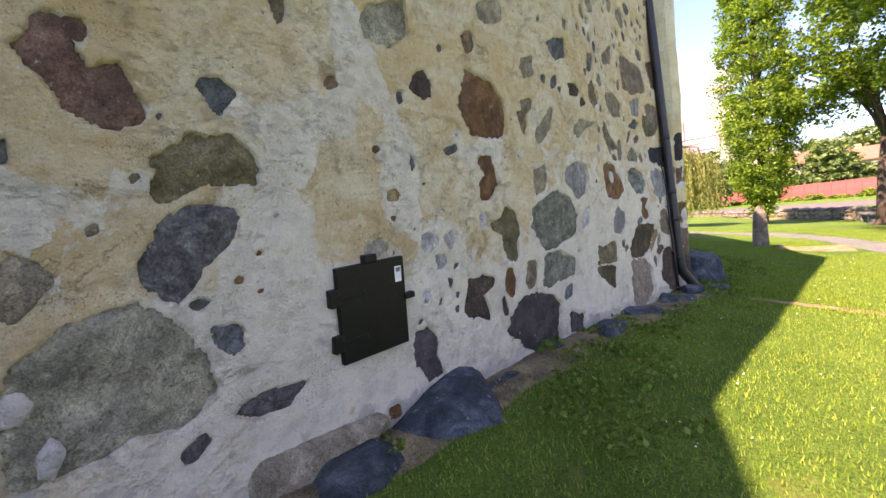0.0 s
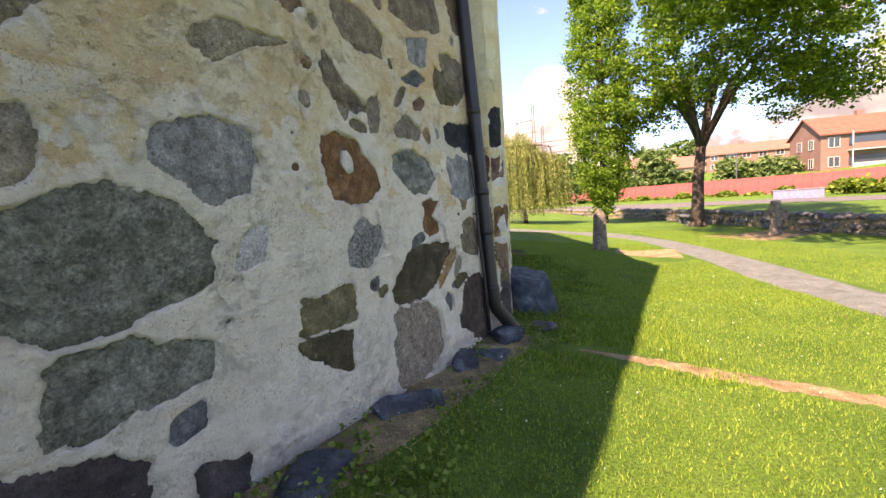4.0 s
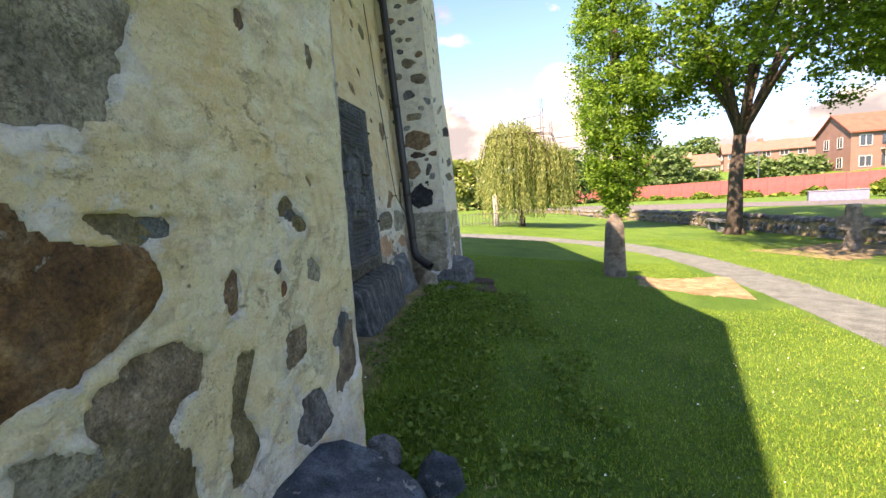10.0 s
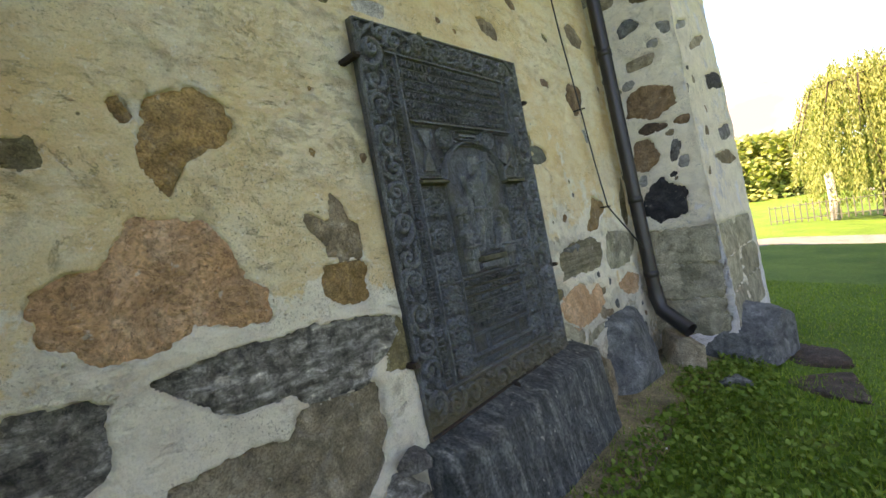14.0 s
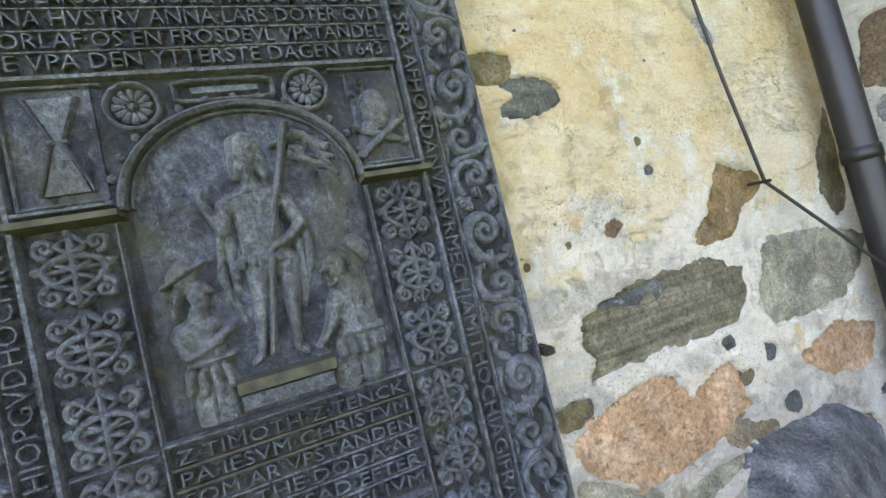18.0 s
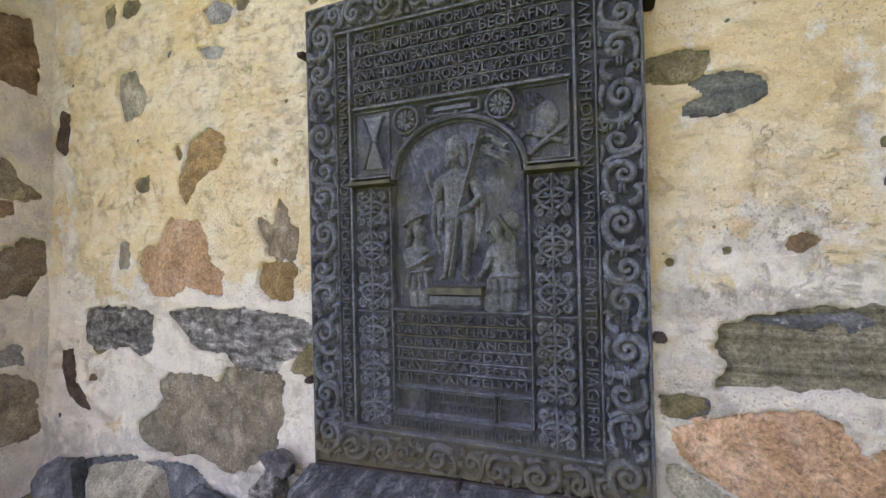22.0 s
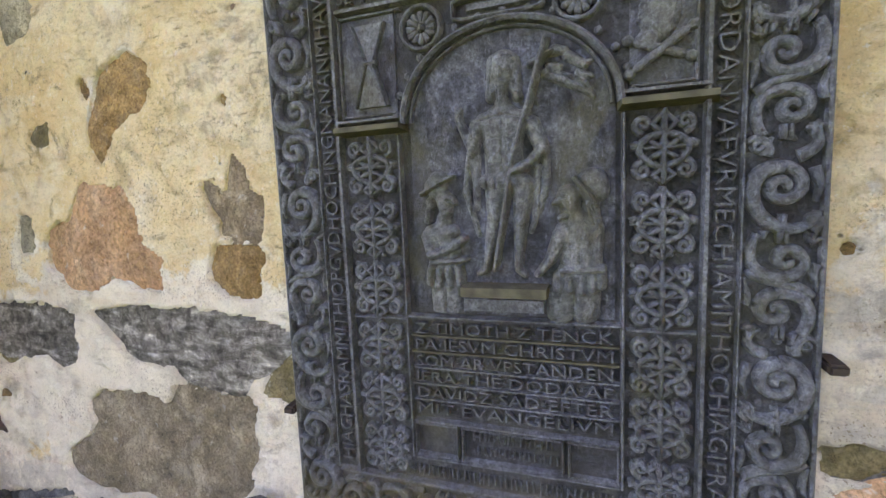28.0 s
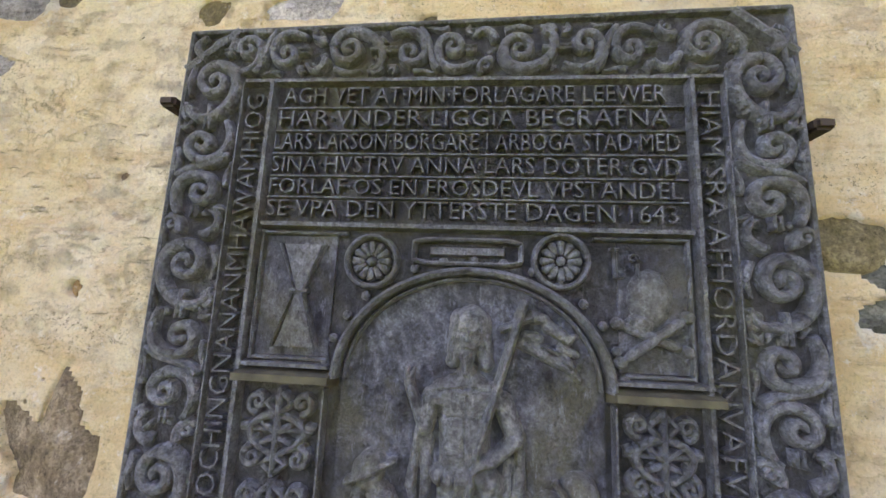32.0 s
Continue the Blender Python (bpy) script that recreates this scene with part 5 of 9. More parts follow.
stone(BUTTF, "redgrey", 13.35, 2.81, .132, .478, .094, .057, .046, .044, .049, .068, .147, .596, .083, .050, .040, .039, .044, .061)
stone(BUTTF, "black", 13.66, 2.49, .440, .406, .139, .091, .075, .074, .085, .123, .304, .270, .117, .082, .072, .074, .091, .145)
stone(BUTTF, "darkgrey", 13.76, 1.98, .342, .355, .118, .078, .066, .065, .077, .113, .308, .243, .107, .076, .067, .069, .084, .136)
stone(BUTTF, "greybrown", 13.60, 1.72, .498, .211, .107, .080, .071, .073, .089, .142, .557, .177, .091, .069, .063, .067, .086, .152)
stone(BUTTF, "grey", 12.87, 2.86, .116, .287, .063, .038, .031, .030, .034, .047, .104, .290, .072, .044, .035, .034, .038, .053)
stone(BUTTF, "black", 12.63, 2.27, .026, .042, .050, .034, .030, .030, .036, .033, .030, .033, .043, .054, .033, .023, .021, .021)
stone(BUTTF, "darkgrey", 12.72, 2.45, .065, .091, .034, .019, .015, .014, .016, .022, .043, .083, .027, .017, .015, .014, .017, .025)
# dabs of mortar left on the stones, and small fillings
stone(PIER, "lime", 6.16, 1.07, .025, .024, .025, .033, .061, .069, .038, .029, .028, .031, .029, .032, .042, .058, .059, .050, .037, .031)
stone(PIER, "lime", 6.16, 0.92, .048, .038, .022, .019, .023, .037, .047, .040, .028, .024, .024, .031)
stone(PIER, "lime", 6.17, 1.47, .051, .084, .045, .034, .030, .030, .030, .034, .045, .058, .072, .048, .039, .037, .026, .022, .020, .025)
stone(APSE, "lime", 4.25, 1.57, .023, .021, .025, .039, .051, .029, .023, .021, .027, .042, .046, .037)
stone(APSE, "lime", 0.05, 0.81, .020, .020, .029, .037, .036, .020, .017, .020, .034, .037, .030, .021)
stone(APSE, "lime", 0.12, 0.63, .012, .012, .023, .045, .017, .013, .014, .020, .048, .067, .019, .012)
stone(NAVE, "gneiss", 11.11, 0.64, .114, .070, .053, .044, .041, .040, .041, .045, .052, .066, .097, .165, .140, .127, .099, .076, .064, .056, .051, .049, .050, .054, .061, .075, .104, .139, .135, .139)
stone(NAVE, "greybrown", 11.60, 0.66, .073, .060, .056, .045, .040, .040, .045, .062, .071, .074, .062, .048, .044, .045, .047, .047, .053, .072)
stone(NAVE, "darkgrey", 11.03, 0.91, .065, .070, .043, .032, .028, .028, .032, .044, .069, .059, .057, .057, .038, .031, .029, .031, .039, .060)
stone(NAVE, "olive", 8.34, 0.92, .060, .052, .052, .042, .038, .039, .046, .053, .049, .052, .057, .050, .051, .043, .037, .037, .041, .055)
stone(NAVE, "brown", 8.30, 0.76, .041, .035, .020, .017, .019, .032, .038, .042, .021, .017, .018, .028)


def scatter(wall, kinds, u0, u1, v0, v1, tries, small, large, seed, flat=0.75):
    """Smaller stones among the placed ones, where the plaster has fallen."""
    rnd = random.Random(seed)
    for _ in range(tries):
        u, v = rnd.uniform(u0, u1), rnd.uniform(v0, v1)
        r = small + (large - small) * rnd.random() ** 2.2
        if any(o == wall[1] and math.hypot(u - a, v - b) < 0.92 * c + r * 1.15 for o, a, b, c in taken):
            continue
        turn, squash = rnd.uniform(-0.35, 0.35), flat * rnd.uniform(0.75, 1.2)
        radii = []
        for i in range(9):
            a = 2 * math.pi * i / 9 - turn
            radii.append(r * rnd.uniform(0.8, 1.15) / math.hypot(math.cos(a), math.sin(a) / squash))
        stone(wall, rnd.choice(kinds), u, v, *radii)


scatter(APSE, ["greybrown", "darkgrey", "brown", "redgrey", "olive", "grey"], 3.6, 5.8, 1.75, 4.6, 420, 0.035, 0.13, 3, 1.0)
scatter(APSE, ["greybrown", "darkgrey", "brown", "darkbrown"], 1.6, 3.8, 1.9, 3.8, 60, 0.02, 0.10, 4, 1.0)
scatter(APSE, ["darkgrey", "greybrown", "palegrey", "rust"], 0.2, 5.6, 0.3, 2.0, 60, 0.008, 0.026, 5)
scatter(NAVE, ["brown", "ochre", "darkgrey", "olive"], 8.0, 12.3, 1.1, 3.4, 70, 0.006, 0.022, 6)
scatter(NAVE, ["greybrown", "olive", "brown", "ochregrey"], 8.2, 12.3, 2.5, 4.2, 40, 0.05, 0.16, 7)
scatter(NAVE, ["greybrown", "darkgrey", "slate", "lichen", "brown"], 10.95, 12.4, 0.35, 1.05, 200, 0.03, 0.13, 21, 0.6)
scatter(NAVE, ["greybrown", "darkgrey", "slate", "lichen", "redgrey"], 8.0, 9.7, 0.3, 0.95, 50, 0.015, 0.05, 22, 0.6)
scatter(PIER, ["olive", "brown", "greybrown", "darkgrey"], 6.2, 7.75, 1.6, 4.2, 60, 0.012, 0.07, 8, 1.3)
def squared(wall, kind, u0, u1, v0, v1):
    """A roughly squared block in the wall."""
    a, b = (u1 - u0) / 2, (v1 - v0) / 2
    stone(wall, kind, (u0 + u1) / 2, (v0 + v1) / 2, *[min(a / max(1e-6, abs(math.cos(k * math.pi / 24))), b / max(1e-6, abs(math.sin(k * math.pi / 24)))) for k in range(48)])


for v0, v1 in ((0.86, 1.14), (0.57, 0.85), (0.26, 0.56)):
    squared(BUTT, "gneiss", -0.12, 0.535, v0, v1)
    squared(BUTTF, "gneiss", 12.61, 13.32, v0, v1)
    squared(BUTTF, "gneiss", 13.34, 14.08, v0, v1)
scatter(BUTT, ["darkgrey", "black", "slate", "greybrown"], -0.2, 0.5, 1.1, 2.2, 60, 0.010, 0.035, 9, 0.7)
scatter(BUTT, ["slate", "greybrown", "darkgrey", "redgrey", "grey", "brown"], -0.3, 0.42, 2.25, 4.8, 220, 0.05, 0.24, 10, 0.5)
scatter(BUTTF, ["slate", "greybrown", "darkgrey", "redgrey", "grey", "brown"], 12.75, 14.0, 1.2, 4.8, 220, 0.06, 0.26, 12, 0.5)


# ---- the plastered faces, laid round the stones ----
def spot(u, v, cu, cv, ru, rv):
    return math.exp(-((u - cu) / ru) ** 2 - ((v - cv) / rv) ** 2)


def apse_lime(u, v):
    """More white low down and in the runs between the stones, tan plaster above."""
    w = 0.75 * smoothstep(1.35, 0.75, v) * smoothstep(0.0, 0.7, u) + 0.32 * smoothstep(2.2, 3.2, u) * smoothstep(2.4, 1.5, v)
    w += 0.9 * spot(u, v, 0.88, 1.32, 0.20, 0.38) + 1.0 * spot(u, v, 1.22, 2.15, 0.08, 0.40) + 0.9 * spot(u, v, 1.48, 1.62, 0.09, 0.30) + 0.8 * spot(u, v, 0.98, 1.78, 0.24, 0.10)
    w += 0.8 * spot(u, v, 0.1, 1.42, 0.18, 0.14) + 0.9 * spot(u, v, 2.15, 1.68, 0.20, 0.10) + 0.6 * spot(u, v, 4.6, 0.9, 0.5, 0.4) + 0.6 * spot(u, v, 3.6, 1.25, 0.4, 0.3)
    return w + 0.5 * spot(u, v, 0.35, 0.42, 0.6, 0.12) - 0.25 * spot(u, v, 1.05, 1.62, 0.16, 0.14)


def nave_lime(u, v):
    w = 0.62 * smoothstep(1.5, 0.85, v) + 0.22 * smoothstep(10.9, 11.4, u) * smoothstep(2.3, 1.6, v) + 0.45 * smoothstep(8.4, 8.0, u)
    return w + 0.4 * spot(u, v, 9.0, 1.0, 0.5, 0.25) + 0.25 * spot(u, v, 11.5, 1.35, 0.5, 0.2) - 0.5 * smoothstep(0.35, 0.1, v) - 0.45 * smoothstep(10.9, 11.1, u) * smoothstep(1.1, 0.8, v)


def nave_cement(u, v):
    """Grey cement and rubble round the lower stones."""
    right = smoothstep(10.85, 11.0, u) * (1.05 * smoothstep(0.92, 0.60, v) + 0.55 * spot(u, v, 11.3, 1.22, 0.9, 0.06) + 0.5 * spot(u, v, 11.05, 1.05, 0.10, 0.22) + 0.5 * spot(u, v, 11.3, 0.92, 0.5, 0.05))
    return right + 0.6 * smoothstep(0.62, 0.45, v) * smoothstep(10.9, 10.7, u) + 0.5 * spot(u, v, 9.65, 0.95, 0.07, 0.35) + 0.35 * spot(u, v, 8.9, 1.14, 0.5, 0.05)


def apse_cement(u, v):
    return 0.75 * smoothstep(0.34, 0.16, v) * smoothstep(1.0, 2.4, u) + 0.6 * spot(u, v, 1.25, 0.22, 0.5, 0.16) + 0.55 * spot(u, v, 1.36, 1.15, 0.12, 0.08)


face_mesh(wall_apse, "apse", APSE[2], -1.9, 6.04, -0.4, TOP, 0.0105, apse_lime, 0.5, apse_cement)
face_mesh(wall_pier, "pier", PIER[2], 6.087, 7.903, -0.4, TOP, 0.009, lambda u, v: 0.06 + 0.35 * smoothstep(1.0, 0.4, v) + 0.30 * spot(u, v, 6.55, 1.5, 0.3, 0.35), 1.2)
face_mesh(wall_nave, "nave", NAVE[2], 7.80, 12.9, -0.4, TOP, 0.009, nave_lime, 0.5, nave_cement)
face_mesh(wall_buttress, "buttfront", lambda u, v, d: (butt_x(u, v) + d, u, v), 12.57, 14.2, -0.4, TOP, 0.022, lambda u, v: 0.62 if v > 1.0 else 0.1, 1.2)
face_mesh(wall_object("wall_face", MORTAR, "", wall_buttress), "butt", lambda u, v, d: (np.minimum(u, butt_x(12.6, v) + 0.012), 12.56 - d, v), -0.5, 0.585, -0.4, TOP, 0.02, lambda u, v: 0.62 if v > 1.0 else 0.1)
face_mesh(wall_object("wall_face", PLASTER_PIER, "", wall_pier), "end", lambda u, v, d: (np.minimum(u, pier_x(6.09, v) + 0.010), 6.106 - d, v), 0.2, 0.60, -0.4, TOP, 0.017, lambda u, v: 0.15)
face_mesh(wall_object("wall_face", PLASTER_RETURN, "", wall_pier), "return", lambda u, v, d: (np.minimum(u, pier_x(7.90, v) + 0.017), 7.886 + d, v), -0.3, 0.76, -0.4, TOP, 0.0175, lambda u, v: 0.45)


# ---- rocks along the foot of the walls ----
def boulder(x, y, z, rx, ry, rz, turn, seed, kind, label, name="boulder", breaks=14, faces=()):
    """A worn rock: a ball cut by flat breaks, roughened."""
    rnd = random.Random(seed)
    bm = bmesh.new()
    bmesh.ops.create_icosphere(bm, subdivisions=4, radius=1.0)
    cuts = []
    for nx, ny, nz, c in faces:
        cuts.append((Vector((nx, ny, nz)).normalized(), c))
    for _ in range(0 if faces else breaks):
        d = Vector((rnd.gauss(0, 1), rnd.gauss(0, 1), rnd.gauss(0, 0.8))).normalized()
        cuts.append((d, rnd.uniform(0.40, 0.70)))
    cuts.append((Vector((0.25, rnd.uniform(-0.2, 0.2), 1.0)).normalized(), rnd.uniform(0.55, 0.75)))
    for vt in bm.verts:
        p = Vector([math.copysign(abs(c) ** 0.62, c) for c in vt.co])
        for d, c in cuts:
            over = p.dot(d) - c * 1.25
            if over > 0:
                p -= d * over
        p *= 1 + 0.05 * noise.noise(p * 2.4 + Vector((seed, 0, 0))) + 0.03 * noise.noise(p * 8 + Vector((0, seed, 0)))
        vt.co = Vector((p.x * rx, p.y * ry, p.z * rz))
    bmesh.ops.transform(bm, matrix=pose(x, y, z, 0, 0, turn), verts=bm.verts)
    ob = part(name, bm, ROCKS[kind], smooth=True)
    ob.data.set_sharp_from_angle(angle=radians(24))
    return tagged(ob, label, "rock", group="rocks along the wall foot" if name == "boulder" else "")


SLATE_LABEL = "dark blue-grey rock at the foot of the church wall"
ROCKS["bluerock"] = rock("blue_grey_rock", (0.020, 0.033, 0.040), (0.045, 0.069, 0.084), (0.115, 0.158, 0.182), 5, 130, bands=(1, 1, 1.4), relief=0.035, speckle=0.5)
boulder(-1.05, 1.66, 0.08, 0.31, 0.40, 0.27, -24, 1, "bluerock", "large blue-grey rock with a steep face at the wall foot", faces=((0.1, -0.1, 1, 0.6), (1, -0.5, 0.35, 0.58), (0.3, -1, 0.5, 0.6), (0.6, 0.8, 0.5, 0.62), (-0.4, -0.6, 1, 0.62), (1, 0.3, 0.9, 0.66)))
boulder(-1.27, 1.04, 0.04, 0.26, 0.34, 0.18, -14, 2, "bluerock", SLATE_LABEL, breaks=12)
boulder(-1.02, 0.52, 0.02, 0.20, 0.26, 0.12, 8, 22, "bluerock", SLATE_LABEL, breaks=12)
boulder(-1.47, 1.16, 0.15, 0.15, 0.50, 0.21, -20, 21, "redgrey", "low reddish slab leaning on the church wall", breaks=5)
boulder(-1.28, 1.80, 0.22, 0.08, 0.11, 0.10, -20, 3, "rust", "small rust-brown stone wedged at the wall foot")
for k in range(10):
    yy = 2.24 + 0.345 * k
    big = 0.5 + 0.5 * math.sin(k * 2.1 + 0.6)
    boulder(apse_x(yy, 0.1) + 0.13 + 0.05 * math.sin(k * 2.3), yy, 0.05, 0.19 + 0.05 * big, 0.25 + 0.07 * big, 0.12 + 0.045 * math.cos(k * 3.1), -22 + 9 * math.sin(k * 1.3), 30 + k, "plum" if k == 7 else "bluerock", SLATE_LABEL, breaks=12)
boulder(0.62, 5.72, 0.07, 0.20, 0.24, 0.13, 10, 41, "bluerock", "flat rock below the downpipe")
boulder(0.97, 7.14, 0.13, 0.32, 0.46, 0.40, 8, 5, "bluerock", "large angular dark blue rock against the church pier", faces=((0.12, -0.15, 1, 0.56), (1, -0.25, 0.3, 0.62), (0.5, -1, 0.35, 0.66), (0.1, 1, 0.3, 0.7), (0.7, 0.7, 0.6, 0.72)))
boulder(1.12, 7.84, 0.04, 0.15, 0.15, 0.15, 40, 6, "bluerock", "smaller dark rock against the church pier")
boulder(0.82, 7.98, 0.05, 0.13, 0.15, 0.14, 20, 62, "slate", "small grey rock at the corner of the pier")
boulder(0.98, 6.15, 0.02, 0.13, 0.16, 0.10, 40, 61, "slate", "small rock sunk in the grass")
boulder(0.02, 8.16, 0.12, 0.16, 0.26, 0.26, 0, 7, "slate", "flat slate rock at the wall foot")
boulder(0.03, 8.72, 0.20, 0.13, 0.36, 0.25, 2, 8, "gneiss", "long flat-faced slate rock at the wall foot")
boulder(0.05, 9.24, 0.22, 0.14, 0.27, 0.27, -3, 9, "slate", "grey slate rock at the wall foot")
boulder(0.34, 8.78, 0.06, 0.08, 0.14, 0.08, 12, 64, "bluerock", "small blue-grey stone in the soil")
boulder(0.02, 9.58, 0.24, 0.12, 0.13, 0.30, 0, 10, "lichen", "lichened grey rock beside the iron slab")
boulder(0.03, 9.60, 0.56, 0.07, 0.09, 0.05, 8, 65, "darkgrey", "small dark wedge of stone beside the iron slab")
boulder(0.06, 11.12, 0.24, 0.14, 0.11, 0.34, 6, 11, "greybrown", "brown rock beside the stone block")
boulder(0.02, 11.74, 0.20, 0.26, 0.52, 0.46, 4, 12, "slate", "large dark rock at the wall foot")
boulder(0.24, 12.28, 0.10, 0.22, 0.26, 0.26, 30, 13, "redgrey", "reddish rock beside the downpipe")
boulder(0.50, 12.92, 0.20, 0.42, 0.50, 0.36, 8, 54, "slate", "broad grey footing rock under the buttress")
boulder(0.62, 12.05, 0.04, 0.13, 0.15, 0.10, 50, 15, "slate", "small rock in the weeds")
boulder(1.05, 12.3, -0.03, 0.30, 0.40, 0.07, 30, 16, "darkbrown", "flat dark rock lying in the grass")
boulder(0.95, 13.0, -0.02, 0.30, 0.34, 0.07, 10, 17, "darkbrown", "flat dark rock lying in the grass")

# the leaning stone block that carries the iron slab
bm = bmesh.new()
NB, NV = 40, 26
rows_b = []
for i in range(NB + 1):
    y = 9.70 + 1.36 * i / NB
    row = []
    for j in range(NV + 1):
        s = j / NV
        if s < 0.2:
            x, z = -0.10 + (0.16 + 0.10) * s / 0.2, 0.607 - 0.06 * s / 0.2
        else:
            x, z = 0.16 + 0.14 * (s - 0.2) / 0.8, 0.547 - 0.76 * (s - 0.2) / 0.8
        e = min(i, NB - i) / 3.0
        if e < 1:
            x -= 0.05 * (1 - e) ** 2
        z += 0.044 * (y - 10.34)
        w = Vector((x, y, z))
        x += 0.020 * noise.noise(w * 4) + 0.006 * noise.noise(w * 17)
        z += 0.012 * noise.noise(w * 5 + Vector((9, 0, 0)))
        row.append(bm.verts.new((x, y, z)))
    row.append(bm.verts.new((-0.12, y, -0.25)))
    rows_b.append(row)
for i in range(NB):
    for j in range(NV + 1):
        bm.faces.new((rows_b[i][j], rows_b[i][j + 1], rows_b[i + 1][j + 1], rows_b[i + 1][j]))
    bm.faces.new((rows_b[i][0], rows_b[i + 1][0], rows_b[i + 1][-1], rows_b[i][-1]))
bm.faces.new(rows_b[0])
bm.faces.new(rows_b[NB][::-1])
bmesh.ops.recalc_face_normals(bm, faces=bm.faces)
ROCKS["block"] = rock("blue_grey_block", (0.030, 0.037, 0.037), (0.058, 0.070, 0.070), (0.165, 0.18, 0.17), 9, 60, bands=(1, 2.6, 0.45), relief=0.03, speckle=0.7)
tagged(part("stone_block", bm, ROCKS["block"], smooth=True), "blue-grey leaning granite block that carries the iron slab", "stone block")


# ---- downpipes, wire and hatch ----
PIPE = plain("black_painted_pipe", (0.018, 0.017, 0.016), 0.45, 0.1, 0.3, 5.0, 0.5)
IRON = plain("rusty_iron", (0.040, 0.030, 0.024), 0.75, 0.4, 0.4, 30)
STEEL = plain("dark_cable", (0.035, 0.034, 0.033), 0.5, 0.2, 0.2, 20)


def tube(bm, pts, radius, sides=14, caps=True):
    """A round tube along points."""
    pts = [Vector(p) for p in pts]
    rings = []
    for i, p in enumerate(pts):
        d = (pts[min(i + 1, len(pts) - 1)] - pts[max(i - 1, 0)]).normalized()
        a = d.cross(Vector((0.31, 0.9, 0.2))).normalized()
        b = d.cross(a)
        r = radius[i] if isinstance(radius, (list, tuple)) else radius
        rings.append([bm.verts.new(p + (a * math.cos(2 * math.pi * k / sides) + b * math.sin(2 * math.pi * k / sides)) * r) for k in range(sides)])
    for a, b in zip(rings, rings[1:]):
        for k in range(sides):
            n = (k + 1) % sides
            bm.faces.new((a[k], a[n], b[n], b[k]))
    if caps:
        bm.faces.new(rings[0][::-1])
        bm.faces.new(rings[-1])
    return rings


def downpipe(top, foot, knee, mouth, label, cuffs):
    base = tagged(new("downpipe"), label, "drainpipe")
    base.location = Vector(mouth)
    inv = Matrix.Translation(-Vector(mouth))
    top, foot, knee, mouth = (Vector(p) for p in (top, foot, knee, mouth))

    def child(name, bm, mat):
        bmesh.ops.transform(bm, matrix=inv, verts=bm.verts)
        return part(name, bm, mat, base, smooth=True)

    bm = bmesh.new()
    tube(bm, [top.lerp(foot, k / 8) for k in range(9)], 0.055, 20, False)
    child("pipe", bm, PIPE)
    bm = bmesh.new()
    tube(bm, [foot + Vector((0, 0, 0.08)), foot, foot.lerp(knee, 0.5) + Vector((0, 0, 0.0)), knee, mouth], [0.060, 0.060, 0.060, 0.060, 0.062], 20, False)
    child("shoe", bm, PIPE)
    for c in cuffs:
        p = top.lerp(foot, c)
        q = top.lerp(foot, c + 0.012)
        bm = bmesh.new()
        tube(bm, [p, q], 0.060, 20)
        child("cuff", bm, PIPE)
    return base


downpipe((0.345, 5.91, 4.85), (0.548, 5.80, 0.44), (0.565, 5.82, 0.34), (0.72, 5.92, 0.11), "black iron downpipe with a kicked-out shoe at the wall corner", (0.62, 0.78, 0.86, 0.975))
downpipe((-0.20, 12.42, 4.85), (0.06, 12.40, 0.62), (0.10, 12.38, 0.50), (0.32, 12.28, 0.36), "black iron downpipe between wall and buttress", (0.5, 0.8, 0.95))


def cable(name, pts, radius, label, pins=()):
    base = tagged(new(name), label, "cable")
    base.location = Vector(pts[-1])
    off = Matrix.Translation(-Vector(pts[-1]))
    bm = bmesh.new()
    tube(bm, pts, radius, 6)
    bmesh.ops.transform(bm, matrix=off, verts=bm.verts)
    part("wire", bm, STEEL, base, smooth=True)
    for a, b in pins:
        bm = bmesh.new()
        tube(bm, [a, b], 0.006, 6)
        bmesh.ops.transform(bm, matrix=off, verts=bm.verts)
        part("wall_pin", bm, IRON, base)
    return base


cable("lightning_wire", [(-0.26, 11.80, 3.9), (-0.17, 11.83, 2.8), (-0.11, 11.866, 2.19), (-0.085, 11.91, 1.8), (-0.05, 11.955, 1.42), (0.0, 12.15, 1.22), (0.04, 12.36, 1.02), (0.07, 12.45, 0.6)], 0.006,
      "thin dark lightning wire pinned to the yellow wall", [((-0.20, 11.80, 2.18), (-0.09, 11.90, 2.20)), ((-0.15, 11.955, 1.42), (-0.03, 11.955, 1.42))])
cable("conductor_cable", [(0.39, 5.77, 1.80), (0.42, 5.745, 1.63), (0.43, 5.75, 1.5), (0.445, 5.76, 1.354), (0.45, 5.74, 1.228), (0.455, 5.73, 0.986), (0.472, 5.74, 0.769), (0.485, 5.74, 0.55), (0.50, 5.72, 0.15)], [0.007, 0.007, 0.007, 0.008, 0.012, 0.016, 0.016, 0.016, 0.016], "black cable running down beside the downpipe",
      [((0.30, 5.74, 1.72), (0.46, 5.76, 1.72)), ((0.32, 5.72, 1.20), (0.48, 5.74, 1.20))])

# the black hatch in the apse wall
HATCH = plain("black_hatch_paint", (0.0055, 0.0055, 0.006), 0.45, 0.2, 0.25, 12)
hatch = tagged(new("hatch"), "closed black steel hatch with hinges on the stone wall", "hatch")
hx, hy, hz = apse_x(1.31, 0.85) + 0.03, 1.31, 0.85
hatch.matrix_basis = Matrix.Translation((hx, hy, hz)) @ pose(0, 0, 0, 0, 4.5, -20.7) @ pose(0, 0, 0, 2.0, 0, 0)


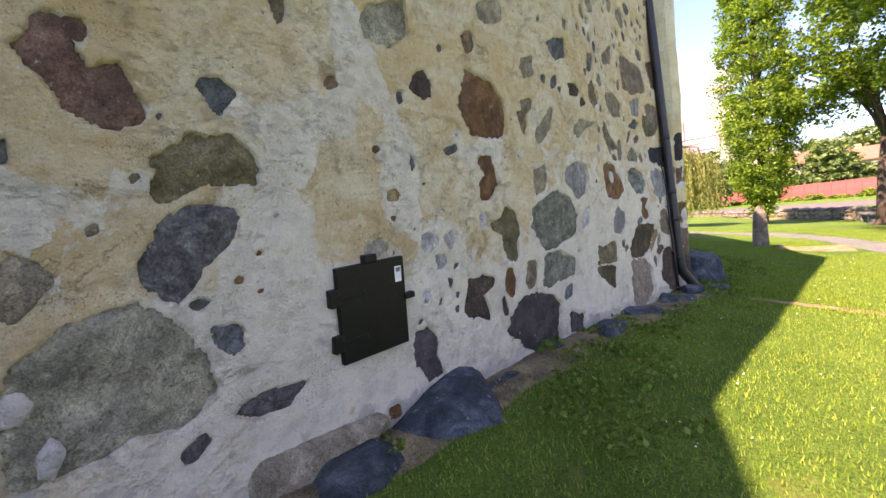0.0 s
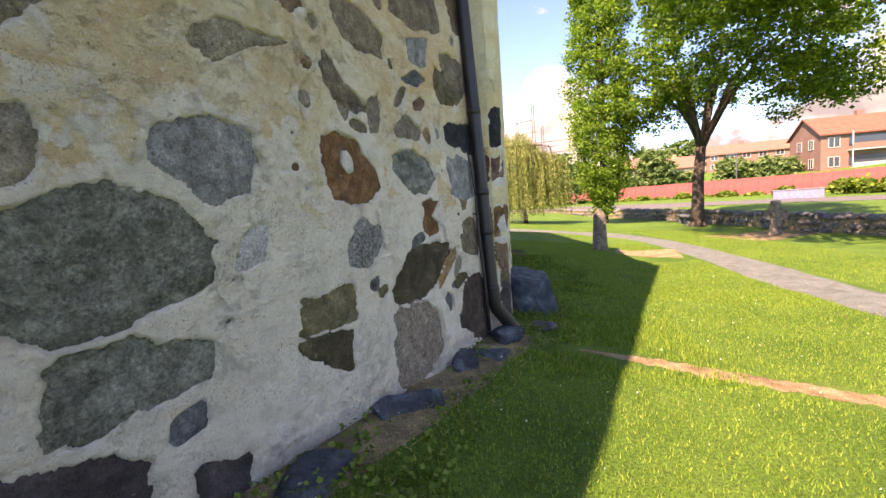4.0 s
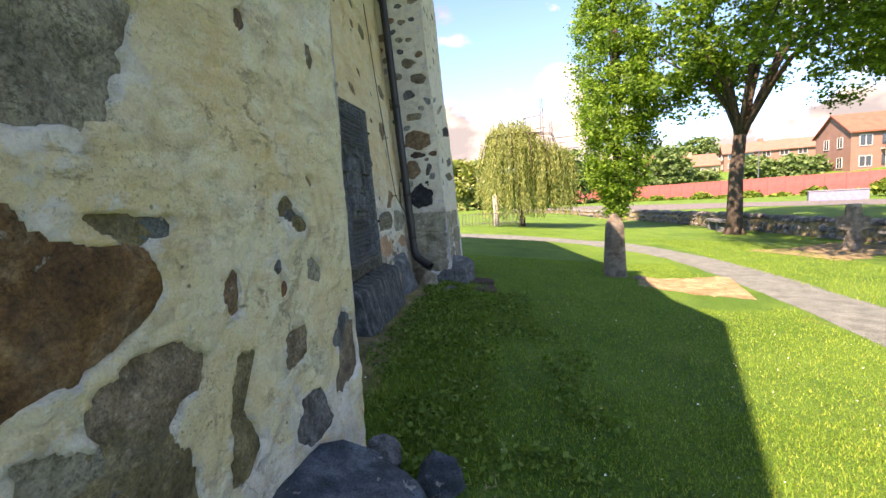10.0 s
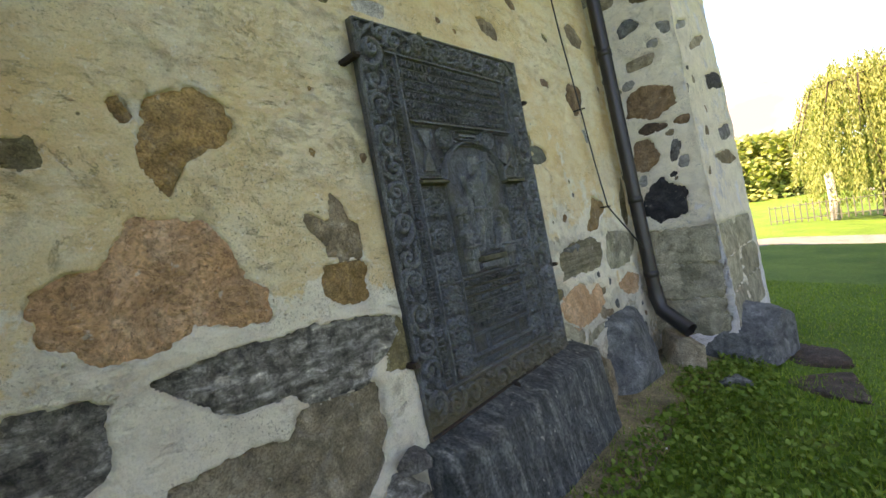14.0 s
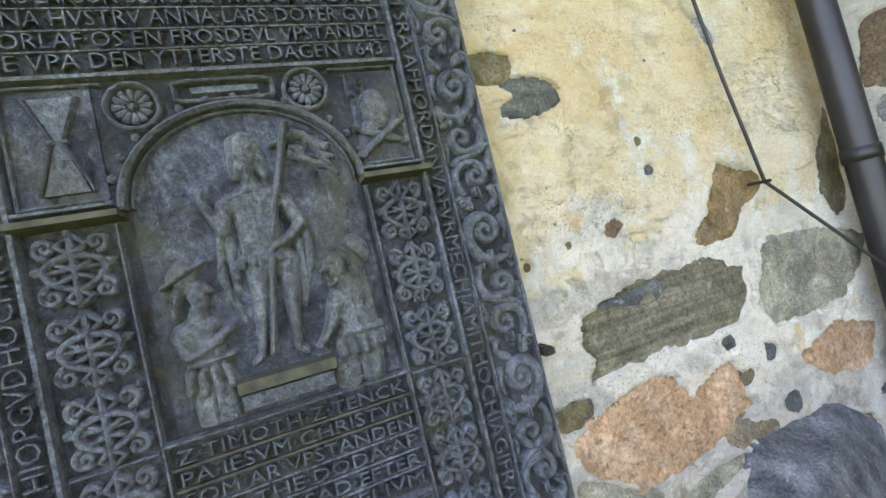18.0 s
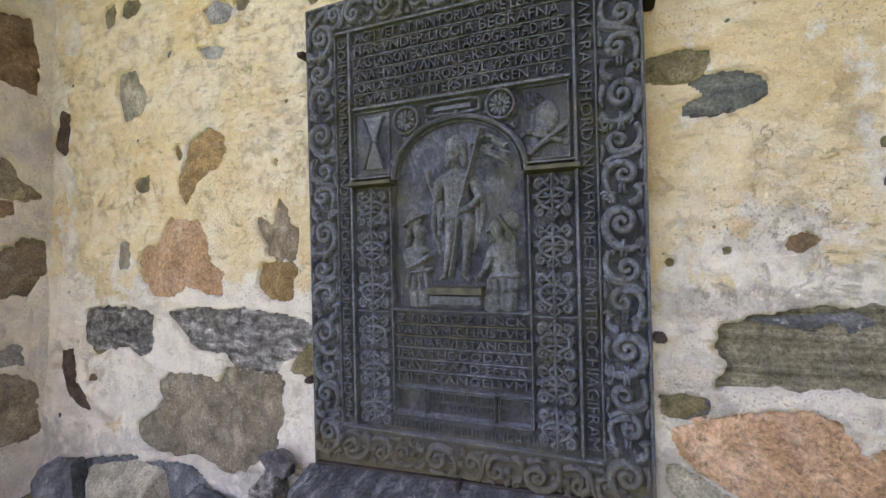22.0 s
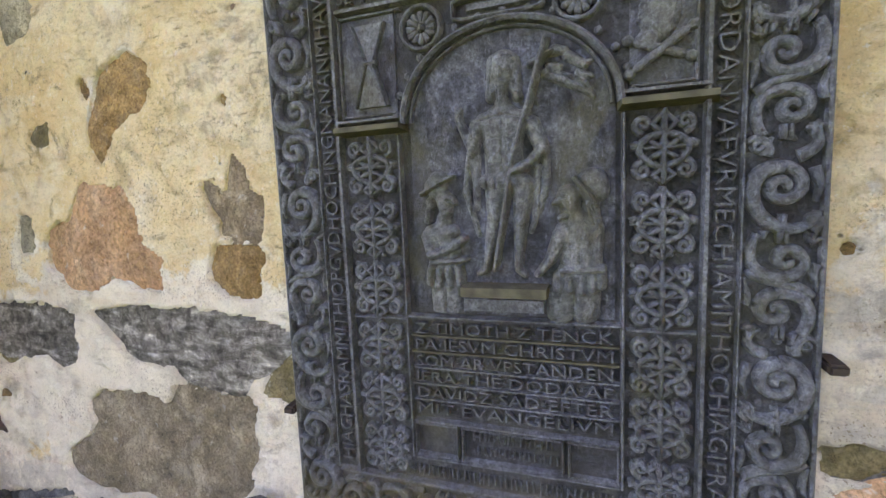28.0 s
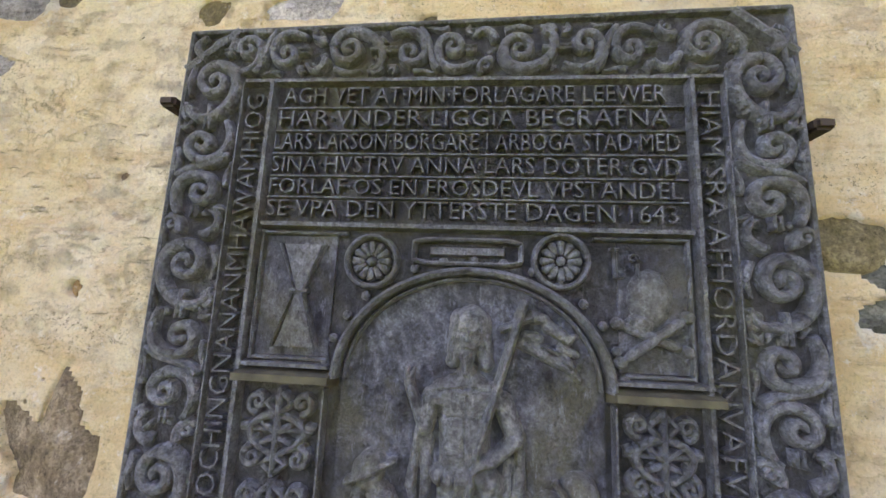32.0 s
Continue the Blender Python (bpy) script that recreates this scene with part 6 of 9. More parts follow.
def plate(name, lo, hi, mat, bevel=0.004, label=""):
    bm = bmesh.new()
    box(bm, lo, hi)
    bmesh.ops.bevel(bm, geom=bm.edges[:], offset=bevel, segments=1, affect="EDGES")
    return part(name, bm, mat, hatch, label)


plate("door", (-0.015, -0.215, -0.245), (0.018, 0.215, 0.245), HATCH)
for zz in (0.10, -0.13):
    plate("hinge", (-0.02, -0.262, zz - 0.045), (0.022, -0.205, zz + 0.045), HATCH, 0.006)
    plate("hinge_strap", (0.016, -0.215, zz - 0.012), (0.024, -0.06, zz + 0.012), HATCH, 0.002)
plate("latch", (-0.01, 0.20, 0.0), (0.03, 0.275, 0.035), HATCH, 0.006)
plate("top_lug", (-0.02, -0.05, 0.24), (0.03, 0.03, 0.285), HATCH, 0.006)
plate("label_plate", (0.017, 0.145, 0.11), (0.0205, 0.19, 0.195), plain("white_label", (0.62, 0.62, 0.58), 0.5), 0.001, "small white paper label")
plate("label_mark", (0.0195, 0.152, 0.165), (0.0212, 0.183, 0.188), plain("grey_print", (0.12, 0.12, 0.12), 0.6), 0.0005)


# ---- the cast iron memorial slab ----
def cast_iron(name, lo, mid, hi, spread=0.18):
    m = Mat(name, 0.5, 0.0, 0.55, space="World")
    base = m.ramp(m.noise(9, 10, 0.74, w=0.4), [(0.5 - spread, lo), (0.5, mid), (0.5 + spread, hi)])
    grain = m.ramp(m.noise(75, 5, 0.75), [(0.4, 0.4), (0.6, 1.6)])
    c = m.mix(0.8, base, grain, "MULTIPLY")
    moss = m.ramp(m.noise(3.3, 6, 0.65, w=0.8), [(0.52, 0.0), (0.66, 1.0)])
    c = m.mix(m.math("MULTIPLY", moss, 0.6), c, (0.066, 0.068, 0.035))
    sand = m.ramp(m.noise(210, 4, 0.7), [(0.36, 0.25), (0.5, 1.0), (0.64, 1.9)])
    c = m.mix(0.32, c, sand, "MULTIPLY")
    worn = m.ramp(m.noise(70, 7, 0.78, stretch=(1, 1, 0.3)), [(0.585, 0.0), (0.65, 1.0)])
    c = m.mix(m.math("MULTIPLY", worn, 0.5), c, tuple(min(1.0, 1.9 * v) for v in hi))
    rust_pits = m.ramp(m.noise(46, 8, 0.8), [(0.58, 0.0), (0.63, 1.0)])
    c = m.mix(m.math("MULTIPLY", rust_pits, 0.75), c, tuple(0.5 * v for v in lo))
    sep = m.t.nodes.new("ShaderNodeSeparateXYZ")
    m.link(m.co, sep.inputs[0])
    damp = m.math("ADD", m.math("MULTIPLY", sep.outputs["Z"], -2.6), m.math("ADD", m.noise(9, 7, 0.7), 1.92))
    damp = m.ramp(damp, [(0.45, 0.0), (0.75, 1.0)])
    c = m.mix(m.math("MULTIPLY", damp, 0.75), c, (0.085, 0.070, 0.032))
    m.colour(c)
    m.rough(m.ramp(m.noise(14, 6), [(0.35, 0.30), (0.65, 0.55)]))
    return m.bump(m.math("SUBTRACT", m.math("ADD", m.noise(55, 6, 0.75), m.math("MULTIPLY", m.noise(210, 3), 0.7)), m.math("MULTIPLY", rust_pits, 0.25)), 0.014, 0.85).m


# raised iron toned lighter, recessed ground darker: relief shading put into the colours
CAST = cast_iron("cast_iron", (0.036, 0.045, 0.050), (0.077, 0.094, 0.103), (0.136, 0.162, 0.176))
FIGURE_IRON = cast_iron("figure_cast_iron", (0.047, 0.056, 0.058), (0.095, 0.112, 0.113), (0.158, 0.180, 0.178))
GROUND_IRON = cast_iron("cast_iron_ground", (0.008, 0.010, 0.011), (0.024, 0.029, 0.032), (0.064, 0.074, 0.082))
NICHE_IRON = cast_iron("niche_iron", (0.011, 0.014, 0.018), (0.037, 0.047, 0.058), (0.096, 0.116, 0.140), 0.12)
MOSSY = plain("mossy_iron", (0.055, 0.054, 0.034), 0.8, 0.0, 0.5, 25)
slab = tagged(new("memorial_slab"), "dark cast iron memorial slab with relief figures and lettering", "memorial")
SLAB_BASE = Vector((0.0, 10.34, 0.57))
slab.location = SLAB_BASE


def on_slab(s, h, d):
    """A place on the slab: s along it from its middle, h the height, d out from its face."""
    return Vector((0.003 - 0.039 * h + d, 10.34 + s, h)) - SLAB_BASE


def relief(name, bm, mat=None, label="", smooth=False, parent=None):
    """Takes a bmesh drawn in (s, h, d) and lays it on the slab."""
    for vt in bm.verts:
        vt.co = on_slab(vt.co.x, vt.co.y, vt.co.z * 1.7 if vt.co.z > 0 else vt.co.z)
    bmesh.ops.recalc_face_normals(bm, faces=bm.faces)
    return part(name, bm, mat or CAST, parent or slab, label, smooth)


full = [1.0]        # how much fuller than drawn the ribs are


def ridge(bm, pts, width, height, taper=0.0, d0=-0.002):
    """A raised rib with sloping sides along points (s, h)."""
    n = len(pts)
    width *= full[0]
    prev = None
    for i, (s, h) in enumerate(pts):
        a, b = pts[max(i - 1, 0)], pts[min(i + 1, n - 1)]
        ds, dh = b[0] - a[0], b[1] - a[1]
        l = math.hypot(ds, dh) or 1
        ns, nh = -dh / l, ds / l
        f = 1 - taper * i / max(1, n - 1)
        w, e = width * f / 2, height * (0.5 + 0.5 * f)
        ring = [bm.verts.new((s + ns * o * w, h + nh * o * w, dd)) for o, dd in ((1, d0), (0.62, e * 0.8), (0, e), (-0.62, e * 0.8), (-1, d0))]
        if prev:
            for k in range(4):
                bm.faces.new((prev[k], prev[k + 1], ring[k + 1], ring[k]))
        else:
            bm.faces.new(ring)
        prev = ring
    bm.faces.new(prev[::-1])


def bar(name, s0, h0, s1, h1, d, mat=None, chamfer=0.004):
    """A flat raised bar or panel with chamfered edges."""
    bm = bmesh.new()
    lo = [bm.verts.new((s, h, -0.003)) for s, h in ((s0, h0), (s1, h0), (s1, h1), (s0, h1))]
    c = min(chamfer, abs(s1 - s0) / 3, abs(h1 - h0) / 3)
    hi = [bm.verts.new((s, h, d)) for s, h in ((s0 + c, h0 + c), (s1 - c, h0 + c), (s1 - c, h1 - c), (s0 + c, h1 - c))]
    for i in range(4):
        j = (i + 1) % 4
        bm.faces.new((lo[i], lo[j], hi[j], hi[i]))
    bm.faces.new(hi)
    return relief(name, bm, mat)


def spiral(c, r, turns, start, way=1, n=34, inner=0.12):
    """Points of a scroll that winds into c."""
    out = []
    for i in range(n + 1):
        f = i / n
        a = start + way * 2 * math.pi * turns * f
        q = r * (1 - (1 - inner) * f ** 0.85)
        out.append((c[0] + q * math.cos(a), c[1] + q * math.sin(a)))
    return out


def bezier(p, q, r, t, n=14):
    out = []
    for i in range(n + 1):
        f = i / n
        g = 1 - f
        out.append(tuple(g * g * g * p[k] + 3 * g * g * f * q[k] + 3 * g * f * f * r[k] + f * f * f * t[k] for k in (0, 1)))
    return out


# the plate itself, slightly skewed, with a rolled rim
bm = bmesh.new()
edge = [(-0.603, 0.559), (0.604, 0.612), (0.598, 2.366), (-0.606, 2.337)]
front = [bm.verts.new((s, h, 0.0)) for s, h in edge]
back = [bm.verts.new((s, h, -0.035)) for s, h in edge]
bm.faces.new(front)
bm.faces.new(back[::-1])
for i in range(4):
    j = (i + 1) % 4
    bm.faces.new((front[i], back[i], back[j], front[j]))
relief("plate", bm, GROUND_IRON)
for i in range(4):
    a, b = edge[i], edge[(i + 1) % 4]
    bm = bmesh.new()
    k = 0.994
    mid = (0.0, 1.46)
    pts = [tuple(mid[n] + (a[n] + (b[n] - a[n]) * f / 12 - mid[n]) * k for n in (0, 1)) for f in range(13)]
    ridge(bm, pts, 0.013, 0.009)
    relief("rim", bm, IRON if i == 0 else None)


def scroll_motif(flip, seed):
    """One bay of the border's vine: a wound scroll, its stalk, leaves and tendrils, in a field 0.13 wide and 0.2 high."""
    rnd = random.Random(seed)
    bm = bmesh.new()
    f = flip
    ridge(bm, spiral((0.004 * f, -0.004), 0.039, 1.35, math.radians(90), f, 40), 0.019, 0.014, 0.2)
    ridge(bm, bezier((0.004 * f, 0.033), (0.056 * f, 0.036), (0.064 * f, -0.03), (0.03 * f, -0.064)), 0.024, 0.014, 0.1)
    ridge(bm, bezier((0.03 * f, -0.064), (0.0, -0.095), (-0.05 * f, -0.09), (-0.054 * f, -0.05)), 0.022, 0.013, 0.5)
    ridge(bm, bezier((-0.02 * f, 0.050), (-0.055 * f, 0.06), (-0.06 * f, 0.088), (-0.03 * f, 0.102)), 0.020, 0.013, 0.6)
    ridge(bm, bezier((0.03 * f, 0.054), (0.02 * f, 0.08), (0.05 * f, 0.10), (0.060 * f, 0.08)), 0.019, 0.012, 0.6)
    ridge(bm, [(-0.047 * f, 0.03), (-0.057 * f, -0.005), (-0.050 * f, -0.034)], 0.016, 0.010, 0.5)
    ridge(bm, [(0.0, -0.055), (0.004 * f, -0.1)], 0.011, 0.012)
    ridge(bm, spiral((-0.045 * f, -0.068), 0.017, 1.1, math.radians(-90), -f, 16), 0.011, 0.010, 0.3)
    ridge(bm, spiral((0.046 * f, 0.074), 0.015, 1.1, math.radians(90), f, 16), 0.010, 0.010, 0.3)
    for _ in range(5):
        s, h = rnd.uniform(-0.055, 0.055), rnd.choice((-1, 1)) * rnd.uniform(0.06, 0.097)
        ridge(bm, [(s, h), (s + rnd.uniform(-0.018, 0.018), h + rnd.uniform(-0.018, 0.018))], 0.014, 0.010, 0.6)
    return bm


def rod_motif(flip, seed):
    """The other bay: two scrolls with paired rods, a running stem and split leaves."""
    rnd = random.Random(seed)
    bm = bmesh.new()
    f = flip
    ridge(bm, spiral((0.008 * f, 0.048), 0.034, 1.25, math.radians(-90), f, 34), 0.018, 0.014, 0.2)
    ridge(bm, bezier((0.008 * f, 0.014), (-0.05 * f, 0.008), (-0.064 * f, 0.06), (-0.040 * f, 0.098)), 0.020, 0.014, 0.35)
    ridge(bm, spiral((-0.006 * f, -0.050), 0.033, 1.25, math.radians(90), f, 34), 0.018, 0.014, 0.2)
    ridge(bm, bezier((-0.006 * f, -0.017), (0.05 * f, -0.010), (0.062 * f, -0.06), (0.036 * f, -0.098)), 0.020, 0.014, 0.35)
    ridge(bm, bezier((-0.054 * f, 0.028), (-0.03 * f, -0.004), (0.02 * f, 0.012), (0.050 * f, -0.02)), 0.015, 0.012)
    for o in (-0.005, 0.005):
        ridge(bm, [(o, 0.080), (o, 0.106)], 0.008, 0.012)
        ridge(bm, [(o, -0.080), (o, -0.106)], 0.008, 0.012)
    for e in (-1, 1):
        for k in range(3):
            a = math.radians(200 + 45 * k) if e > 0 else math.radians(20 + 45 * k)
            c = (e * f * 0.044, e * 0.082)
            ridge(bm, [c, (c[0] - 0.022 * f * math.cos(a), c[1] - 0.022 * math.sin(a))], 0.013, 0.011, 0.7)
        ridge(bm, bezier((e * f * 0.056, e * 0.040), (e * f * 0.046, e * 0.016), (e * f * 0.060, e * 0.004), (e * f * 0.058, -e * 0.012)), 0.013, 0.010, 0.6)
    return bm


def lay(bm, s, h, turn=0, size=1.0):
    bmesh.ops.transform(bm, matrix=Matrix.Translation((s, h, 0)) @ pose(0, 0, 0, 0, 0, turn) @ Matrix.Diagonal((size, size, 1, 1)), verts=bm.verts)
    return bm


full[0] = 1.38
for side, s0 in ((1, -0.538), (-1, 0.533)):
    for k in range(9):
        relief("scroll", lay((rod_motif if k % 2 else scroll_motif)(side if k % 4 < 2 else -side, k), s0, 0.70 + 0.19 * k), smooth=True)
for k in range(6):
    relief("scroll", lay((scroll_motif if k % 2 else rod_motif)(1 if k % 4 < 2 else -1, 20 + k), -0.43 + 0.172 * k, 2.283, 90, 0.86), smooth=True)
    relief("scroll", lay((rod_motif if k % 2 else scroll_motif)(-1 if k % 4 < 2 else 1, 30 + k), -0.43 + 0.172 * k, 0.655, 90, 0.86), smooth=True)
for (s, h), a in (((-0.55, 2.29), 40), ((0.545, 2.31), -40)):
    bm = bmesh.new()
    ridge(bm, [(-0.07, 0), (0.07, 0)], 0.02, 0.012, 0.2)
    ridge(bm, bezier((0.0, 0.0), (0.05, 0.03), (0.05, -0.05), (0.09, -0.03)), 0.016, 0.011, 0.4)
    relief("corner_leaf", lay(bm, s, h, a))
full[0] = 1.0

# frames between the fields
for args in (("rule", -0.475, 0.735, -0.467, 2.215, 0.009), ("rule", -0.414, 0.735, -0.398, 2.215, 0.013), ("rule", 0.397, 0.735, 0.412, 2.215, 0.013), ("rule", 0.462, 0.735, 0.470, 2.215, 0.009),
             ("rule", -0.47, 2.207, 0.465, 2.222, 0.011), ("rule", -0.398, 1.908, 0.397, 1.924, 0.013), ("rule", -0.47, 0.722, 0.465, 0.736, 0.010),
             ("rule", -0.248, 1.168, 0.258, 1.180, 0.012), ("rule", -0.248, 0.80, -0.238, 1.62, 0.012), ("rule", 0.250, 0.80, 0.260, 1.62, 0.012),
             ("rule", -0.240, 0.897, 0.252, 0.907, 0.010), ("rule", -0.240, 0.797, 0.252, 0.807, 0.010), ("rule", -0.398, 1.160, -0.248, 1.170, 0.008), ("rule", 0.260, 1.160, 0.397, 1.170, 0.008)):
    bar(*args)
for h in (2.158, 2.109, 2.061, 2.015, 1.972):
    bar("line_rule", -0.396, h - 0.0025, 0.395, h + 0.0025, 0.006, None, 0.001)
for k in range(1, 6):
    bar("line_rule", -0.238, 1.166 - 0.0415 * k - 0.003, 0.250, 1.166 - 0.0415 * k + 0.003, 0.008, MOSSY if k < 3 else None, 0.001)
for s0, s1 in ((-0.412, -0.222), (0.242, 0.425)):
    bar("capital", s0, 1.622, s1, 1.650, 0.026, MOSSY, 0.008)
    bar("capital", s0 + 0.01, 1.650, s1 - 0.012, 1.664, 0.016)


def inscription(words, s, h, size, width=None, turn=0.0, depth=0.0045):
    """Raised letters in the built-in font, set to a given width, as one mesh."""
    cu = bpy.data.curves.new("inscription", "FONT")
    cu.body, cu.size, cu.extrude, cu.resolution_u, cu.offset = words, 1.0, 0.08, 2, -0.012
    cu.align_x, cu.align_y = "CENTER", "CENTER"
    tmp = bpy.data.objects.new("inscription", cu)
    scene.collection.objects.link(tmp)
    bpy.context.view_layer.update()
    me = bpy.data.meshes.new_from_object(tmp.evaluated_get(bpy.context.evaluated_depsgraph_get()))
    bpy.data.objects.remove(tmp)
    bm = bmesh.new()
    bm.from_mesh(me)
    bpy.data.meshes.remove(me)
    ss = [v.co.x for v in bm.verts]
    hh = [v.co.y for v in bm.verts]
    high = max(hh) - min(hh)
    fy = size / high
    fx = width / (max(ss) - min(ss)) if width else fy
    cx, cy = (max(ss) + min(ss)) / 2, (max(hh) + min(hh)) / 2
    a = radians(turn)
    for v in bm.verts:
        x, y, z = (v.co.x - cx) * fx, (v.co.y - cy) * fy, v.co.z
        v.co = (s + x * math.cos(a) - y * math.sin(a), h + x * math.sin(a) + y * math.cos(a), depth + (depth if z > 0 else -depth))
    return relief("inscription", bm)


inscription("AGH VET AT·MIN·FORLAGARE LEEWER", -0.01, 2.183, 0.034, 0.74)
inscription("HAR·VNDER·LIGGIA BEGRAFNA", -0.01, 2.134, 0.034, 0.75)
inscription("LARS·LARSON·BORGARE I ARBOGA STAD·MED", -0.005, 2.085, 0.034, 0.77)
inscription("SINA·HVSTRV ANNA·LARS DOTER·GVD", -0.005, 2.038, 0.032, 0.77)
inscription("FORLAF·OS EN FROSDEVL VPSTANDEL", -0.005, 1.993, 0.031, 0.77)
inscription("SE VPA DEN YTTERSTE DAGEN·1643", -0.01, 1.949, 0.032, 0.76)
for k, words in enumerate(("Z·TIMOTH·Z·TENCK", "PA·IESVM·CHRISTVM", "SOM·AR·VPSTANDEN", "IFRA·THE·DODA·AF", "DAVIDZ·SAD·EFTER", "MIT·EVANGELIVM")):
    inscription(words, 0.006, 1.145 - 0.0415 * k, 0.027, 0.46)
inscription("HIAGHASRAMMITHIOPGVDHOCHINGNANANMHAWAMHIOG", -0.441, 1.475, 0.036, 1.42, 90)
inscription("HIAM·SRA·AFHORDANVAFVRMECHIAMITHOCHIAGIFRAM", 0.437, 1.475, 0.034, 1.42, -90)
# lettering too worn to read, as plain strokes
rnd = random.Random(17)
bm = bmesh.new()
for row, (s0, s1, h, hi) in enumerate(((-0.37, 0.38, 0.762, 0.026), (-0.085, 0.115, 0.872, 0.020), (-0.075, 0.11, 0.838, 0.020))):
    s = s0
    while s < s1:
        w = rnd.uniform(0.008, 0.018)
        for o in (0.0, w):
            ridge(bm, [(s + o, h - hi / 2), (s + o + rnd.uniform(-0.003, 0.003), h + hi / 2)], 0.005, 0.005)
        if rnd.random() < 0.6:
            ridge(bm, [(s, h + rnd.uniform(-0.4, 0.4) * hi), (s + w, h + rnd.uniform(-0.4, 0.4) * hi)], 0.004, 0.005)
        s += w + 0.013
relief("worn_inscription", bm)
for s0, s1 in ((-0.236, -0.125), (-0.112, 0.128), (0.142, 0.248)):
    for a, b in (((s0, 0.81), (s1, 0.81)), ((s1, 0.81), (s1, 0.893)), ((s1, 0.893), (s0, 0.893)), ((s0, 0.893), (s0, 0.81))):
        bm = bmesh.new()
        ridge(bm, [a, b], 0.007, 0.010)
        relief("panel_frame", bm)


def blob(bm, c, r, turn=0.0, detail=2):
    made = bmesh.ops.create_icosphere(bm, subdivisions=detail, radius=1.0)["verts"]
    bmesh.ops.transform(bm, matrix=Matrix.Translation(c) @ pose(0, 0, 0, 0, 0, turn) @ Matrix.Diagonal((*r, 1)), verts=made)


def limb(bm, a, b, ra, rb, flat=0.7, n=7):
    """A tapering limb from a to b, half sunk in the ground of the relief."""
    a, b = Vector(a), Vector(b)
    d = (b - a).normalized()
    side = Vector((-d.y, d.x, 0)).normalized()
    prev = None
    for i in range(n + 1):
        f = i / n
        end = min(1.0, 2.2 * math.sqrt(max(0.0, min(f, 1 - f))) + 0.12)
        r = (ra + (rb - ra) * f) * end
        p = a.lerp(b, f)
        ring = [bm.verts.new(p + side * (r * math.cos(t)) + Vector((0, 0, flat * r * math.sin(t)))) for t in (2 * math.pi * k / 10 for k in range(10))]
        if prev:
            for k in range(10):
                j = (k + 1) % 10
                bm.faces.new((prev[k], prev[j], ring[j], ring[k]))
        else:
            bm.faces.new(ring[::-1])
        prev = ring
    bm.faces.new(prev)


# the smooth ground of the niche and of the two corner fields
bm = bmesh.new()
ring = [(0.012 + 0.228 * math.cos(math.pi * k / 24), 1.640 + 0.186 * math.sin(math.pi * k / 24)) for k in range(25)]
bm.faces.new([bm.verts.new((a, b, 0.003)) for a, b in [(-0.216, 1.185), (0.240, 1.185)] + ring])
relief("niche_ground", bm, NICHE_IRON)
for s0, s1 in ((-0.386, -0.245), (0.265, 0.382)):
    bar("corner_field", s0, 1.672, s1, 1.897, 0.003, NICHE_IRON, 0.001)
# the arched niche: moulded arch, ground, ledge
arch = [(0.012 + 0.238 * math.cos(math.pi - math.pi * i / 40), 1.640 + 0.196 * math.sin(math.pi * i / 40)) for i in range(41)]
for w, k, d in ((0.020, 1.0, 0.022), (0.009, 0.93, 0.012)):
    bm = bmesh.new()
    ridge(bm, [(0.012 + (s - 0.012) * k, 1.640 + (h - 1.640) * k) for s, h in arch], w, d)
    relief("arch_moulding", bm)
bm = bmesh.new()
for k in range(15):
    a = math.pi * (0.5 + k) / 15
    blob(bm, (0.012 + 0.262 * math.cos(a), 1.640 + 0.218 * math.sin(a), 0.004), (0.010, 0.010, 0.006), 0, 1)
relief("arch_beads", bm, smooth=True)
bar("ledge", -0.096, 1.232, 0.104, 1.262, 0.030, MOSSY)
bar("pedestal", -0.094, 1.196, 0.096, 1.232, 0.020)

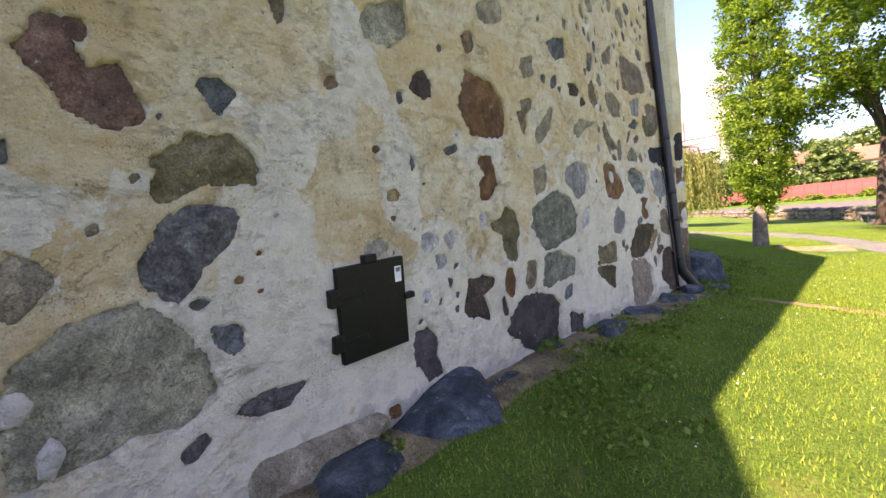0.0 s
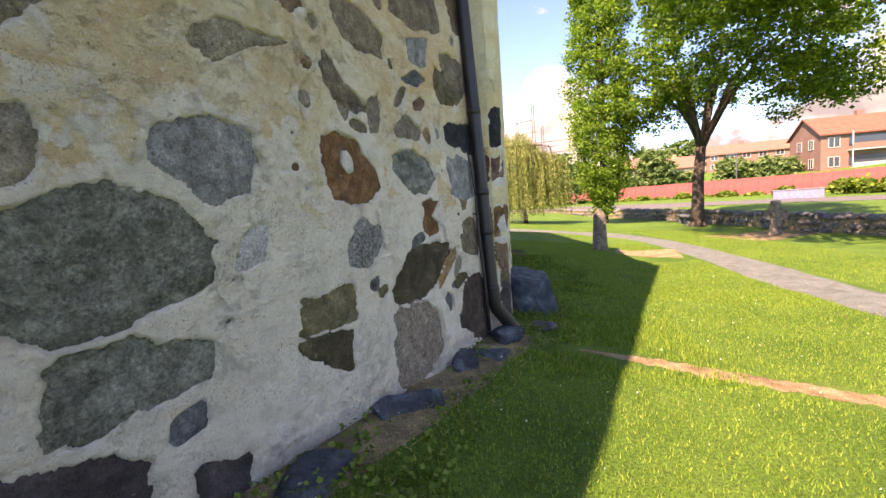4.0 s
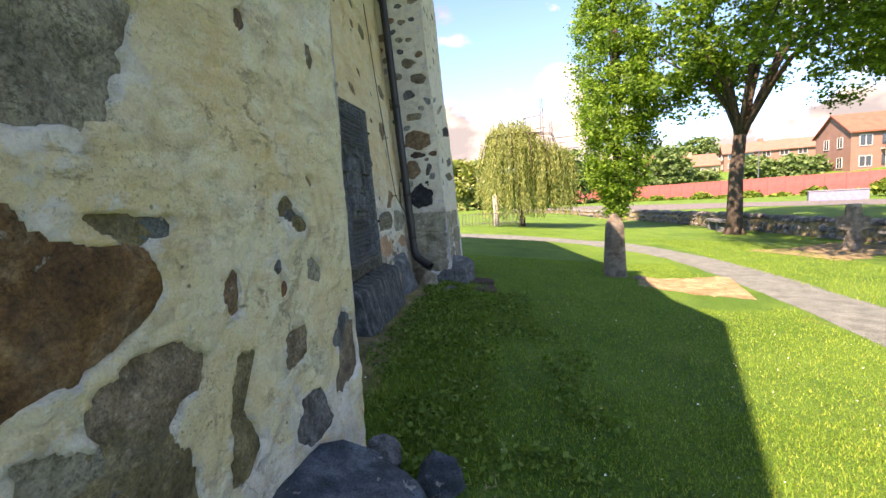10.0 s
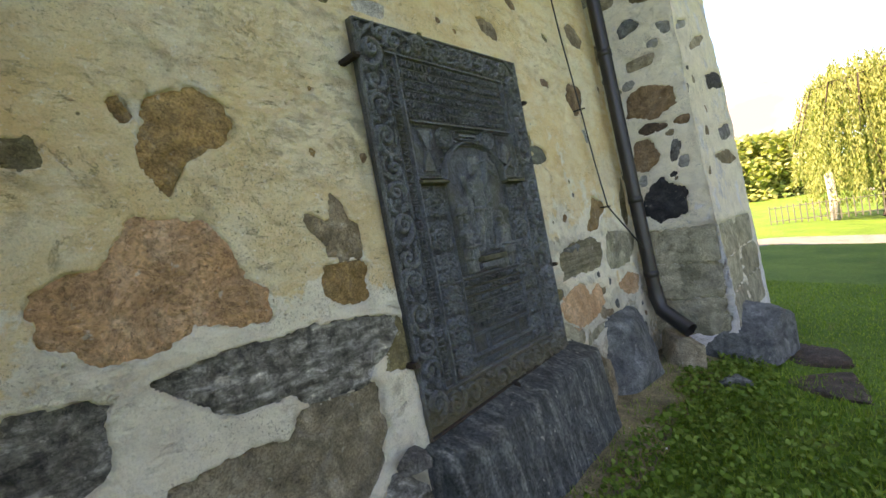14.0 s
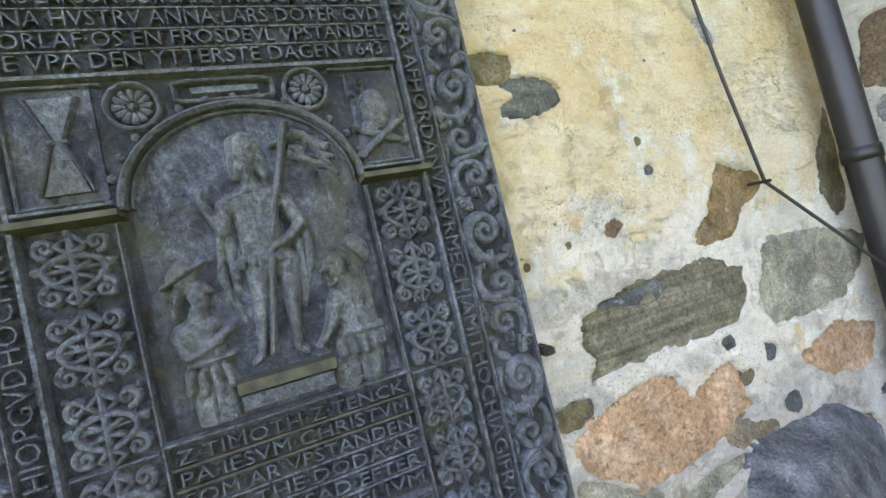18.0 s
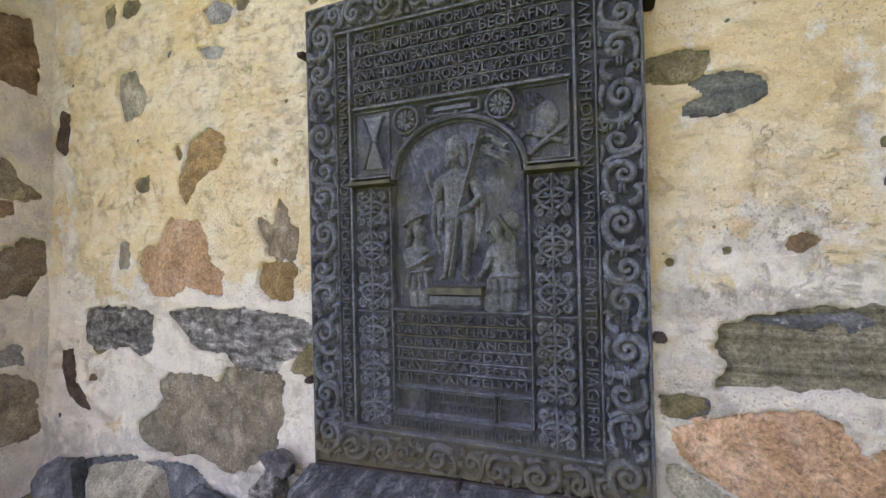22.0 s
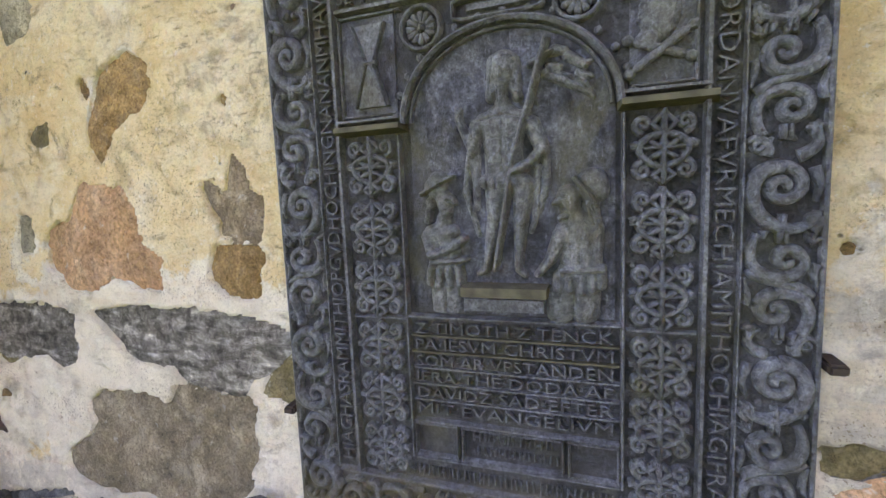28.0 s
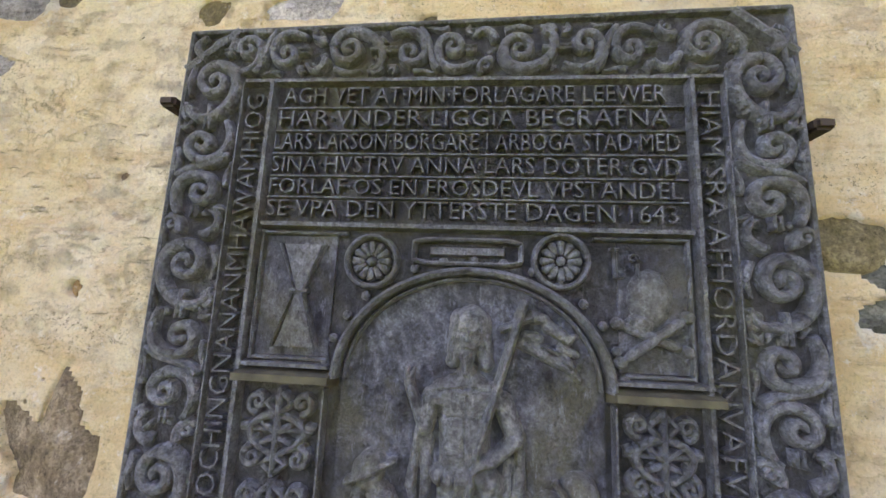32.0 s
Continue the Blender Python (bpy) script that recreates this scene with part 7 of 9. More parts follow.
def cast_relief(name, label, s0, s1, h0, h1, shapes, grooves, step=0.0032):
    """A seamless cast relief over a field: rounded limbs (ends, radii, rise) run into one another, grooves cut folds and hair."""
    ns, nh = int((s1 - s0) / step) + 1, int((h1 - h0) / step) + 1
    ss, hh = np.meshgrid(np.linspace(s0, s1, ns), np.linspace(h0, h1, nh), indexing="ij")

    def limb_height(ax, ay, bx, by, ra, rb, rise):
        dx, dy = bx - ax, by - ay
        l2 = dx * dx + dy * dy + 1e-12
        t = np.clip(((ss - ax) * dx + (hh - ay) * dy) / l2, 0, 1)
        r = ra + (rb - ra) * t
        q = np.hypot(ss - ax - t * dx, hh - ay - t * dy) / r
        return rise * np.sqrt(np.clip(1 - q * q, 0, 1))

    total = np.zeros(ss.shape)
    for g in shapes:
        total = (total ** 5 + limb_height(*g) ** 5) ** 0.2
    body = total.copy()
    for g in grooves:
        total -= np.minimum(limb_height(*g), body * 0.7)
    for i in range(ns):
        for j in range(nh):
            if body[i, j] > 0.001:
                total[i, j] += 0.0012 * noise.noise((ss[i, j] * 60, hh[i, j] * 60, 3.0)) + 0.0007 * noise.noise((ss[i, j] * 170, hh[i, j] * 170, 8.0))
    idx = np.arange(ns * nh).reshape(ns, nh)
    quads = np.stack([idx[:-1, :-1], idx[1:, :-1], idx[1:, 1:], idx[:-1, 1:]], -1).reshape(-1, 4)
    flat = total.ravel()
    quads = quads[(body.ravel()[quads] > 0.0006).any(1)]
    used, back = np.unique(quads, return_inverse=True)
    co = np.array([on_slab(a, b, c) for a, b, c in zip(ss.ravel()[used], hh.ravel()[used], flat[used] - 0.0005)])
    me = bpy.data.meshes.new(name)
    me.from_pydata(co.tolist(), [], back.reshape(-1, 4).tolist())
    me.materials.append(FIGURE_IRON)
    me.polygons.foreach_set("use_smooth", [True] * len(me.polygons))
    ob = new(name, me)
    ob.parent = slab
    ob["label"] = label


class Figure:
    """The limbs and folds of one relief figure, a plain worn shape."""

    def __init__(self):
        self.limbs, self.folds = [], []

    def rise(self, *v):
        self.limbs.append(v)

    def cut(self, *v):
        self.folds.append(v)


# the standing figure: head and beard, bare chest, cloak, legs, staff
figure = Figure()
figure.rise(0.012, 1.746, 0.010, 1.719, 0.0317, 0.0264, 0.040)
figure.rise(-0.007, 1.752, -0.018, 1.678, 0.0194, 0.0132, 0.028)
figure.rise(0.029, 1.748, 0.041, 1.674, 0.0194, 0.0132, 0.028)
figure.rise(0.008, 1.703, 0.006, 1.662, 0.0176, 0.0088, 0.038)
figure.rise(0.009, 1.728, 0.009, 1.718, 0.0044, 0.0062, 0.046)
figure.rise(0.008, 1.661, 0.008, 1.641, 0.0194, 0.0229, 0.026)
figure.rise(-0.032, 1.623, 0.047, 1.621, 0.0264, 0.0264, 0.030)
figure.rise(0.006, 1.616, 0.007, 1.551, 0.0493, 0.0440, 0.034)
figure.rise(0.007, 1.551, 0.009, 1.497, 0.0440, 0.0458, 0.032)
figure.rise(-0.033, 1.494, 0.052, 1.492, 0.0176, 0.0176, 0.038)
figure.rise(-0.052, 1.617, -0.061, 1.567, 0.0185, 0.0158, 0.034)
figure.rise(-0.063, 1.570, -0.090, 1.628, 0.0141, 0.0097, 0.032)
figure.rise(-0.093, 1.637, -0.097, 1.663, 0.0106, 0.0044, 0.028)
figure.rise(-0.090, 1.643, -0.086, 1.661, 0.0062, 0.0035, 0.026)
figure.rise(0.070, 1.613, 0.093, 1.557, 0.0194, 0.0176, 0.030)
figure.rise(0.091, 1.555, 0.056, 1.522, 0.0150, 0.0123, 0.038)
figure.rise(0.052, 1.524, 0.031, 1.515, 0.0141, 0.0114, 0.042)
figure.rise(-0.013, 1.482, -0.018, 1.413, 0.0255, 0.0176, 0.034)
figure.rise(-0.018, 1.413, -0.036, 1.303, 0.0176, 0.0097, 0.032)
figure.rise(-0.038, 1.295, -0.054, 1.284, 0.0106, 0.0079, 0.030)
figure.rise(0.051, 1.480, 0.043, 1.404, 0.0255, 0.0176, 0.034)
figure.rise(0.043, 1.404, 0.036, 1.301, 0.0176, 0.0097, 0.032)
figure.rise(0.037, 1.295, 0.051, 1.282, 0.0106, 0.0079, 0.030)
figure.rise(-0.070, 1.564, -0.082, 1.472, 0.0088, 0.0106, 0.018)
figure.rise(-0.082, 1.472, -0.054, 1.372, 0.0106, 0.0070, 0.014)
figure.rise(-0.057, 1.546, -0.058, 1.438, 0.0141, 0.0106, 0.012)
figure.rise(0.098, 1.553, 0.100, 1.482, 0.0106, 0.0123, 0.018)
figure.rise(0.100, 1.482, 0.066, 1.380, 0.0123, 0.0070, 0.014)
figure.rise(0.085, 1.514, 0.077, 1.419, 0.0141, 0.0106, 0.012)
figure.rise(0.103, 1.781, 0.027, 1.529, 0.0088, 0.0088, 0.044)
figure.rise(0.025, 1.509, -0.016, 1.296, 0.0079, 0.0079, 0.040)
figure.rise(0.068, 1.737, 0.115, 1.758, 0.0079, 0.0079, 0.030)
figure.cut(-0.004, 1.729, 0.004, 1.728, 0.0044, 0.0044, 0.009)
figure.cut(0.016, 1.727, 0.023, 1.726, 0.0044, 0.0044, 0.009)
figure.cut(0.000, 1.700, 0.019, 1.697, 0.0026, 0.0026, 0.008)
figure.cut(-0.009, 1.755, -0.019, 1.685, 0.0018, 0.0018, 0.006)
figure.cut(0.030, 1.750, 0.039, 1.683, 0.0018, 0.0018, 0.006)
figure.cut(0.001, 1.691, 0.003, 1.664, 0.0018, 0.0018, 0.006)
figure.cut(0.009, 1.690, 0.008, 1.662, 0.0018, 0.0018, 0.006)
figure.cut(0.015, 1.690, 0.012, 1.665, 0.0018, 0.0018, 0.006)
figure.cut(-0.029, 1.590, 0.045, 1.587, 0.0026, 0.0026, 0.005)
figure.cut(0.009, 1.624, 0.007, 1.518, 0.0026, 0.0026, 0.005)
figure.cut(-0.026, 1.536, 0.042, 1.532, 0.0026, 0.0026, 0.004)
figure.cut(-0.026, 1.503, -0.030, 1.480, 0.0026, 0.0026, 0.008)
figure.cut(-0.007, 1.502, -0.009, 1.478, 0.0026, 0.0026, 0.008)
figure.cut(0.026, 1.501, 0.029, 1.476, 0.0026, 0.0026, 0.008)
figure.cut(-0.056, 1.625, 0.007, 1.637, 0.0026, 0.0026, 0.007)
figure.cut(0.007, 1.637, 0.071, 1.626, 0.0026, 0.0026, 0.007)
figure.cut(-0.071, 1.547, -0.067, 1.405, 0.0026, 0.0026, 0.007)
figure.cut(0.091, 1.538, 0.083, 1.404, 0.0026, 0.0026, 0.007)
cast_relief("standing_figure", "worn relief of a standing robed figure with a staff", -0.13, 0.15, 1.262, 1.80, figure.limbs, figure.folds, 0.0026)
figure = Figure()
figure.rise(-0.155, 1.490, -0.148, 1.502, 0.0299, 0.0264, 0.040)
figure.rise(-0.189, 1.474, -0.112, 1.510, 0.0070, 0.0062, 0.035)
figure.rise(-0.135, 1.457, -0.131, 1.427, 0.0229, 0.0158, 0.036)
figure.rise(-0.116, 1.461, -0.107, 1.448, 0.0079, 0.0053, 0.034)
figure.rise(-0.169, 1.454, -0.179, 1.411, 0.0141, 0.0106, 0.028)
figure.rise(-0.139, 1.415, -0.141, 1.398, 0.0176, 0.0211, 0.030)
figure.rise(-0.171, 1.379, -0.118, 1.383, 0.0211, 0.0176, 0.034)
figure.rise(-0.145, 1.373, -0.132, 1.322, 0.0370, 0.0334, 0.034)
figure.rise(-0.178, 1.373, -0.168, 1.330, 0.0176, 0.0158, 0.042)
figure.rise(-0.166, 1.329, -0.109, 1.349, 0.0150, 0.0114, 0.046)
figure.rise(-0.108, 1.353, -0.089, 1.366, 0.0132, 0.0106, 0.048)
figure.rise(-0.168, 1.312, -0.086, 1.318, 0.0079, 0.0079, 0.042)
figure.rise(-0.171, 1.296, -0.176, 1.263, 0.0132, 0.0123, 0.036)
figure.rise(-0.149, 1.293, -0.152, 1.255, 0.0132, 0.0123, 0.038)
figure.rise(-0.127, 1.293, -0.125, 1.254, 0.0132, 0.0123, 0.038)
figure.rise(-0.104, 1.298, -0.099, 1.261, 0.0132, 0.0123, 0.036)
figure.rise(-0.153, 1.247, -0.150, 1.197, 0.0264, 0.0282, 0.028)
figure.rise(-0.120, 1.248, -0.118, 1.198, 0.0229, 0.0229, 0.028)
figure.cut(-0.123, 1.457, -0.116, 1.456, 0.0035, 0.0035, 0.009)
figure.cut(-0.129, 1.436, -0.112, 1.437, 0.0026, 0.0026, 0.007)
figure.cut(-0.175, 1.454, -0.185, 1.411, 0.0018, 0.0018, 0.008)
figure.cut(-0.167, 1.449, -0.175, 1.407, 0.0018, 0.0018, 0.008)
figure.cut(-0.161, 1.447, -0.168, 1.407, 0.0018, 0.0018, 0.008)
figure.cut(-0.193, 1.463, -0.108, 1.507, 0.0026, 0.0026, 0.010)
figure.cut(-0.152, 1.373, -0.138, 1.322, 0.0026, 0.0026, 0.004)
figure.cut(-0.109, 1.364, -0.096, 1.352, 0.0018, 0.0018, 0.006)
figure.cut(-0.137, 1.247, -0.137, 1.197, 0.0026, 0.0026, 0.008)
cast_relief("kneeling_figure", "worn relief of a kneeling figure in a brimmed hat", -0.235, -0.05, 1.19, 1.54, figure.limbs, figure.folds, 0.0026)
figure = Figure()
figure.rise(0.194, 1.480, 0.197, 1.469, 0.0334, 0.0334, 0.042)
figure.rise(0.159, 1.492, 0.205, 1.435, 0.0062, 0.0062, 0.040)
figure.rise(0.147, 1.453, 0.150, 1.433, 0.0282, 0.0211, 0.036)
figure.rise(0.125, 1.446, 0.115, 1.442, 0.0106, 0.0053, 0.034)
figure.rise(0.140, 1.414, 0.128, 1.409, 0.0088, 0.0062, 0.032)
figure.rise(0.191, 1.433, 0.203, 1.398, 0.0176, 0.0106, 0.030)
figure.rise(0.163, 1.410, 0.163, 1.391, 0.0211, 0.0246, 0.030)
figure.rise(0.139, 1.378, 0.197, 1.381, 0.0246, 0.0229, 0.034)
figure.rise(0.169, 1.368, 0.171, 1.311, 0.0510, 0.0440, 0.036)
figure.rise(0.130, 1.372, 0.110, 1.322, 0.0194, 0.0150, 0.040)
figure.rise(0.109, 1.319, 0.080, 1.285, 0.0132, 0.0088, 0.040)
figure.rise(0.131, 1.297, 0.216, 1.299, 0.0088, 0.0088, 0.044)
figure.rise(0.125, 1.280, 0.124, 1.257, 0.0150, 0.0141, 0.038)
figure.rise(0.147, 1.279, 0.147, 1.254, 0.0150, 0.0141, 0.040)
figure.rise(0.170, 1.278, 0.171, 1.253, 0.0150, 0.0141, 0.040)
figure.rise(0.193, 1.280, 0.195, 1.256, 0.0150, 0.0141, 0.040)
figure.rise(0.212, 1.284, 0.213, 1.262, 0.0123, 0.0114, 0.036)
figure.rise(0.129, 1.240, 0.126, 1.200, 0.0317, 0.0317, 0.028)
figure.rise(0.181, 1.242, 0.179, 1.203, 0.0317, 0.0317, 0.028)
figure.cut(0.134, 1.453, 0.141, 1.453, 0.0035, 0.0035, 0.009)
figure.cut(0.123, 1.425, 0.137, 1.426, 0.0026, 0.0026, 0.007)
figure.cut(0.187, 1.433, 0.198, 1.395, 0.0018, 0.0018, 0.008)
figure.cut(0.196, 1.434, 0.208, 1.394, 0.0018, 0.0018, 0.008)
figure.cut(0.158, 1.503, 0.214, 1.432, 0.0026, 0.0026, 0.009)
figure.cut(0.143, 1.357, 0.150, 1.311, 0.0026, 0.0026, 0.004)
figure.cut(0.169, 1.364, 0.169, 1.311, 0.0026, 0.0026, 0.004)
figure.cut(0.193, 1.357, 0.194, 1.312, 0.0026, 0.0026, 0.004)
figure.cut(0.155, 1.241, 0.154, 1.201, 0.0026, 0.0026, 0.008)
cast_relief("kneeling_figure", "worn relief of a kneeling figure in a helmet", 0.07, 0.28, 1.175, 1.53, figure.limbs, figure.folds, 0.0026)
figure = Figure()
figure.rise(0.101, 1.714, 0.138, 1.699, 0.0123, 0.0141, 0.020)
figure.rise(0.138, 1.699, 0.176, 1.682, 0.0158, 0.0141, 0.022)
figure.rise(0.176, 1.682, 0.197, 1.656, 0.0123, 0.0062, 0.018)
figure.rise(0.107, 1.728, 0.130, 1.725, 0.0088, 0.0106, 0.018)
figure.rise(0.119, 1.759, 0.139, 1.756, 0.0141, 0.0106, 0.020)
figure.rise(0.147, 1.743, 0.178, 1.723, 0.0141, 0.0123, 0.020)
figure.rise(0.176, 1.724, 0.194, 1.729, 0.0088, 0.0053, 0.016)
figure.rise(0.170, 1.709, 0.193, 1.698, 0.0106, 0.0070, 0.018)
figure.cut(0.110, 1.716, 0.169, 1.691, 0.0026, 0.0026, 0.009)
figure.cut(0.122, 1.742, 0.154, 1.714, 0.0026, 0.0026, 0.009)
figure.cut(0.146, 1.731, 0.186, 1.707, 0.0026, 0.0026, 0.008)
figure.cut(0.138, 1.708, 0.185, 1.672, 0.0026, 0.0026, 0.008)
cast_relief("pennant", "worn relief of a fluttering pennant", 0.08, 0.24, 1.62, 1.79, figure.limbs, figure.folds, 0.0026)

# rosettes, cartouche, hourglass, crossed bones in the spandrels
for s, h in ((-0.176, 1.850), (0.168, 1.860)):
    bm = bmesh.new()
    ridge(bm, [(s + 0.047 * math.cos(2 * math.pi * i / 32), h + 0.047 * math.sin(2 * math.pi * i / 32)) for i in range(33)], 0.012, 0.013)
    for k in range(12):
        a = 2 * math.pi * k / 12
        limb(bm, (s + 0.010 * math.cos(a), h + 0.010 * math.sin(a), 0.004), (s + 0.038 * math.cos(a), h + 0.038 * math.sin(a), 0.004), 0.004, 0.009, 0.8)
    blob(bm, (s, h, 0.004), (0.009, 0.009, 0.008))
    relief("rosette", bm, smooth=True)
bm = bmesh.new()
ridge(bm, [(0.0 + 0.098 * max(-1, min(1, 1.25 * math.cos(2 * math.pi * i / 40))), 1.872 + 0.022 * max(-1, min(1, 1.25 * math.sin(2 * math.pi * i / 40)))) for i in range(41)], 0.011, 0.013)
relief("cartouche", bm)
bar("cartouche_field", -0.07, 1.862, 0.07, 1.882, 0.010)
for a, b in (((-0.39, 1.665), (-0.39, 1.905)), ((-0.385, 1.900), (-0.225, 1.900)), ((-0.385, 1.668), (-0.245, 1.668)), ((0.385, 1.665), (0.385, 1.905)), ((0.225, 1.902), (0.385, 1.902)), ((0.27, 1.668), (0.385, 1.668))):
    bm = bmesh.new()
    ridge(bm, [a, b], 0.009, 0.010)
    relief("spandrel_rule", bm)
bm = bmesh.new()
for tip, base in ((1.792, 1.878), (1.788, 1.688)):
    vs = [bm.verts.new(p) for p in ((-0.353, base, 0.0), (-0.265, base, 0.0), (-0.300, tip, 0.0), (-0.316, tip, 0.0))]
    vt = [bm.verts.new(p) for p in ((-0.345, base, 0.008), (-0.272, base, 0.008), (-0.303, tip, 0.010), (-0.313, tip, 0.010))]
    bm.faces.new(vt)
    for i in range(4):
        j = (i + 1) % 4
        bm.faces.new((vs[i], vs[j], vt[j], vt[i]))
ridge(bm, [(-0.325, 1.790), (-0.291, 1.790)], 0.012, 0.013)
for s0, h0, s1, h1 in ((-0.353, 1.878, -0.316, 1.792), (-0.265, 1.878, -0.300, 1.792), (-0.353, 1.688, -0.316, 1.788), (-0.265, 1.688, -0.300, 1.788)):
    ridge(bm, [(s0, h0), (s1, h1)], 0.006, 0.012)
relief("hourglass", bm)
bm = bmesh.new()
blob(bm, (0.318, 1.800, 0.0), (0.042, 0.055, 0.014))
blob(bm, (0.300, 1.755, 0.002), (0.026, 0.020, 0.012))
limb(bm, (0.262, 1.755, 0.006), (0.375, 1.712, 0.006), 0.009, 0.009)
limb(bm, (0.265, 1.690, 0.008), (0.378, 1.770, 0.008), 0.009, 0.009)
for s, h in ((0.262, 1.755), (0.375, 1.712), (0.265, 1.690), (0.378, 1.770)):
    blob(bm, (s, h, 0.006), (0.012, 0.011, 0.009))
relief("crossed_bones", bm, smooth=True)
bm = bmesh.new()
ridge(bm, [(0.262, 1.885), (0.262, 1.835), (0.275, 1.835)], 0.007, 0.010)
ridge(bm, [(0.252, 1.885), (0.268, 1.885)], 0.006, 0.010)
ridge(bm, spiral((0.292, 1.868), 0.010, 1.0, 0), 0.006, 0.009)
ridge(bm, [(0.300, 1.860), (0.298, 1.815)], 0.007, 0.009)
relief("hour_mark", bm)


def strapwork(s0, h0, wide, high, seed):
    """One field of the pilaster's ornament, the same to both sides of its stem."""
    rnd = random.Random(seed)
    bm = bmesh.new()
    W, H = wide / 2, high / 2
    for f in (-1, 1):
        ridge(bm, [(0, H * 0.9), (f * W * 0.35, H * 0.62), (0, H * 0.35)], 0.012, 0.013)
        ridge(bm, bezier((0, H * 0.35), (f * W * 0.9, H * 0.3), (f * W * 1.0, -H * 0.3), (0, -H * 0.55)), 0.014, 0.014, 0.2)
        ridge(bm, spiral((f * W * 0.60, H * 0.62), W * 0.30, 1.4, math.radians(-90), f, 20), 0.013, 0.012, 0.3)
        ridge(bm, spiral((f * W * 0.62, -H * 0.62), W * 0.30, 1.4, math.radians(90), -f, 20), 0.013, 0.012, 0.3)
        ridge(bm, [(0, -H * 0.05), (f * W * 0.42, H * 0.16)], 0.013, 0.014, 0.3)
        ridge(bm, [(0, -H * 0.15), (f * W * 0.42, -H * 0.30)], 0.012, 0.013, 0.3)
        ridge(bm, [(0, -H * 0.55), (f * W * 0.30, -H * 0.75), (0, -H * 0.95)], 0.012, 0.013)
        ridge(bm, [(f * W * 0.75, H * 0.12), (f * W * 0.98, H * 0.05)], 0.012, 0.011)
    ridge(bm, [(0, -H), (0, H)], 0.012, 0.015)
    ridge(bm, [(-W * 0.98, 0), (W * 0.98, 0)], 0.009, 0.010)
    blob(bm, (0, H * 0.05, 0.006), (0.010, 0.012, 0.010), 0, 1)
    for _ in range(5):
        s, h = rnd.uniform(0.2, 0.9) * W, rnd.uniform(-0.95, 0.95) * H
        for f in (-1, 1):
            blob(bm, (f * s, h, 0.001), (0.007, 0.007, 0.007), 0, 1)
    relief("strapwork", lay(bm, s0, h0), smooth=True)


full[0] = 1.3
for s0, wide in ((-0.322, 0.135), (0.329, 0.125)):
    for k in range(3):
        strapwork(s0, 1.545 - 0.152 * k, wide, 0.148, k)
    for k in range(3):
        strapwork(s0, 1.09 - 0.138 * k, wide, 0.134, 7 + k)
# the iron pins that hold the slab
for s, h in ((-0.625, 2.168), (0.62, 2.118), (-0.62, 0.885), (0.625, 1.115), (0.0, 0.578)):
    bm = bmesh.new()
    made = box(bm, (-0.017, -0.012, -0.09), (0.017, 0.010, 0.018)) if s else box(bm, (-0.008, -0.03, -0.03), (0.010, 0.022, 0.03))
    bmesh.ops.bevel(bm, geom=bm.edges[:], offset=0.005, segments=2, affect="EDGES")
    relief("pin", lay(bm, s, h), IRON)


# ---- lawn, path, soil ----
def grass_blades(name, count, area, height, colour_mat, seed, lean=0.5, keep=None):
    """Single blades as narrow triangles over an area (x0, x1, y0, y1), one mesh."""
    rs = np.random.RandomState(seed)
    x = rs.uniform(area[0], area[1], count)
    y = rs.uniform(area[2], area[3], count)
    ok = keep(x, y)
    x, y = x[ok], y[ok]
    n = len(x)
    z = np.array([ground_z(a, b) for a, b in zip(x, y)]) - 0.004
    h = height * rs.uniform(0.55, 1.3, n)
    a = rs.uniform(0, 2 * np.pi, n)
    w = 0.0032 + 0.0025 * rs.rand(n)
    b = rs.uniform(0, 2 * np.pi, n)
    tilt = h * lean * rs.rand(n)
    co = np.empty((n, 3, 3))
    co[:, 0] = np.stack([x - w * np.cos(a), y - w * np.sin(a), z], -1)
    co[:, 1] = np.stack([x + w * np.cos(a), y + w * np.sin(a), z], -1)
    co[:, 2] = np.stack([x + tilt * np.cos(b), y + tilt * np.sin(b), z + h], -1)
    me = bpy.data.meshes.new(name)
    me.vertices.add(3 * n)
    me.vertices.foreach_set("co", co.ravel())
    me.loops.add(3 * n)
    me.loops.foreach_set("vertex_index", np.arange(3 * n, dtype=np.int32))
    me.polygons.add(n)
    me.polygons.foreach_set("loop_start", np.arange(0, 3 * n, 3, dtype=np.int32))
    me.update()
    me.materials.append(colour_mat)
    return tagged(new(name, me), "short green grass blades of the churchyard lawn", "grass", kind="stuff")


def foliage(name, lo, mid, hi, gloss=0.45, through=0.35):
    """Leaves: a tone for each, light passing through them."""
    m = Mat(name, gloss + 0.15, spec=0.2)
    c = m.ramp(m.island(), [(0.0, lo), (0.5, mid), (1.0, hi)])
    m.colour(c)
    t = m.t.nodes.new("ShaderNodeBsdfTranslucent")
    m.link(m.mix(1.0, c, (1.0, 1.25, 0.55), "MULTIPLY"), t.inputs["Color"])
    mix = m.t.nodes.new("ShaderNodeMixShader")
    mix.inputs[0].default_value = through
    out = m.t.nodes["Material Output"]
    m.link(m.b.outputs[0], mix.inputs[1])
    m.link(t.outputs[0], mix.inputs[2])
    m.link(mix.outputs[0], out.inputs["Surface"])
    return m.m


BLADES = foliage("grass_blade", (0.058, 0.145, 0.017), (0.122, 0.242, 0.032), (0.28, 0.355, 0.075), 0.6, 0.3)


def dirt_line(x):
    """The worn drain line across the lawn: y at x."""
    return 5.62 - 0.34 * (x - 1.2)


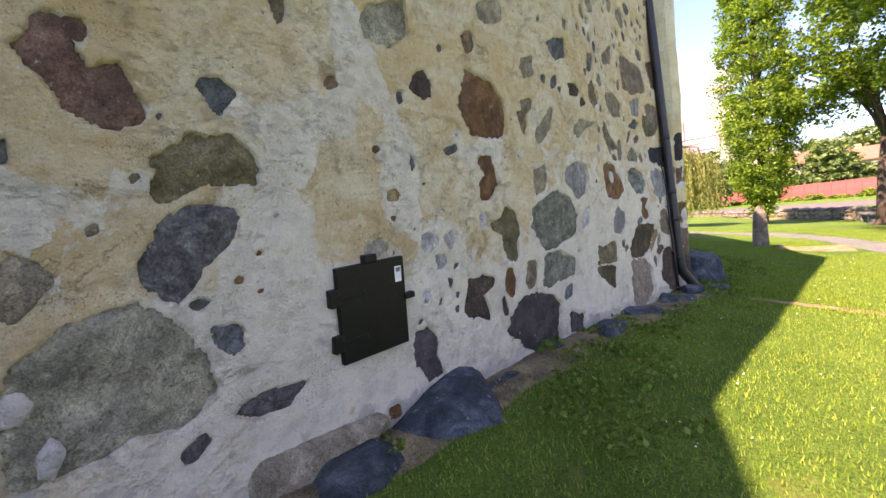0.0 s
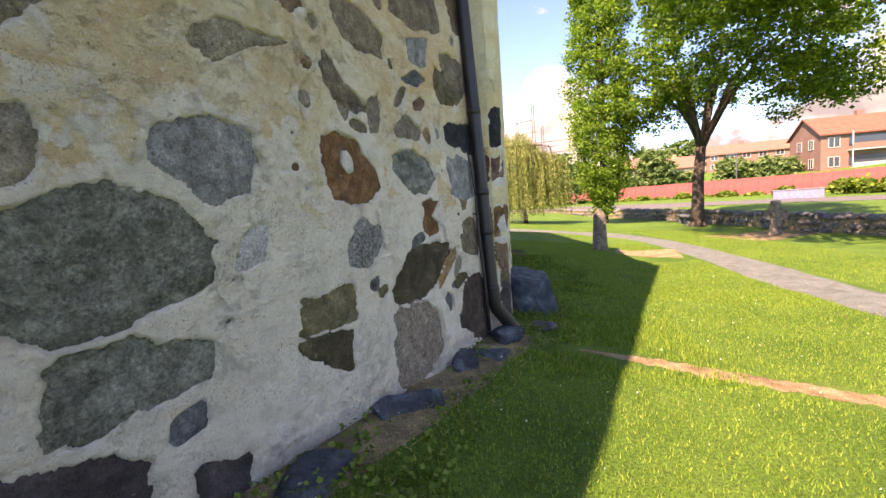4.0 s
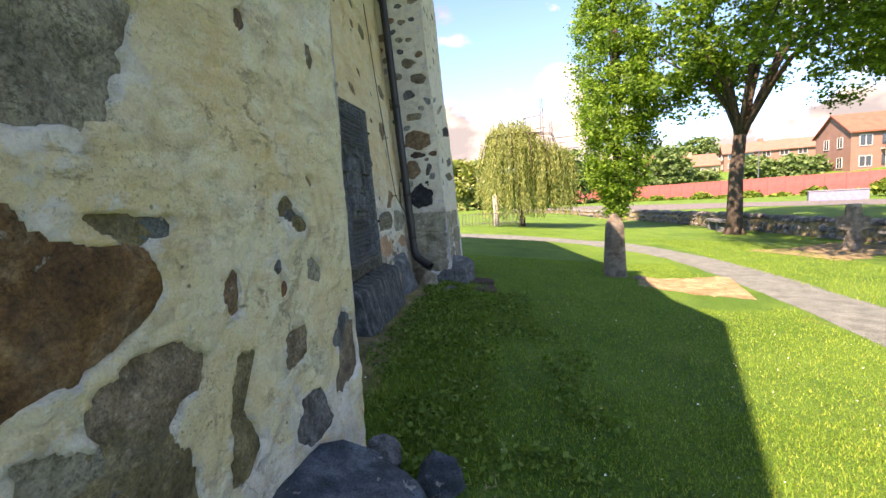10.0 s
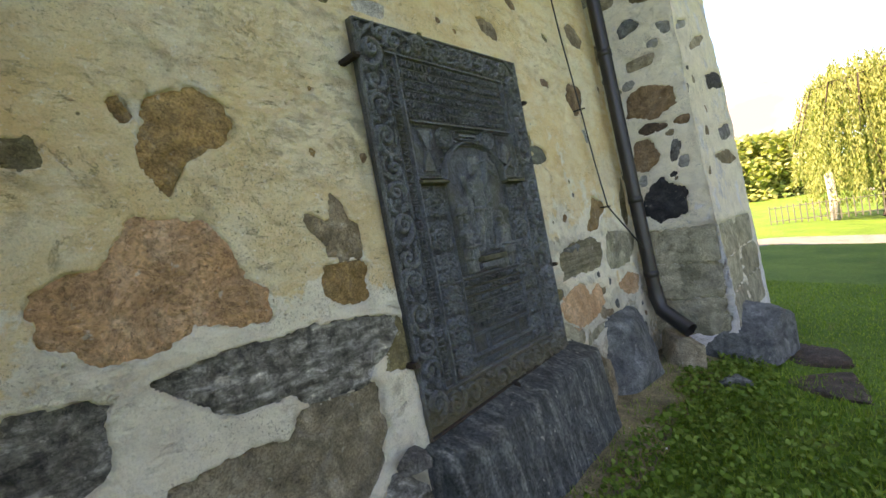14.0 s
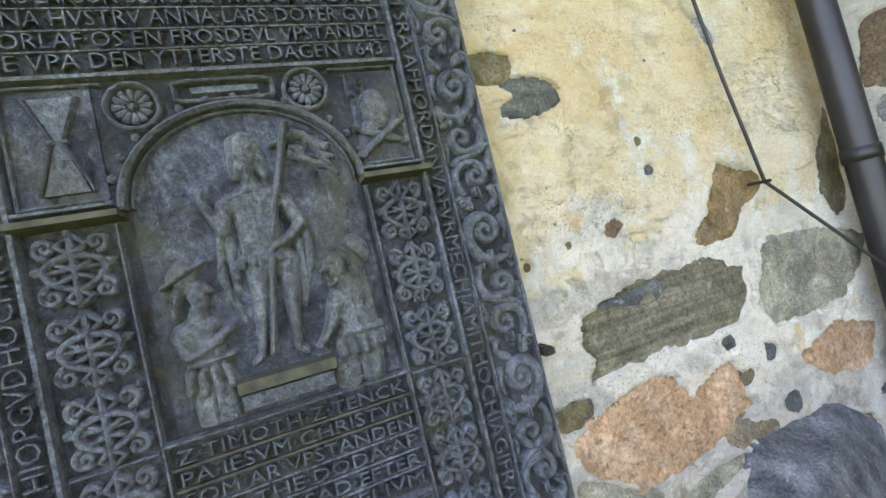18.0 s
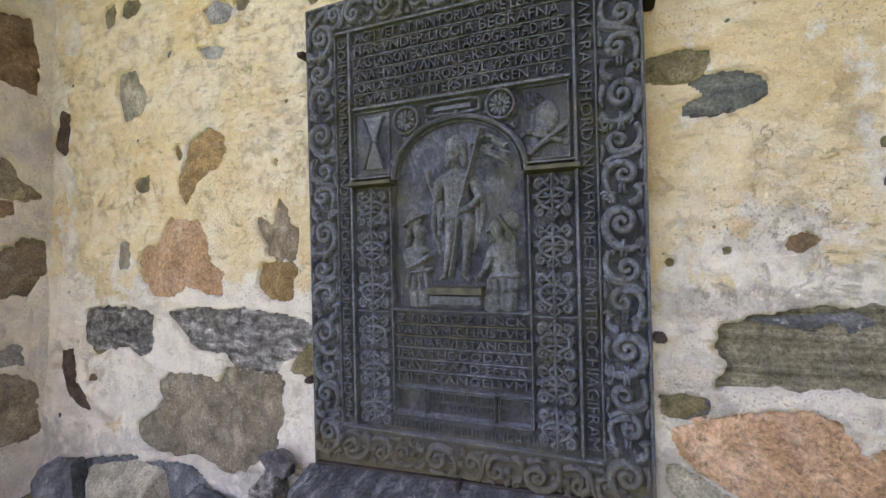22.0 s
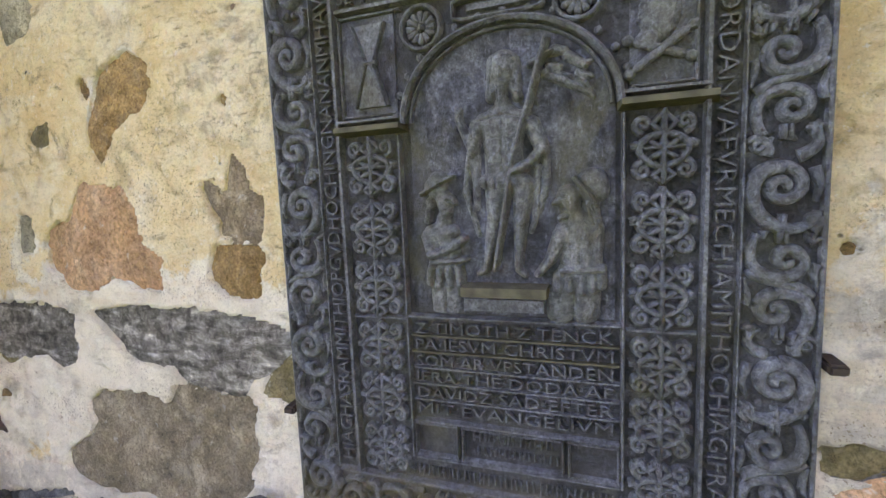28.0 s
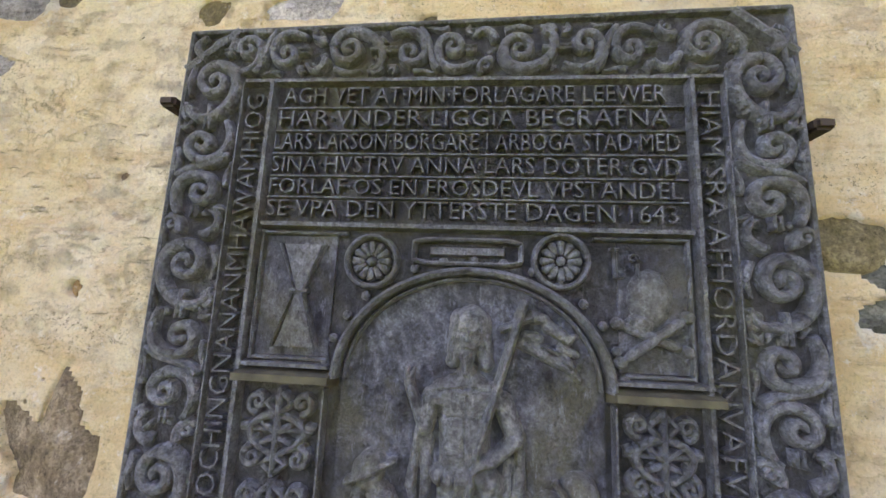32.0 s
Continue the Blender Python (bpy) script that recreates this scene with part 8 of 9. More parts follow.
def on_lawn(x, y):
    wall = np.where(y < 6.0, -1.773 + 0.3777 * y, np.where(y < 7.9, 0.72, 0.02))
    worn = np.abs(y - dirt_line(x)) < 0.19 + 0.06 * np.sin(x * 9)
    bed = (x > 3.72) & (x < 5.0) & (y > 12.0) & (y < 14.25)
    path = (x > 4.9) & (y > 5) & (np.abs(x - (5.55 + 0.0 * y)) < 0.6)
    thin = (x - wall) < 0.10 + 0.22 * np.abs(np.sin(y * 3.1)) * (np.random.RandomState(5).rand(len(x)))
    return (x > wall + 0.03) & ~(worn & (np.random.RandomState(3).rand(len(x)) < 0.8)) & ~bed & ~path & ~thin


grass_blades("grass", 150000, (-1.6, 4.9, 0.4, 9.0), 0.026, BLADES, 1, 0.8, on_lawn)
grass_blades("grass", 90000, (0.0, 4.9, 7.9, 16.0), 0.028, BLADES, 2, 0.8, on_lawn)
grass_blades("grass", 7000, (0.6, 2.4, 5.0, 6.9), 0.05, BLADES, 3, 0.6, on_lawn)
grass_blades("grass", 9000, (0.0, 1.3, 7.9, 12.4), 0.055, BLADES, 4, 0.8, on_lawn)
grass_blades("grass", 40000, (4.9, 9.4, 6.0, 22.0), 0.05, BLADES, 6, 0.8, on_lawn)


def soil(name, lo, mid, hi):
    m = Mat(name, 0.95, spec=0.15, space="World")
    c = m.ramp(m.noise(5, 7, 0.65), [(0.35, lo), (0.5, mid), (0.65, hi)])
    c = m.mix(0.8, c, m.ramp(m.noise(95, 3, 0.7), [(0.35, 0.45), (0.65, 1.5)]), "MULTIPLY")
    m.colour(c)
    return m.bump(m.noise(60, 6, 0.7), 0.02, 0.9).m


GRAVEL = soil("pale_gravel", (0.097, 0.116, 0.109), (0.127, 0.150, 0.142), (0.162, 0.188, 0.178))
SOIL = soil("bare_soil", (0.10, 0.085, 0.05), (0.19, 0.155, 0.09), (0.33, 0.26, 0.14))
DRYSOIL = soil("dry_sandy_soil", (0.16, 0.115, 0.06), (0.26, 0.19, 0.11), (0.36, 0.28, 0.17))


def strip(name, centre, half, n, material, label, lift=0.012, ragged=0.06):
    """A strip that lies on the ground along centre(t), t from 0 to 1."""
    bm = bmesh.new()
    prev = None
    for i in range(n + 1):
        t = i / n
        p, q = Vector(centre(t)), Vector(centre(min(1, t + 0.002))) - Vector(centre(max(0, t - 0.002)))
        q.normalize()
        side = Vector((-q.y, q.x))
        row = []
        for k in range(7):
            o = -1 + k / 3
            w = half(t) * o * (1 + (ragged * noise.noise((t * 37, o, 2.0)) if abs(o) > 0.9 else 0))
            x, y = p.x + side.x * w, p.y + side.y * w
            row.append(bm.verts.new((x, y, ground_z(x, y) + lift * (1 - 0.8 * abs(o) ** 6))))
        if prev:
            for k in range(6):
                bm.faces.new((prev[k], row[k], row[k + 1], prev[k + 1]))
        prev = row
    bmesh.ops.recalc_face_normals(bm, faces=bm.faces)
    if bm.faces[0].normal.z < 0:
        bmesh.ops.reverse_faces(bm, faces=bm.faces)
    return tagged(part(name, bm, material, smooth=True), label, name, kind="structure")


def path_line(t):
    """The gravel path: up the lawn, then bending left before the birch."""
    pts = [(6.6, -2.0), (5.6, 6.0), (5.45, 9.6), (5.75, 13.5), (5.6, 17.0), (4.4, 20.4), (2.0, 21.3), (-3.0, 20.4), (-9.0, 19.5)]
    s = t * (len(pts) - 1)
    i = min(int(s), len(pts) - 2)
    f = s - i
    a, b, c, d = (Vector(pts[max(0, min(len(pts) - 1, k))]) for k in (i - 1, i, i + 1, i + 2))
    v = 0.5 * ((2 * b) + (c - a) * f + (2 * a - 5 * b + 4 * c - d) * f * f + (3 * b - a - 3 * c + d) * f * f * f)
    return (v.x, v.y)


strip("path", path_line, lambda t: 0.55 + 0.25 * smoothstep(0.5, 0.75, t), 160, GRAVEL, "pale gravel footpath curving through the lawn")
strip("worn_ground", lambda t: (1.25 + 3.3 * t, dirt_line(1.25 + 3.3 * t)), lambda t: 0.025 + 0.09 * smoothstep(0.0, 0.25, t), 170, DRYSOIL, "worn sandy strip across the lawn", 0.010, 0.6)
strip("grave_bed", lambda t: (3.65 + 1.45 * t, 13.85 - 0.38 * t), lambda t: 0.42 + 0.5 * t, 24, DRYSOIL, "sandy grave bed beside the upright stone", 0.014, 0.25)
strip("shaded_soil", lambda t: (8.6 + 3.4 * t, 18.3 + 1.9 * t), lambda t: 1.1, 24, SOIL, "bare trodden soil below the maple", 0.012, 0.3)


def foot_soil(name, face, y0, y1, wide):
    bm = bmesh.new()
    prev = None
    n = int((y1 - y0) / 0.12)
    for i in range(n + 1):
        y = y0 + (y1 - y0) * i / n
        row = []
        for k in range(5):
            x = face(y, 0.1) - 0.05 + (wide + 0.10 * noise.noise((y * 2.1, 4.0, 0.0))) * k / 4
            row.append(bm.verts.new((x, y, ground_z(x, y) + (0.022 + 0.012 * noise.noise((x * 8, y * 8, 1.0))) * (1 - (k / 4) ** 4) + 0.002)))
        if prev:
            for k in range(4):
                bm.faces.new((prev[k], prev[k + 1], row[k + 1], row[k]))
        prev = row
    bmesh.ops.recalc_face_normals(bm, faces=bm.faces)
    if bm.faces[0].normal.z < 0:
        bmesh.ops.reverse_faces(bm, faces=bm.faces)
    tagged(part(name, bm, SOIL, smooth=True), "bare soil with dry stalks along the wall foot", "soil", kind="structure")


foot_soil("soil", apse_x, -1.0, 5.95, 0.45)
foot_soil("soil", nave_x, 7.9, 12.5, 0.55)


# weeds along the walls: leafy rosettes and clover
WEED = foliage("weed_leaf", (0.045, 0.105, 0.012), (0.085, 0.170, 0.022), (0.15, 0.23, 0.05), 0.5, 0.25)


def leaf_cloud(centres, size, spread, rs, stretch=1.6, up=0.3, hang=False):
    """Bent leaves round given places: two faces each, joined into one mesh by arrays."""
    n = len(centres)
    d = rs.normal(size=(n, 3))
    d[:, 2] = np.abs(d[:, 2]) * up + d[:, 2] * (1 - up) * 0.4
    if hang:
        d *= 0.35
        d[:, 2] = -1.0
    d /= np.linalg.norm(d, axis=1)[:, None]
    r = rs.normal(size=(n, 3))
    side = np.cross(d, r)
    side /= np.linalg.norm(side, axis=1)[:, None] + 1e-9
    nor = np.cross(side, d)
    s = size * rs.uniform(0.6, 1.35, n)[:, None]
    c = centres + rs.normal(size=(n, 3)) * spread
    tip, tail = c + d * s * stretch / 2, c - d * s * stretch / 2
    l, q = c + side * s / 2 + nor * s * 0.14, c - side * s / 2 + nor * s * 0.14
    co = np.stack([tail, l, tip, q], 1)
    return co


def leaf_mesh(name, co, material, parent=None, label=""):
    n = len(co)
    me = bpy.data.meshes.new(name)
    me.vertices.add(4 * n)
    me.vertices.foreach_set("co", co.reshape(-1))
    base = np.arange(n, dtype=np.int32)[:, None] * 4
    tri = np.concatenate([base + [0, 1, 2], base + [0, 2, 3]], 1).reshape(-1)
    me.loops.add(6 * n)
    me.loops.foreach_set("vertex_index", tri.astype(np.int32))
    me.polygons.add(2 * n)
    me.polygons.foreach_set("loop_start", np.arange(0, 6 * n, 3, dtype=np.int32))
    me.update()
    me.materials.append(material)
    ob = new(name, me)
    ob.parent = parent
    if label:
        ob["label"] = label
    return ob


rs = np.random.RandomState(11)
spots = []
for x0, x1, y0, y1, count in ((-0.55, 0.3, 2.6, 4.6, 900), (0.55, 1.35, 5.9, 7.0, 900), (0.15, 1.1, 8.0, 9.8, 1500), (0.3, 1.3, 11.2, 12.6, 4200), (-1.5, -1.1, 0.9, 1.7, 400), (0.1, 0.5, 8.3, 9.6, 900), (0.32, 1.2, 9.7, 11.3, 2600), (0.2, 0.7, 3.6, 5.6, 900), (0.7, 2.6, 7.9, 12.0, 9000), (0.5, 1.9, 5.6, 8.0, 3500), (-0.6, 0.6, 1.4, 4.0, 2500)):
    for _ in range(count):
        x, y = rs.uniform(x0, x1), rs.uniform(y0, y1)
        if noise.noise((x * 2.3, y * 2.3, 7.0)) > -0.35 + 1.1 * ((x - x0) / (x1 - x0)) ** 2 + 0.6 * max(0.0, abs((y - y0) / (y1 - y0) - 0.5) * 2 - 0.6):
            spots.append((x, y, ground_z(x, y) + 0.015 + 0.045 * rs.rand()))
tagged(leaf_mesh("weeds", leaf_cloud(np.array(spots), 0.026, 0.006, rs, 1.3, 0.5), WEED), "low clover and weeds along the wall foot", "weeds", kind="stuff")
spots = [(rs.uniform(-0.3, 4.7), rs.uniform(1.5, 12.0)) for _ in range(430)]
spots = np.array([(x, y, ground_z(x, y) + 0.045) for x, y in spots if on_lawn(np.array([x]), np.array([y]))[0]])
tagged(leaf_mesh("clover_flowers", leaf_cloud(spots, 0.011, 0.002, rs, 1.0, 0.9), plain("white_petals", (0.75, 0.75, 0.68), 0.8)), "tiny white clover flowers in the lawn", "flowers", kind="stuff")
spots = np.array([(x, y, ground_z(x, y) + 0.03 + 0.05 * rs.rand()) for x, y in zip(rs.normal(-0.72, 0.05, 70), rs.normal(2.95, 0.06, 70))])
tagged(leaf_mesh("weed_plant", leaf_cloud(spots, 0.045, 0.008, rs, 1.3, 0.6), WEED), "leafy green weed growing at the wall foot", "plant", kind="stuff")
# dry stalks lying on the soil
bm = bmesh.new()
rnd = random.Random(8)
for _ in range(760):
    y = rnd.uniform(1.6, 9.6)
    f = apse_x(y, 0.1) if y < 5.9 else (0.75 if y < 7.9 else 0.0)
    x = f + rnd.uniform(0.12, 0.62)
    z = ground_z(x, y) + 0.03
    a, l = rnd.uniform(0, 6.28), rnd.uniform(0.03, 0.10)
    p = Vector((x, y, z))
    q = p + Vector((math.cos(a) * l, math.sin(a) * l, rnd.uniform(0, 0.02)))
    o = Vector((-math.sin(a), math.cos(a), 0)) * 0.002
    bm.faces.new([bm.verts.new(v) for v in (p - o, p + o, q)])
tagged(part("dry_stalks", bm, plain("straw", (0.36, 0.29, 0.16), 0.9)), "dry straw stalks on the soil by the wall", "straw", kind="stuff")

# ---- the upright stone and the cross ----
ROCKS["pillar"] = rock("weathered_grey_granite", (0.085, 0.073, 0.055), (0.145, 0.127, 0.098), (0.22, 0.20, 0.16), 6, 110)
bm = bmesh.new()
levels = [(-0.62, 0.185, 0.15), (-0.3, 0.185, 0.15), (0.1, 0.17, 0.145), (0.5, 0.155, 0.13), (0.72, 0.145, 0.12), (0.82, 0.11, 0.09), (0.90, 0.06, 0.06), (0.94, 0.03, 0.03)]
prev = None
for z, a, b in levels:
    ring = []
    for k in range(20):
        t = 2 * math.pi * k / 20
        cx, cy = math.copysign(abs(math.cos(t)) ** 0.45, math.cos(t)) * a, math.copysign(abs(math.sin(t)) ** 0.45, math.sin(t)) * b
        w = 1 + 0.05 * noise.noise((cx * 6, cy * 6, z * 4))
        ring.append(bm.verts.new((cx * w, cy * w, z)))
    if prev:
        for k in range(20):
            n = (k + 1) % 20
            bm.faces.new((prev[k], prev[n], ring[n], ring[k]))
    else:
        bm.faces.new(ring[::-1])
    prev = ring
bm.faces.new(prev)
bmesh.ops.transform(bm, matrix=pose(3.36, 14.22, -0.03, 0, 0, 12), verts=bm.verts)
tagged(part("standing_stone", bm, ROCKS["pillar"], smooth=False), "tall pointed grey granite standing stone in the lawn", "gravestone")
boulder(3.74, 14.1, -0.27, 0.16, 0.12, 0.10, 20, 71, "pillar", "small grey stone beside the standing stone", "footstone")

bm = bmesh.new()
outline = [(-0.20, 0), (0.20, 0), (0.19, 0.12), (0.12, 0.22), (0.10, 0.55), (0.28, 0.56), (0.28, 0.84), (0.12, 0.85), (0.12, 1.12), (-0.12, 1.12), (-0.12, 0.85), (-0.28, 0.84), (-0.28, 0.56), (-0.10, 0.55), (-0.12, 0.22), (-0.19, 0.12)]
fr = [bm.verts.new((x, -0.09, z)) for x, z in outline]
bk = [bm.verts.new((x, 0.09, z)) for x, z in outline]
bm.faces.new(fr)
bm.faces.new(bk[::-1])
for k in range(len(outline)):
    n = (k + 1) % len(outline)
    bm.faces.new((fr[k], bk[k], bk[n], fr[n]))
bmesh.ops.bevel(bm, geom=bm.edges[:], offset=0.02, segments=2, affect="EDGES")
bmesh.ops.recalc_face_normals(bm, faces=bm.faces)
bmesh.ops.transform(bm, matrix=pose(10.72, 19.3, -0.74, 0, 0, -20) @ Matrix.Scale(1.2, 4), verts=bm.verts)
tagged(part("stone_cross", bm, ROCKS["pillar"], smooth=False), "squat weathered stone cross by the field wall", "gravestone")

# ---- the dry stone wall round the churchyard ----
ROCKS["field"] = rock("field_stone", (0.050, 0.050, 0.046), (0.115, 0.114, 0.106), (0.24, 0.235, 0.21), 7, 60)
field_wall = tagged(new("dry_stone_wall"), "low dry stone wall of grey field stones", "wall", kind="structure")
field_wall.location = (10.3, 16.0, -0.66)
rnd = random.Random(21)
shapes = []
for k in range(8):
    bm = bmesh.new()
    bmesh.ops.create_icosphere(bm, subdivisions=2, radius=1.0)
    cuts = [(Vector((rnd.gauss(0, 1), rnd.gauss(0, 1), rnd.gauss(0, 1))).normalized(), rnd.uniform(0.55, 0.85)) for _ in range(9)]
    for vt in bm.verts:
        p = vt.co.copy()
        for d, c in cuts:
            over = p.dot(d) - c
            if over > 0:
                p -= d * over * 0.9
        vt.co = p * (1 + 0.06 * noise.noise(p * 3 + Vector((k * 9.0, 0, 0))))
    me = bpy.data.meshes.new("field_stone")
    bm.to_mesh(me)
    bm.free()
    me.materials.append(ROCKS["field"])
    me.polygons.foreach_set("use_smooth", [True] * len(me.polygons))
    shapes.append(me)
wall_line = [Vector(p) for p in ((14.8, 6.4), (13.2, 13.6), (12.4, 20.8), (11.7, 28.0), (10.6, 35.7), (8.7, 39.3), (7.2, 47.2), (2.2, 56.8))]
count = 0
for a, b in zip(wall_line, wall_line[1:]):
    length = (b - a).length
    d = (b - a).normalized()
    turn = math.atan2(d.y, d.x)
    big = 1.2 if a.y < 30 else 1.8
    for row in range(3):
        s = rnd.uniform(0, 0.3)
        while s < length:
            w = rnd.uniform(0.20, 0.42) * big
            c = a + d * (s + w / 2)
            h = 0.24 if row < 2 else 0.20
            ob = new("field_stone", shapes[rnd.randrange(8)])
            ob.parent = field_wall
            ob.matrix_basis = Matrix.Translation((c.x - 10.3 + rnd.uniform(-0.05, 0.05), c.y - 16.0, 0.0 + 0.265 * row + rnd.uniform(0, 0.06))) @ pose(0, 0, 0, rnd.uniform(-9, 9), rnd.uniform(-9, 9), math.degrees(turn) + rnd.uniform(-8, 8)) @ Matrix.Diagonal((w * 0.66, 0.34, h * 0.80, 1))
            count += 1
            s += w * 0.92
    bm = bmesh.new()
    side = Vector((-d.y, d.x)) * 0.2
    for z0, z1 in ((-0.9, -0.15),):
        vs = [bm.verts.new((p.x, p.y, z)) for p in (a - side, b - side, b + side, a + side) for z in (z0, z1)]
        for q in ((0, 2, 3, 1), (2, 4, 5, 3), (4, 6, 7, 5), (6, 0, 1, 7), (1, 3, 5, 7)):
            bm.faces.new([vs[i] for i in q])
    bmesh.ops.transform(bm, matrix=Matrix.Translation((-10.3, -16.0, 0.66)), verts=bm.verts)
    part("wall_core", bm, SOIL, field_wall)


# ---- trees ----
def bark(name, lo, hi):
    m = Mat(name, 0.9, spec=0.2, space="World")
    c = m.ramp(m.noise(8, 8, 0.7, stretch=(2.2, 2.2, 0.4)), [(0.35, lo), (0.65, hi)])
    m.colour(c)
    return m.bump(m.noise(16, 7, 0.7, stretch=(2.5, 2.5, 0.35)), 0.05, 0.9).m


BARK = bark("dark_bark", (0.030, 0.024, 0.018), (0.095, 0.078, 0.060))
PALE_BARK = bark("pale_bark", (0.22, 0.21, 0.19), (0.52, 0.50, 0.46))


def branch(bm, pts, r0, r1, sides=9):
    n = len(pts)
    tube(bm, pts, [r0 + (r1 - r0) * i / (n - 1) for i in range(n)], sides)


def tree(name, label, x, y, trunk_pts, r0, limbs, leaves, leaf_size, material, bark_mat, seed, stretch=1.5, spread=0.12, hang=False):
    """A tree: tapered trunk, limbs each a mesh, and a crown of single leaves at the given places."""
    base = tagged(new(name), label, "tree")
    z = ground_z(x, y)
    base.location = (x, y, z)
    bm = bmesh.new()
    branch(bm, trunk_pts, r0, r0 * 0.72, 14)
    for k in range(6):
        a = 2 * math.pi * k / 6 + 0.4
        tube(bm, [(r0 * 0.4 * math.cos(a), r0 * 0.4 * math.sin(a), 0.45), (r0 * 0.85 * math.cos(a), r0 * 0.85 * math.sin(a), 0.1), (r0 * 1.3 * math.cos(a), r0 * 1.3 * math.sin(a), -0.1)], [r0 * 0.3, r0 * 0.34, r0 * 0.2], 7)
    part("trunk", bm, bark_mat, base, smooth=True)
    for pts, a, b in limbs:
        bm = bmesh.new()
        branch(bm, pts, a, b)
        part("limb", bm, bark_mat, base, smooth=True)
    co = leaf_cloud(leaves, leaf_size, spread, np.random.RandomState(seed), stretch, 0.2, hang)
    crown = leaf_mesh("crown", co, material, base)
    crown["kind"] = "stuff"
    return base


def clumps(rs, n_clumps, per, place, clump_r):
    """Leaf places in many small clumps, whose centres place() gives."""
    out = []
    for _ in range(n_clumps):
        c = np.array(place(rs))
        r = clump_r * rs.uniform(0.5, 1.25)
        p = rs.normal(size=(per, 3)) * r * 0.5 * np.array([1, 1, 0.62])
        out.append(c + p)
    return np.concatenate(out)


MAPLE = foliage("maple_leaf", (0.028, 0.072, 0.012), (0.065, 0.145, 0.018), (0.150, 0.270, 0.030), 0.45, 0.40)
BRIGHT = foliage("bright_leaf", (0.045, 0.10, 0.014), (0.10, 0.175, 0.026), (0.20, 0.28, 0.05), 0.45, 0.4)
BIRCH = foliage("birch_leaf", (0.10, 0.13, 0.035), (0.21, 0.255, 0.085), (0.38, 0.42, 0.17), 0.5, 0.4)
POPLAR = foliage("poplar_leaf", (0.055, 0.125, 0.02), (0.125, 0.25, 0.036), (0.25, 0.39, 0.07), 0.4, 0.45)
HEDGE = foliage("hedge_leaf", (0.05, 0.105, 0.035), (0.10, 0.175, 0.06), (0.18, 0.27, 0.10), 0.55, 0.3)

rs = np.random.RandomState(31)
fork = Vector((0.39, 0.42, 3.9))
limbs = []
tips = []
rnd = random.Random(5)
for k in range(13):
    a = 2 * math.pi * k / 13 + rnd.uniform(-0.2, 0.2)
    far, up = rnd.uniform(3.4, 6.3) * (1 - 0.5 * max(0.0, math.cos(a - 2.77))), rnd.uniform(2.7, 6.8)
    end = fork + Vector((far * math.cos(a), far * math.sin(a), up))
    mid = fork + Vector((far * 0.35 * math.cos(a), far * 0.35 * math.sin(a), up * 0.62))
    limbs.append(([fork - Vector((0, 0, 0.15)), mid.lerp(fork, 0.5) + Vector((0, 0, 0.15)), mid, mid.lerp(end, 0.5), end], 0.16 if k < 3 else 0.09, 0.024))
    tips.append(end)
limbs.append(([fork - Vector((0, 0, 0.1)), fork + Vector((-0.3, 0.0, 1.5)), fork + Vector((-0.55, 0.1, 3.7))], 0.19, 0.07))
limbs.append(([fork - Vector((0, 0, 0.1)), fork + Vector((0.7, 0.1, 1.3)), fork + Vector((1.6, 0.3, 3.4))], 0.18, 0.07))


def maple_place(rs):
    a, q = rs.uniform(0, 2 * np.pi), rs.uniform(0, 1) ** 0.45
    z = rs.uniform(0, 1)
    r = 6.45 * q * (0.72 + 0.28 * math.sin(math.pi * min(1, 0.3 + z * 0.8))) * (1 + 0.10 * math.sin(3 * a + 1) + 0.08 * math.sin(5 * a))
    r *= 1 - 0.36 * max(0.0, math.cos(a - 2.77)) - 0.10 * max(0.0, math.cos(a + 2.0))
    low = 6.2 + 0.37 * math.sin(2 * a) - 0.023 * r * r + 0.37 * math.sin(7 * a)
    return (0.6 + r * math.cos(a), -0.36 + r * math.sin(a), low + z ** 1.5 * 8.5)


tree("maple_tree", "broad maple tree with dark trunk and dense green crown", 10.45, 25.0, [(0, 0, -0.25), (0.04, 0.03, 1.0), (0.12, 0.14, 2.3), tuple(fork)], 0.31, limbs,
     clumps(rs, 560, 100, maple_place, 0.55), 0.125, MAPLE, BARK, 1, 1.2)


def column_place(rs):
    z = rs.uniform(0, 1)
    r = (0.30 + 1.45 * math.sin(math.pi * min(0.62, 0.05 + 0.9 * z ** 0.8))) * (0.3 + 0.7 * rs.uniform(0, 1) ** 0.5)
    a = rs.uniform(0, 2 * np.pi)
    r *= (1 + 0.15 * math.sin(3 * a + z * 9)) * (0.35 + 0.65 * smoothstep(0.0, 0.13, z))
    return (r * math.cos(a), r * math.sin(a), 0.75 + z * 13.0)


limbs = []
for k in range(16):
    a = rnd.uniform(0, 6.28)
    z0 = 1.0 + 0.5 * k
    limbs.append(([(0, 0, z0), (0.6 * math.cos(a), 0.6 * math.sin(a), z0 + 1.2), (1.2 * math.cos(a), 1.2 * math.sin(a), z0 + 3.0)], 0.06, 0.015))
tree("columnar_tree", "tall columnar tree with dense green foliage", 6.85, 28.6, [(0, 0, -0.2), (0, 0, 2), (0.05, 0, 6), (0, 0.05, 11)], 0.22, limbs,
     clumps(rs, 680, 100, column_place, 0.42), 0.10, POPLAR, BARK, 2, 1.2)

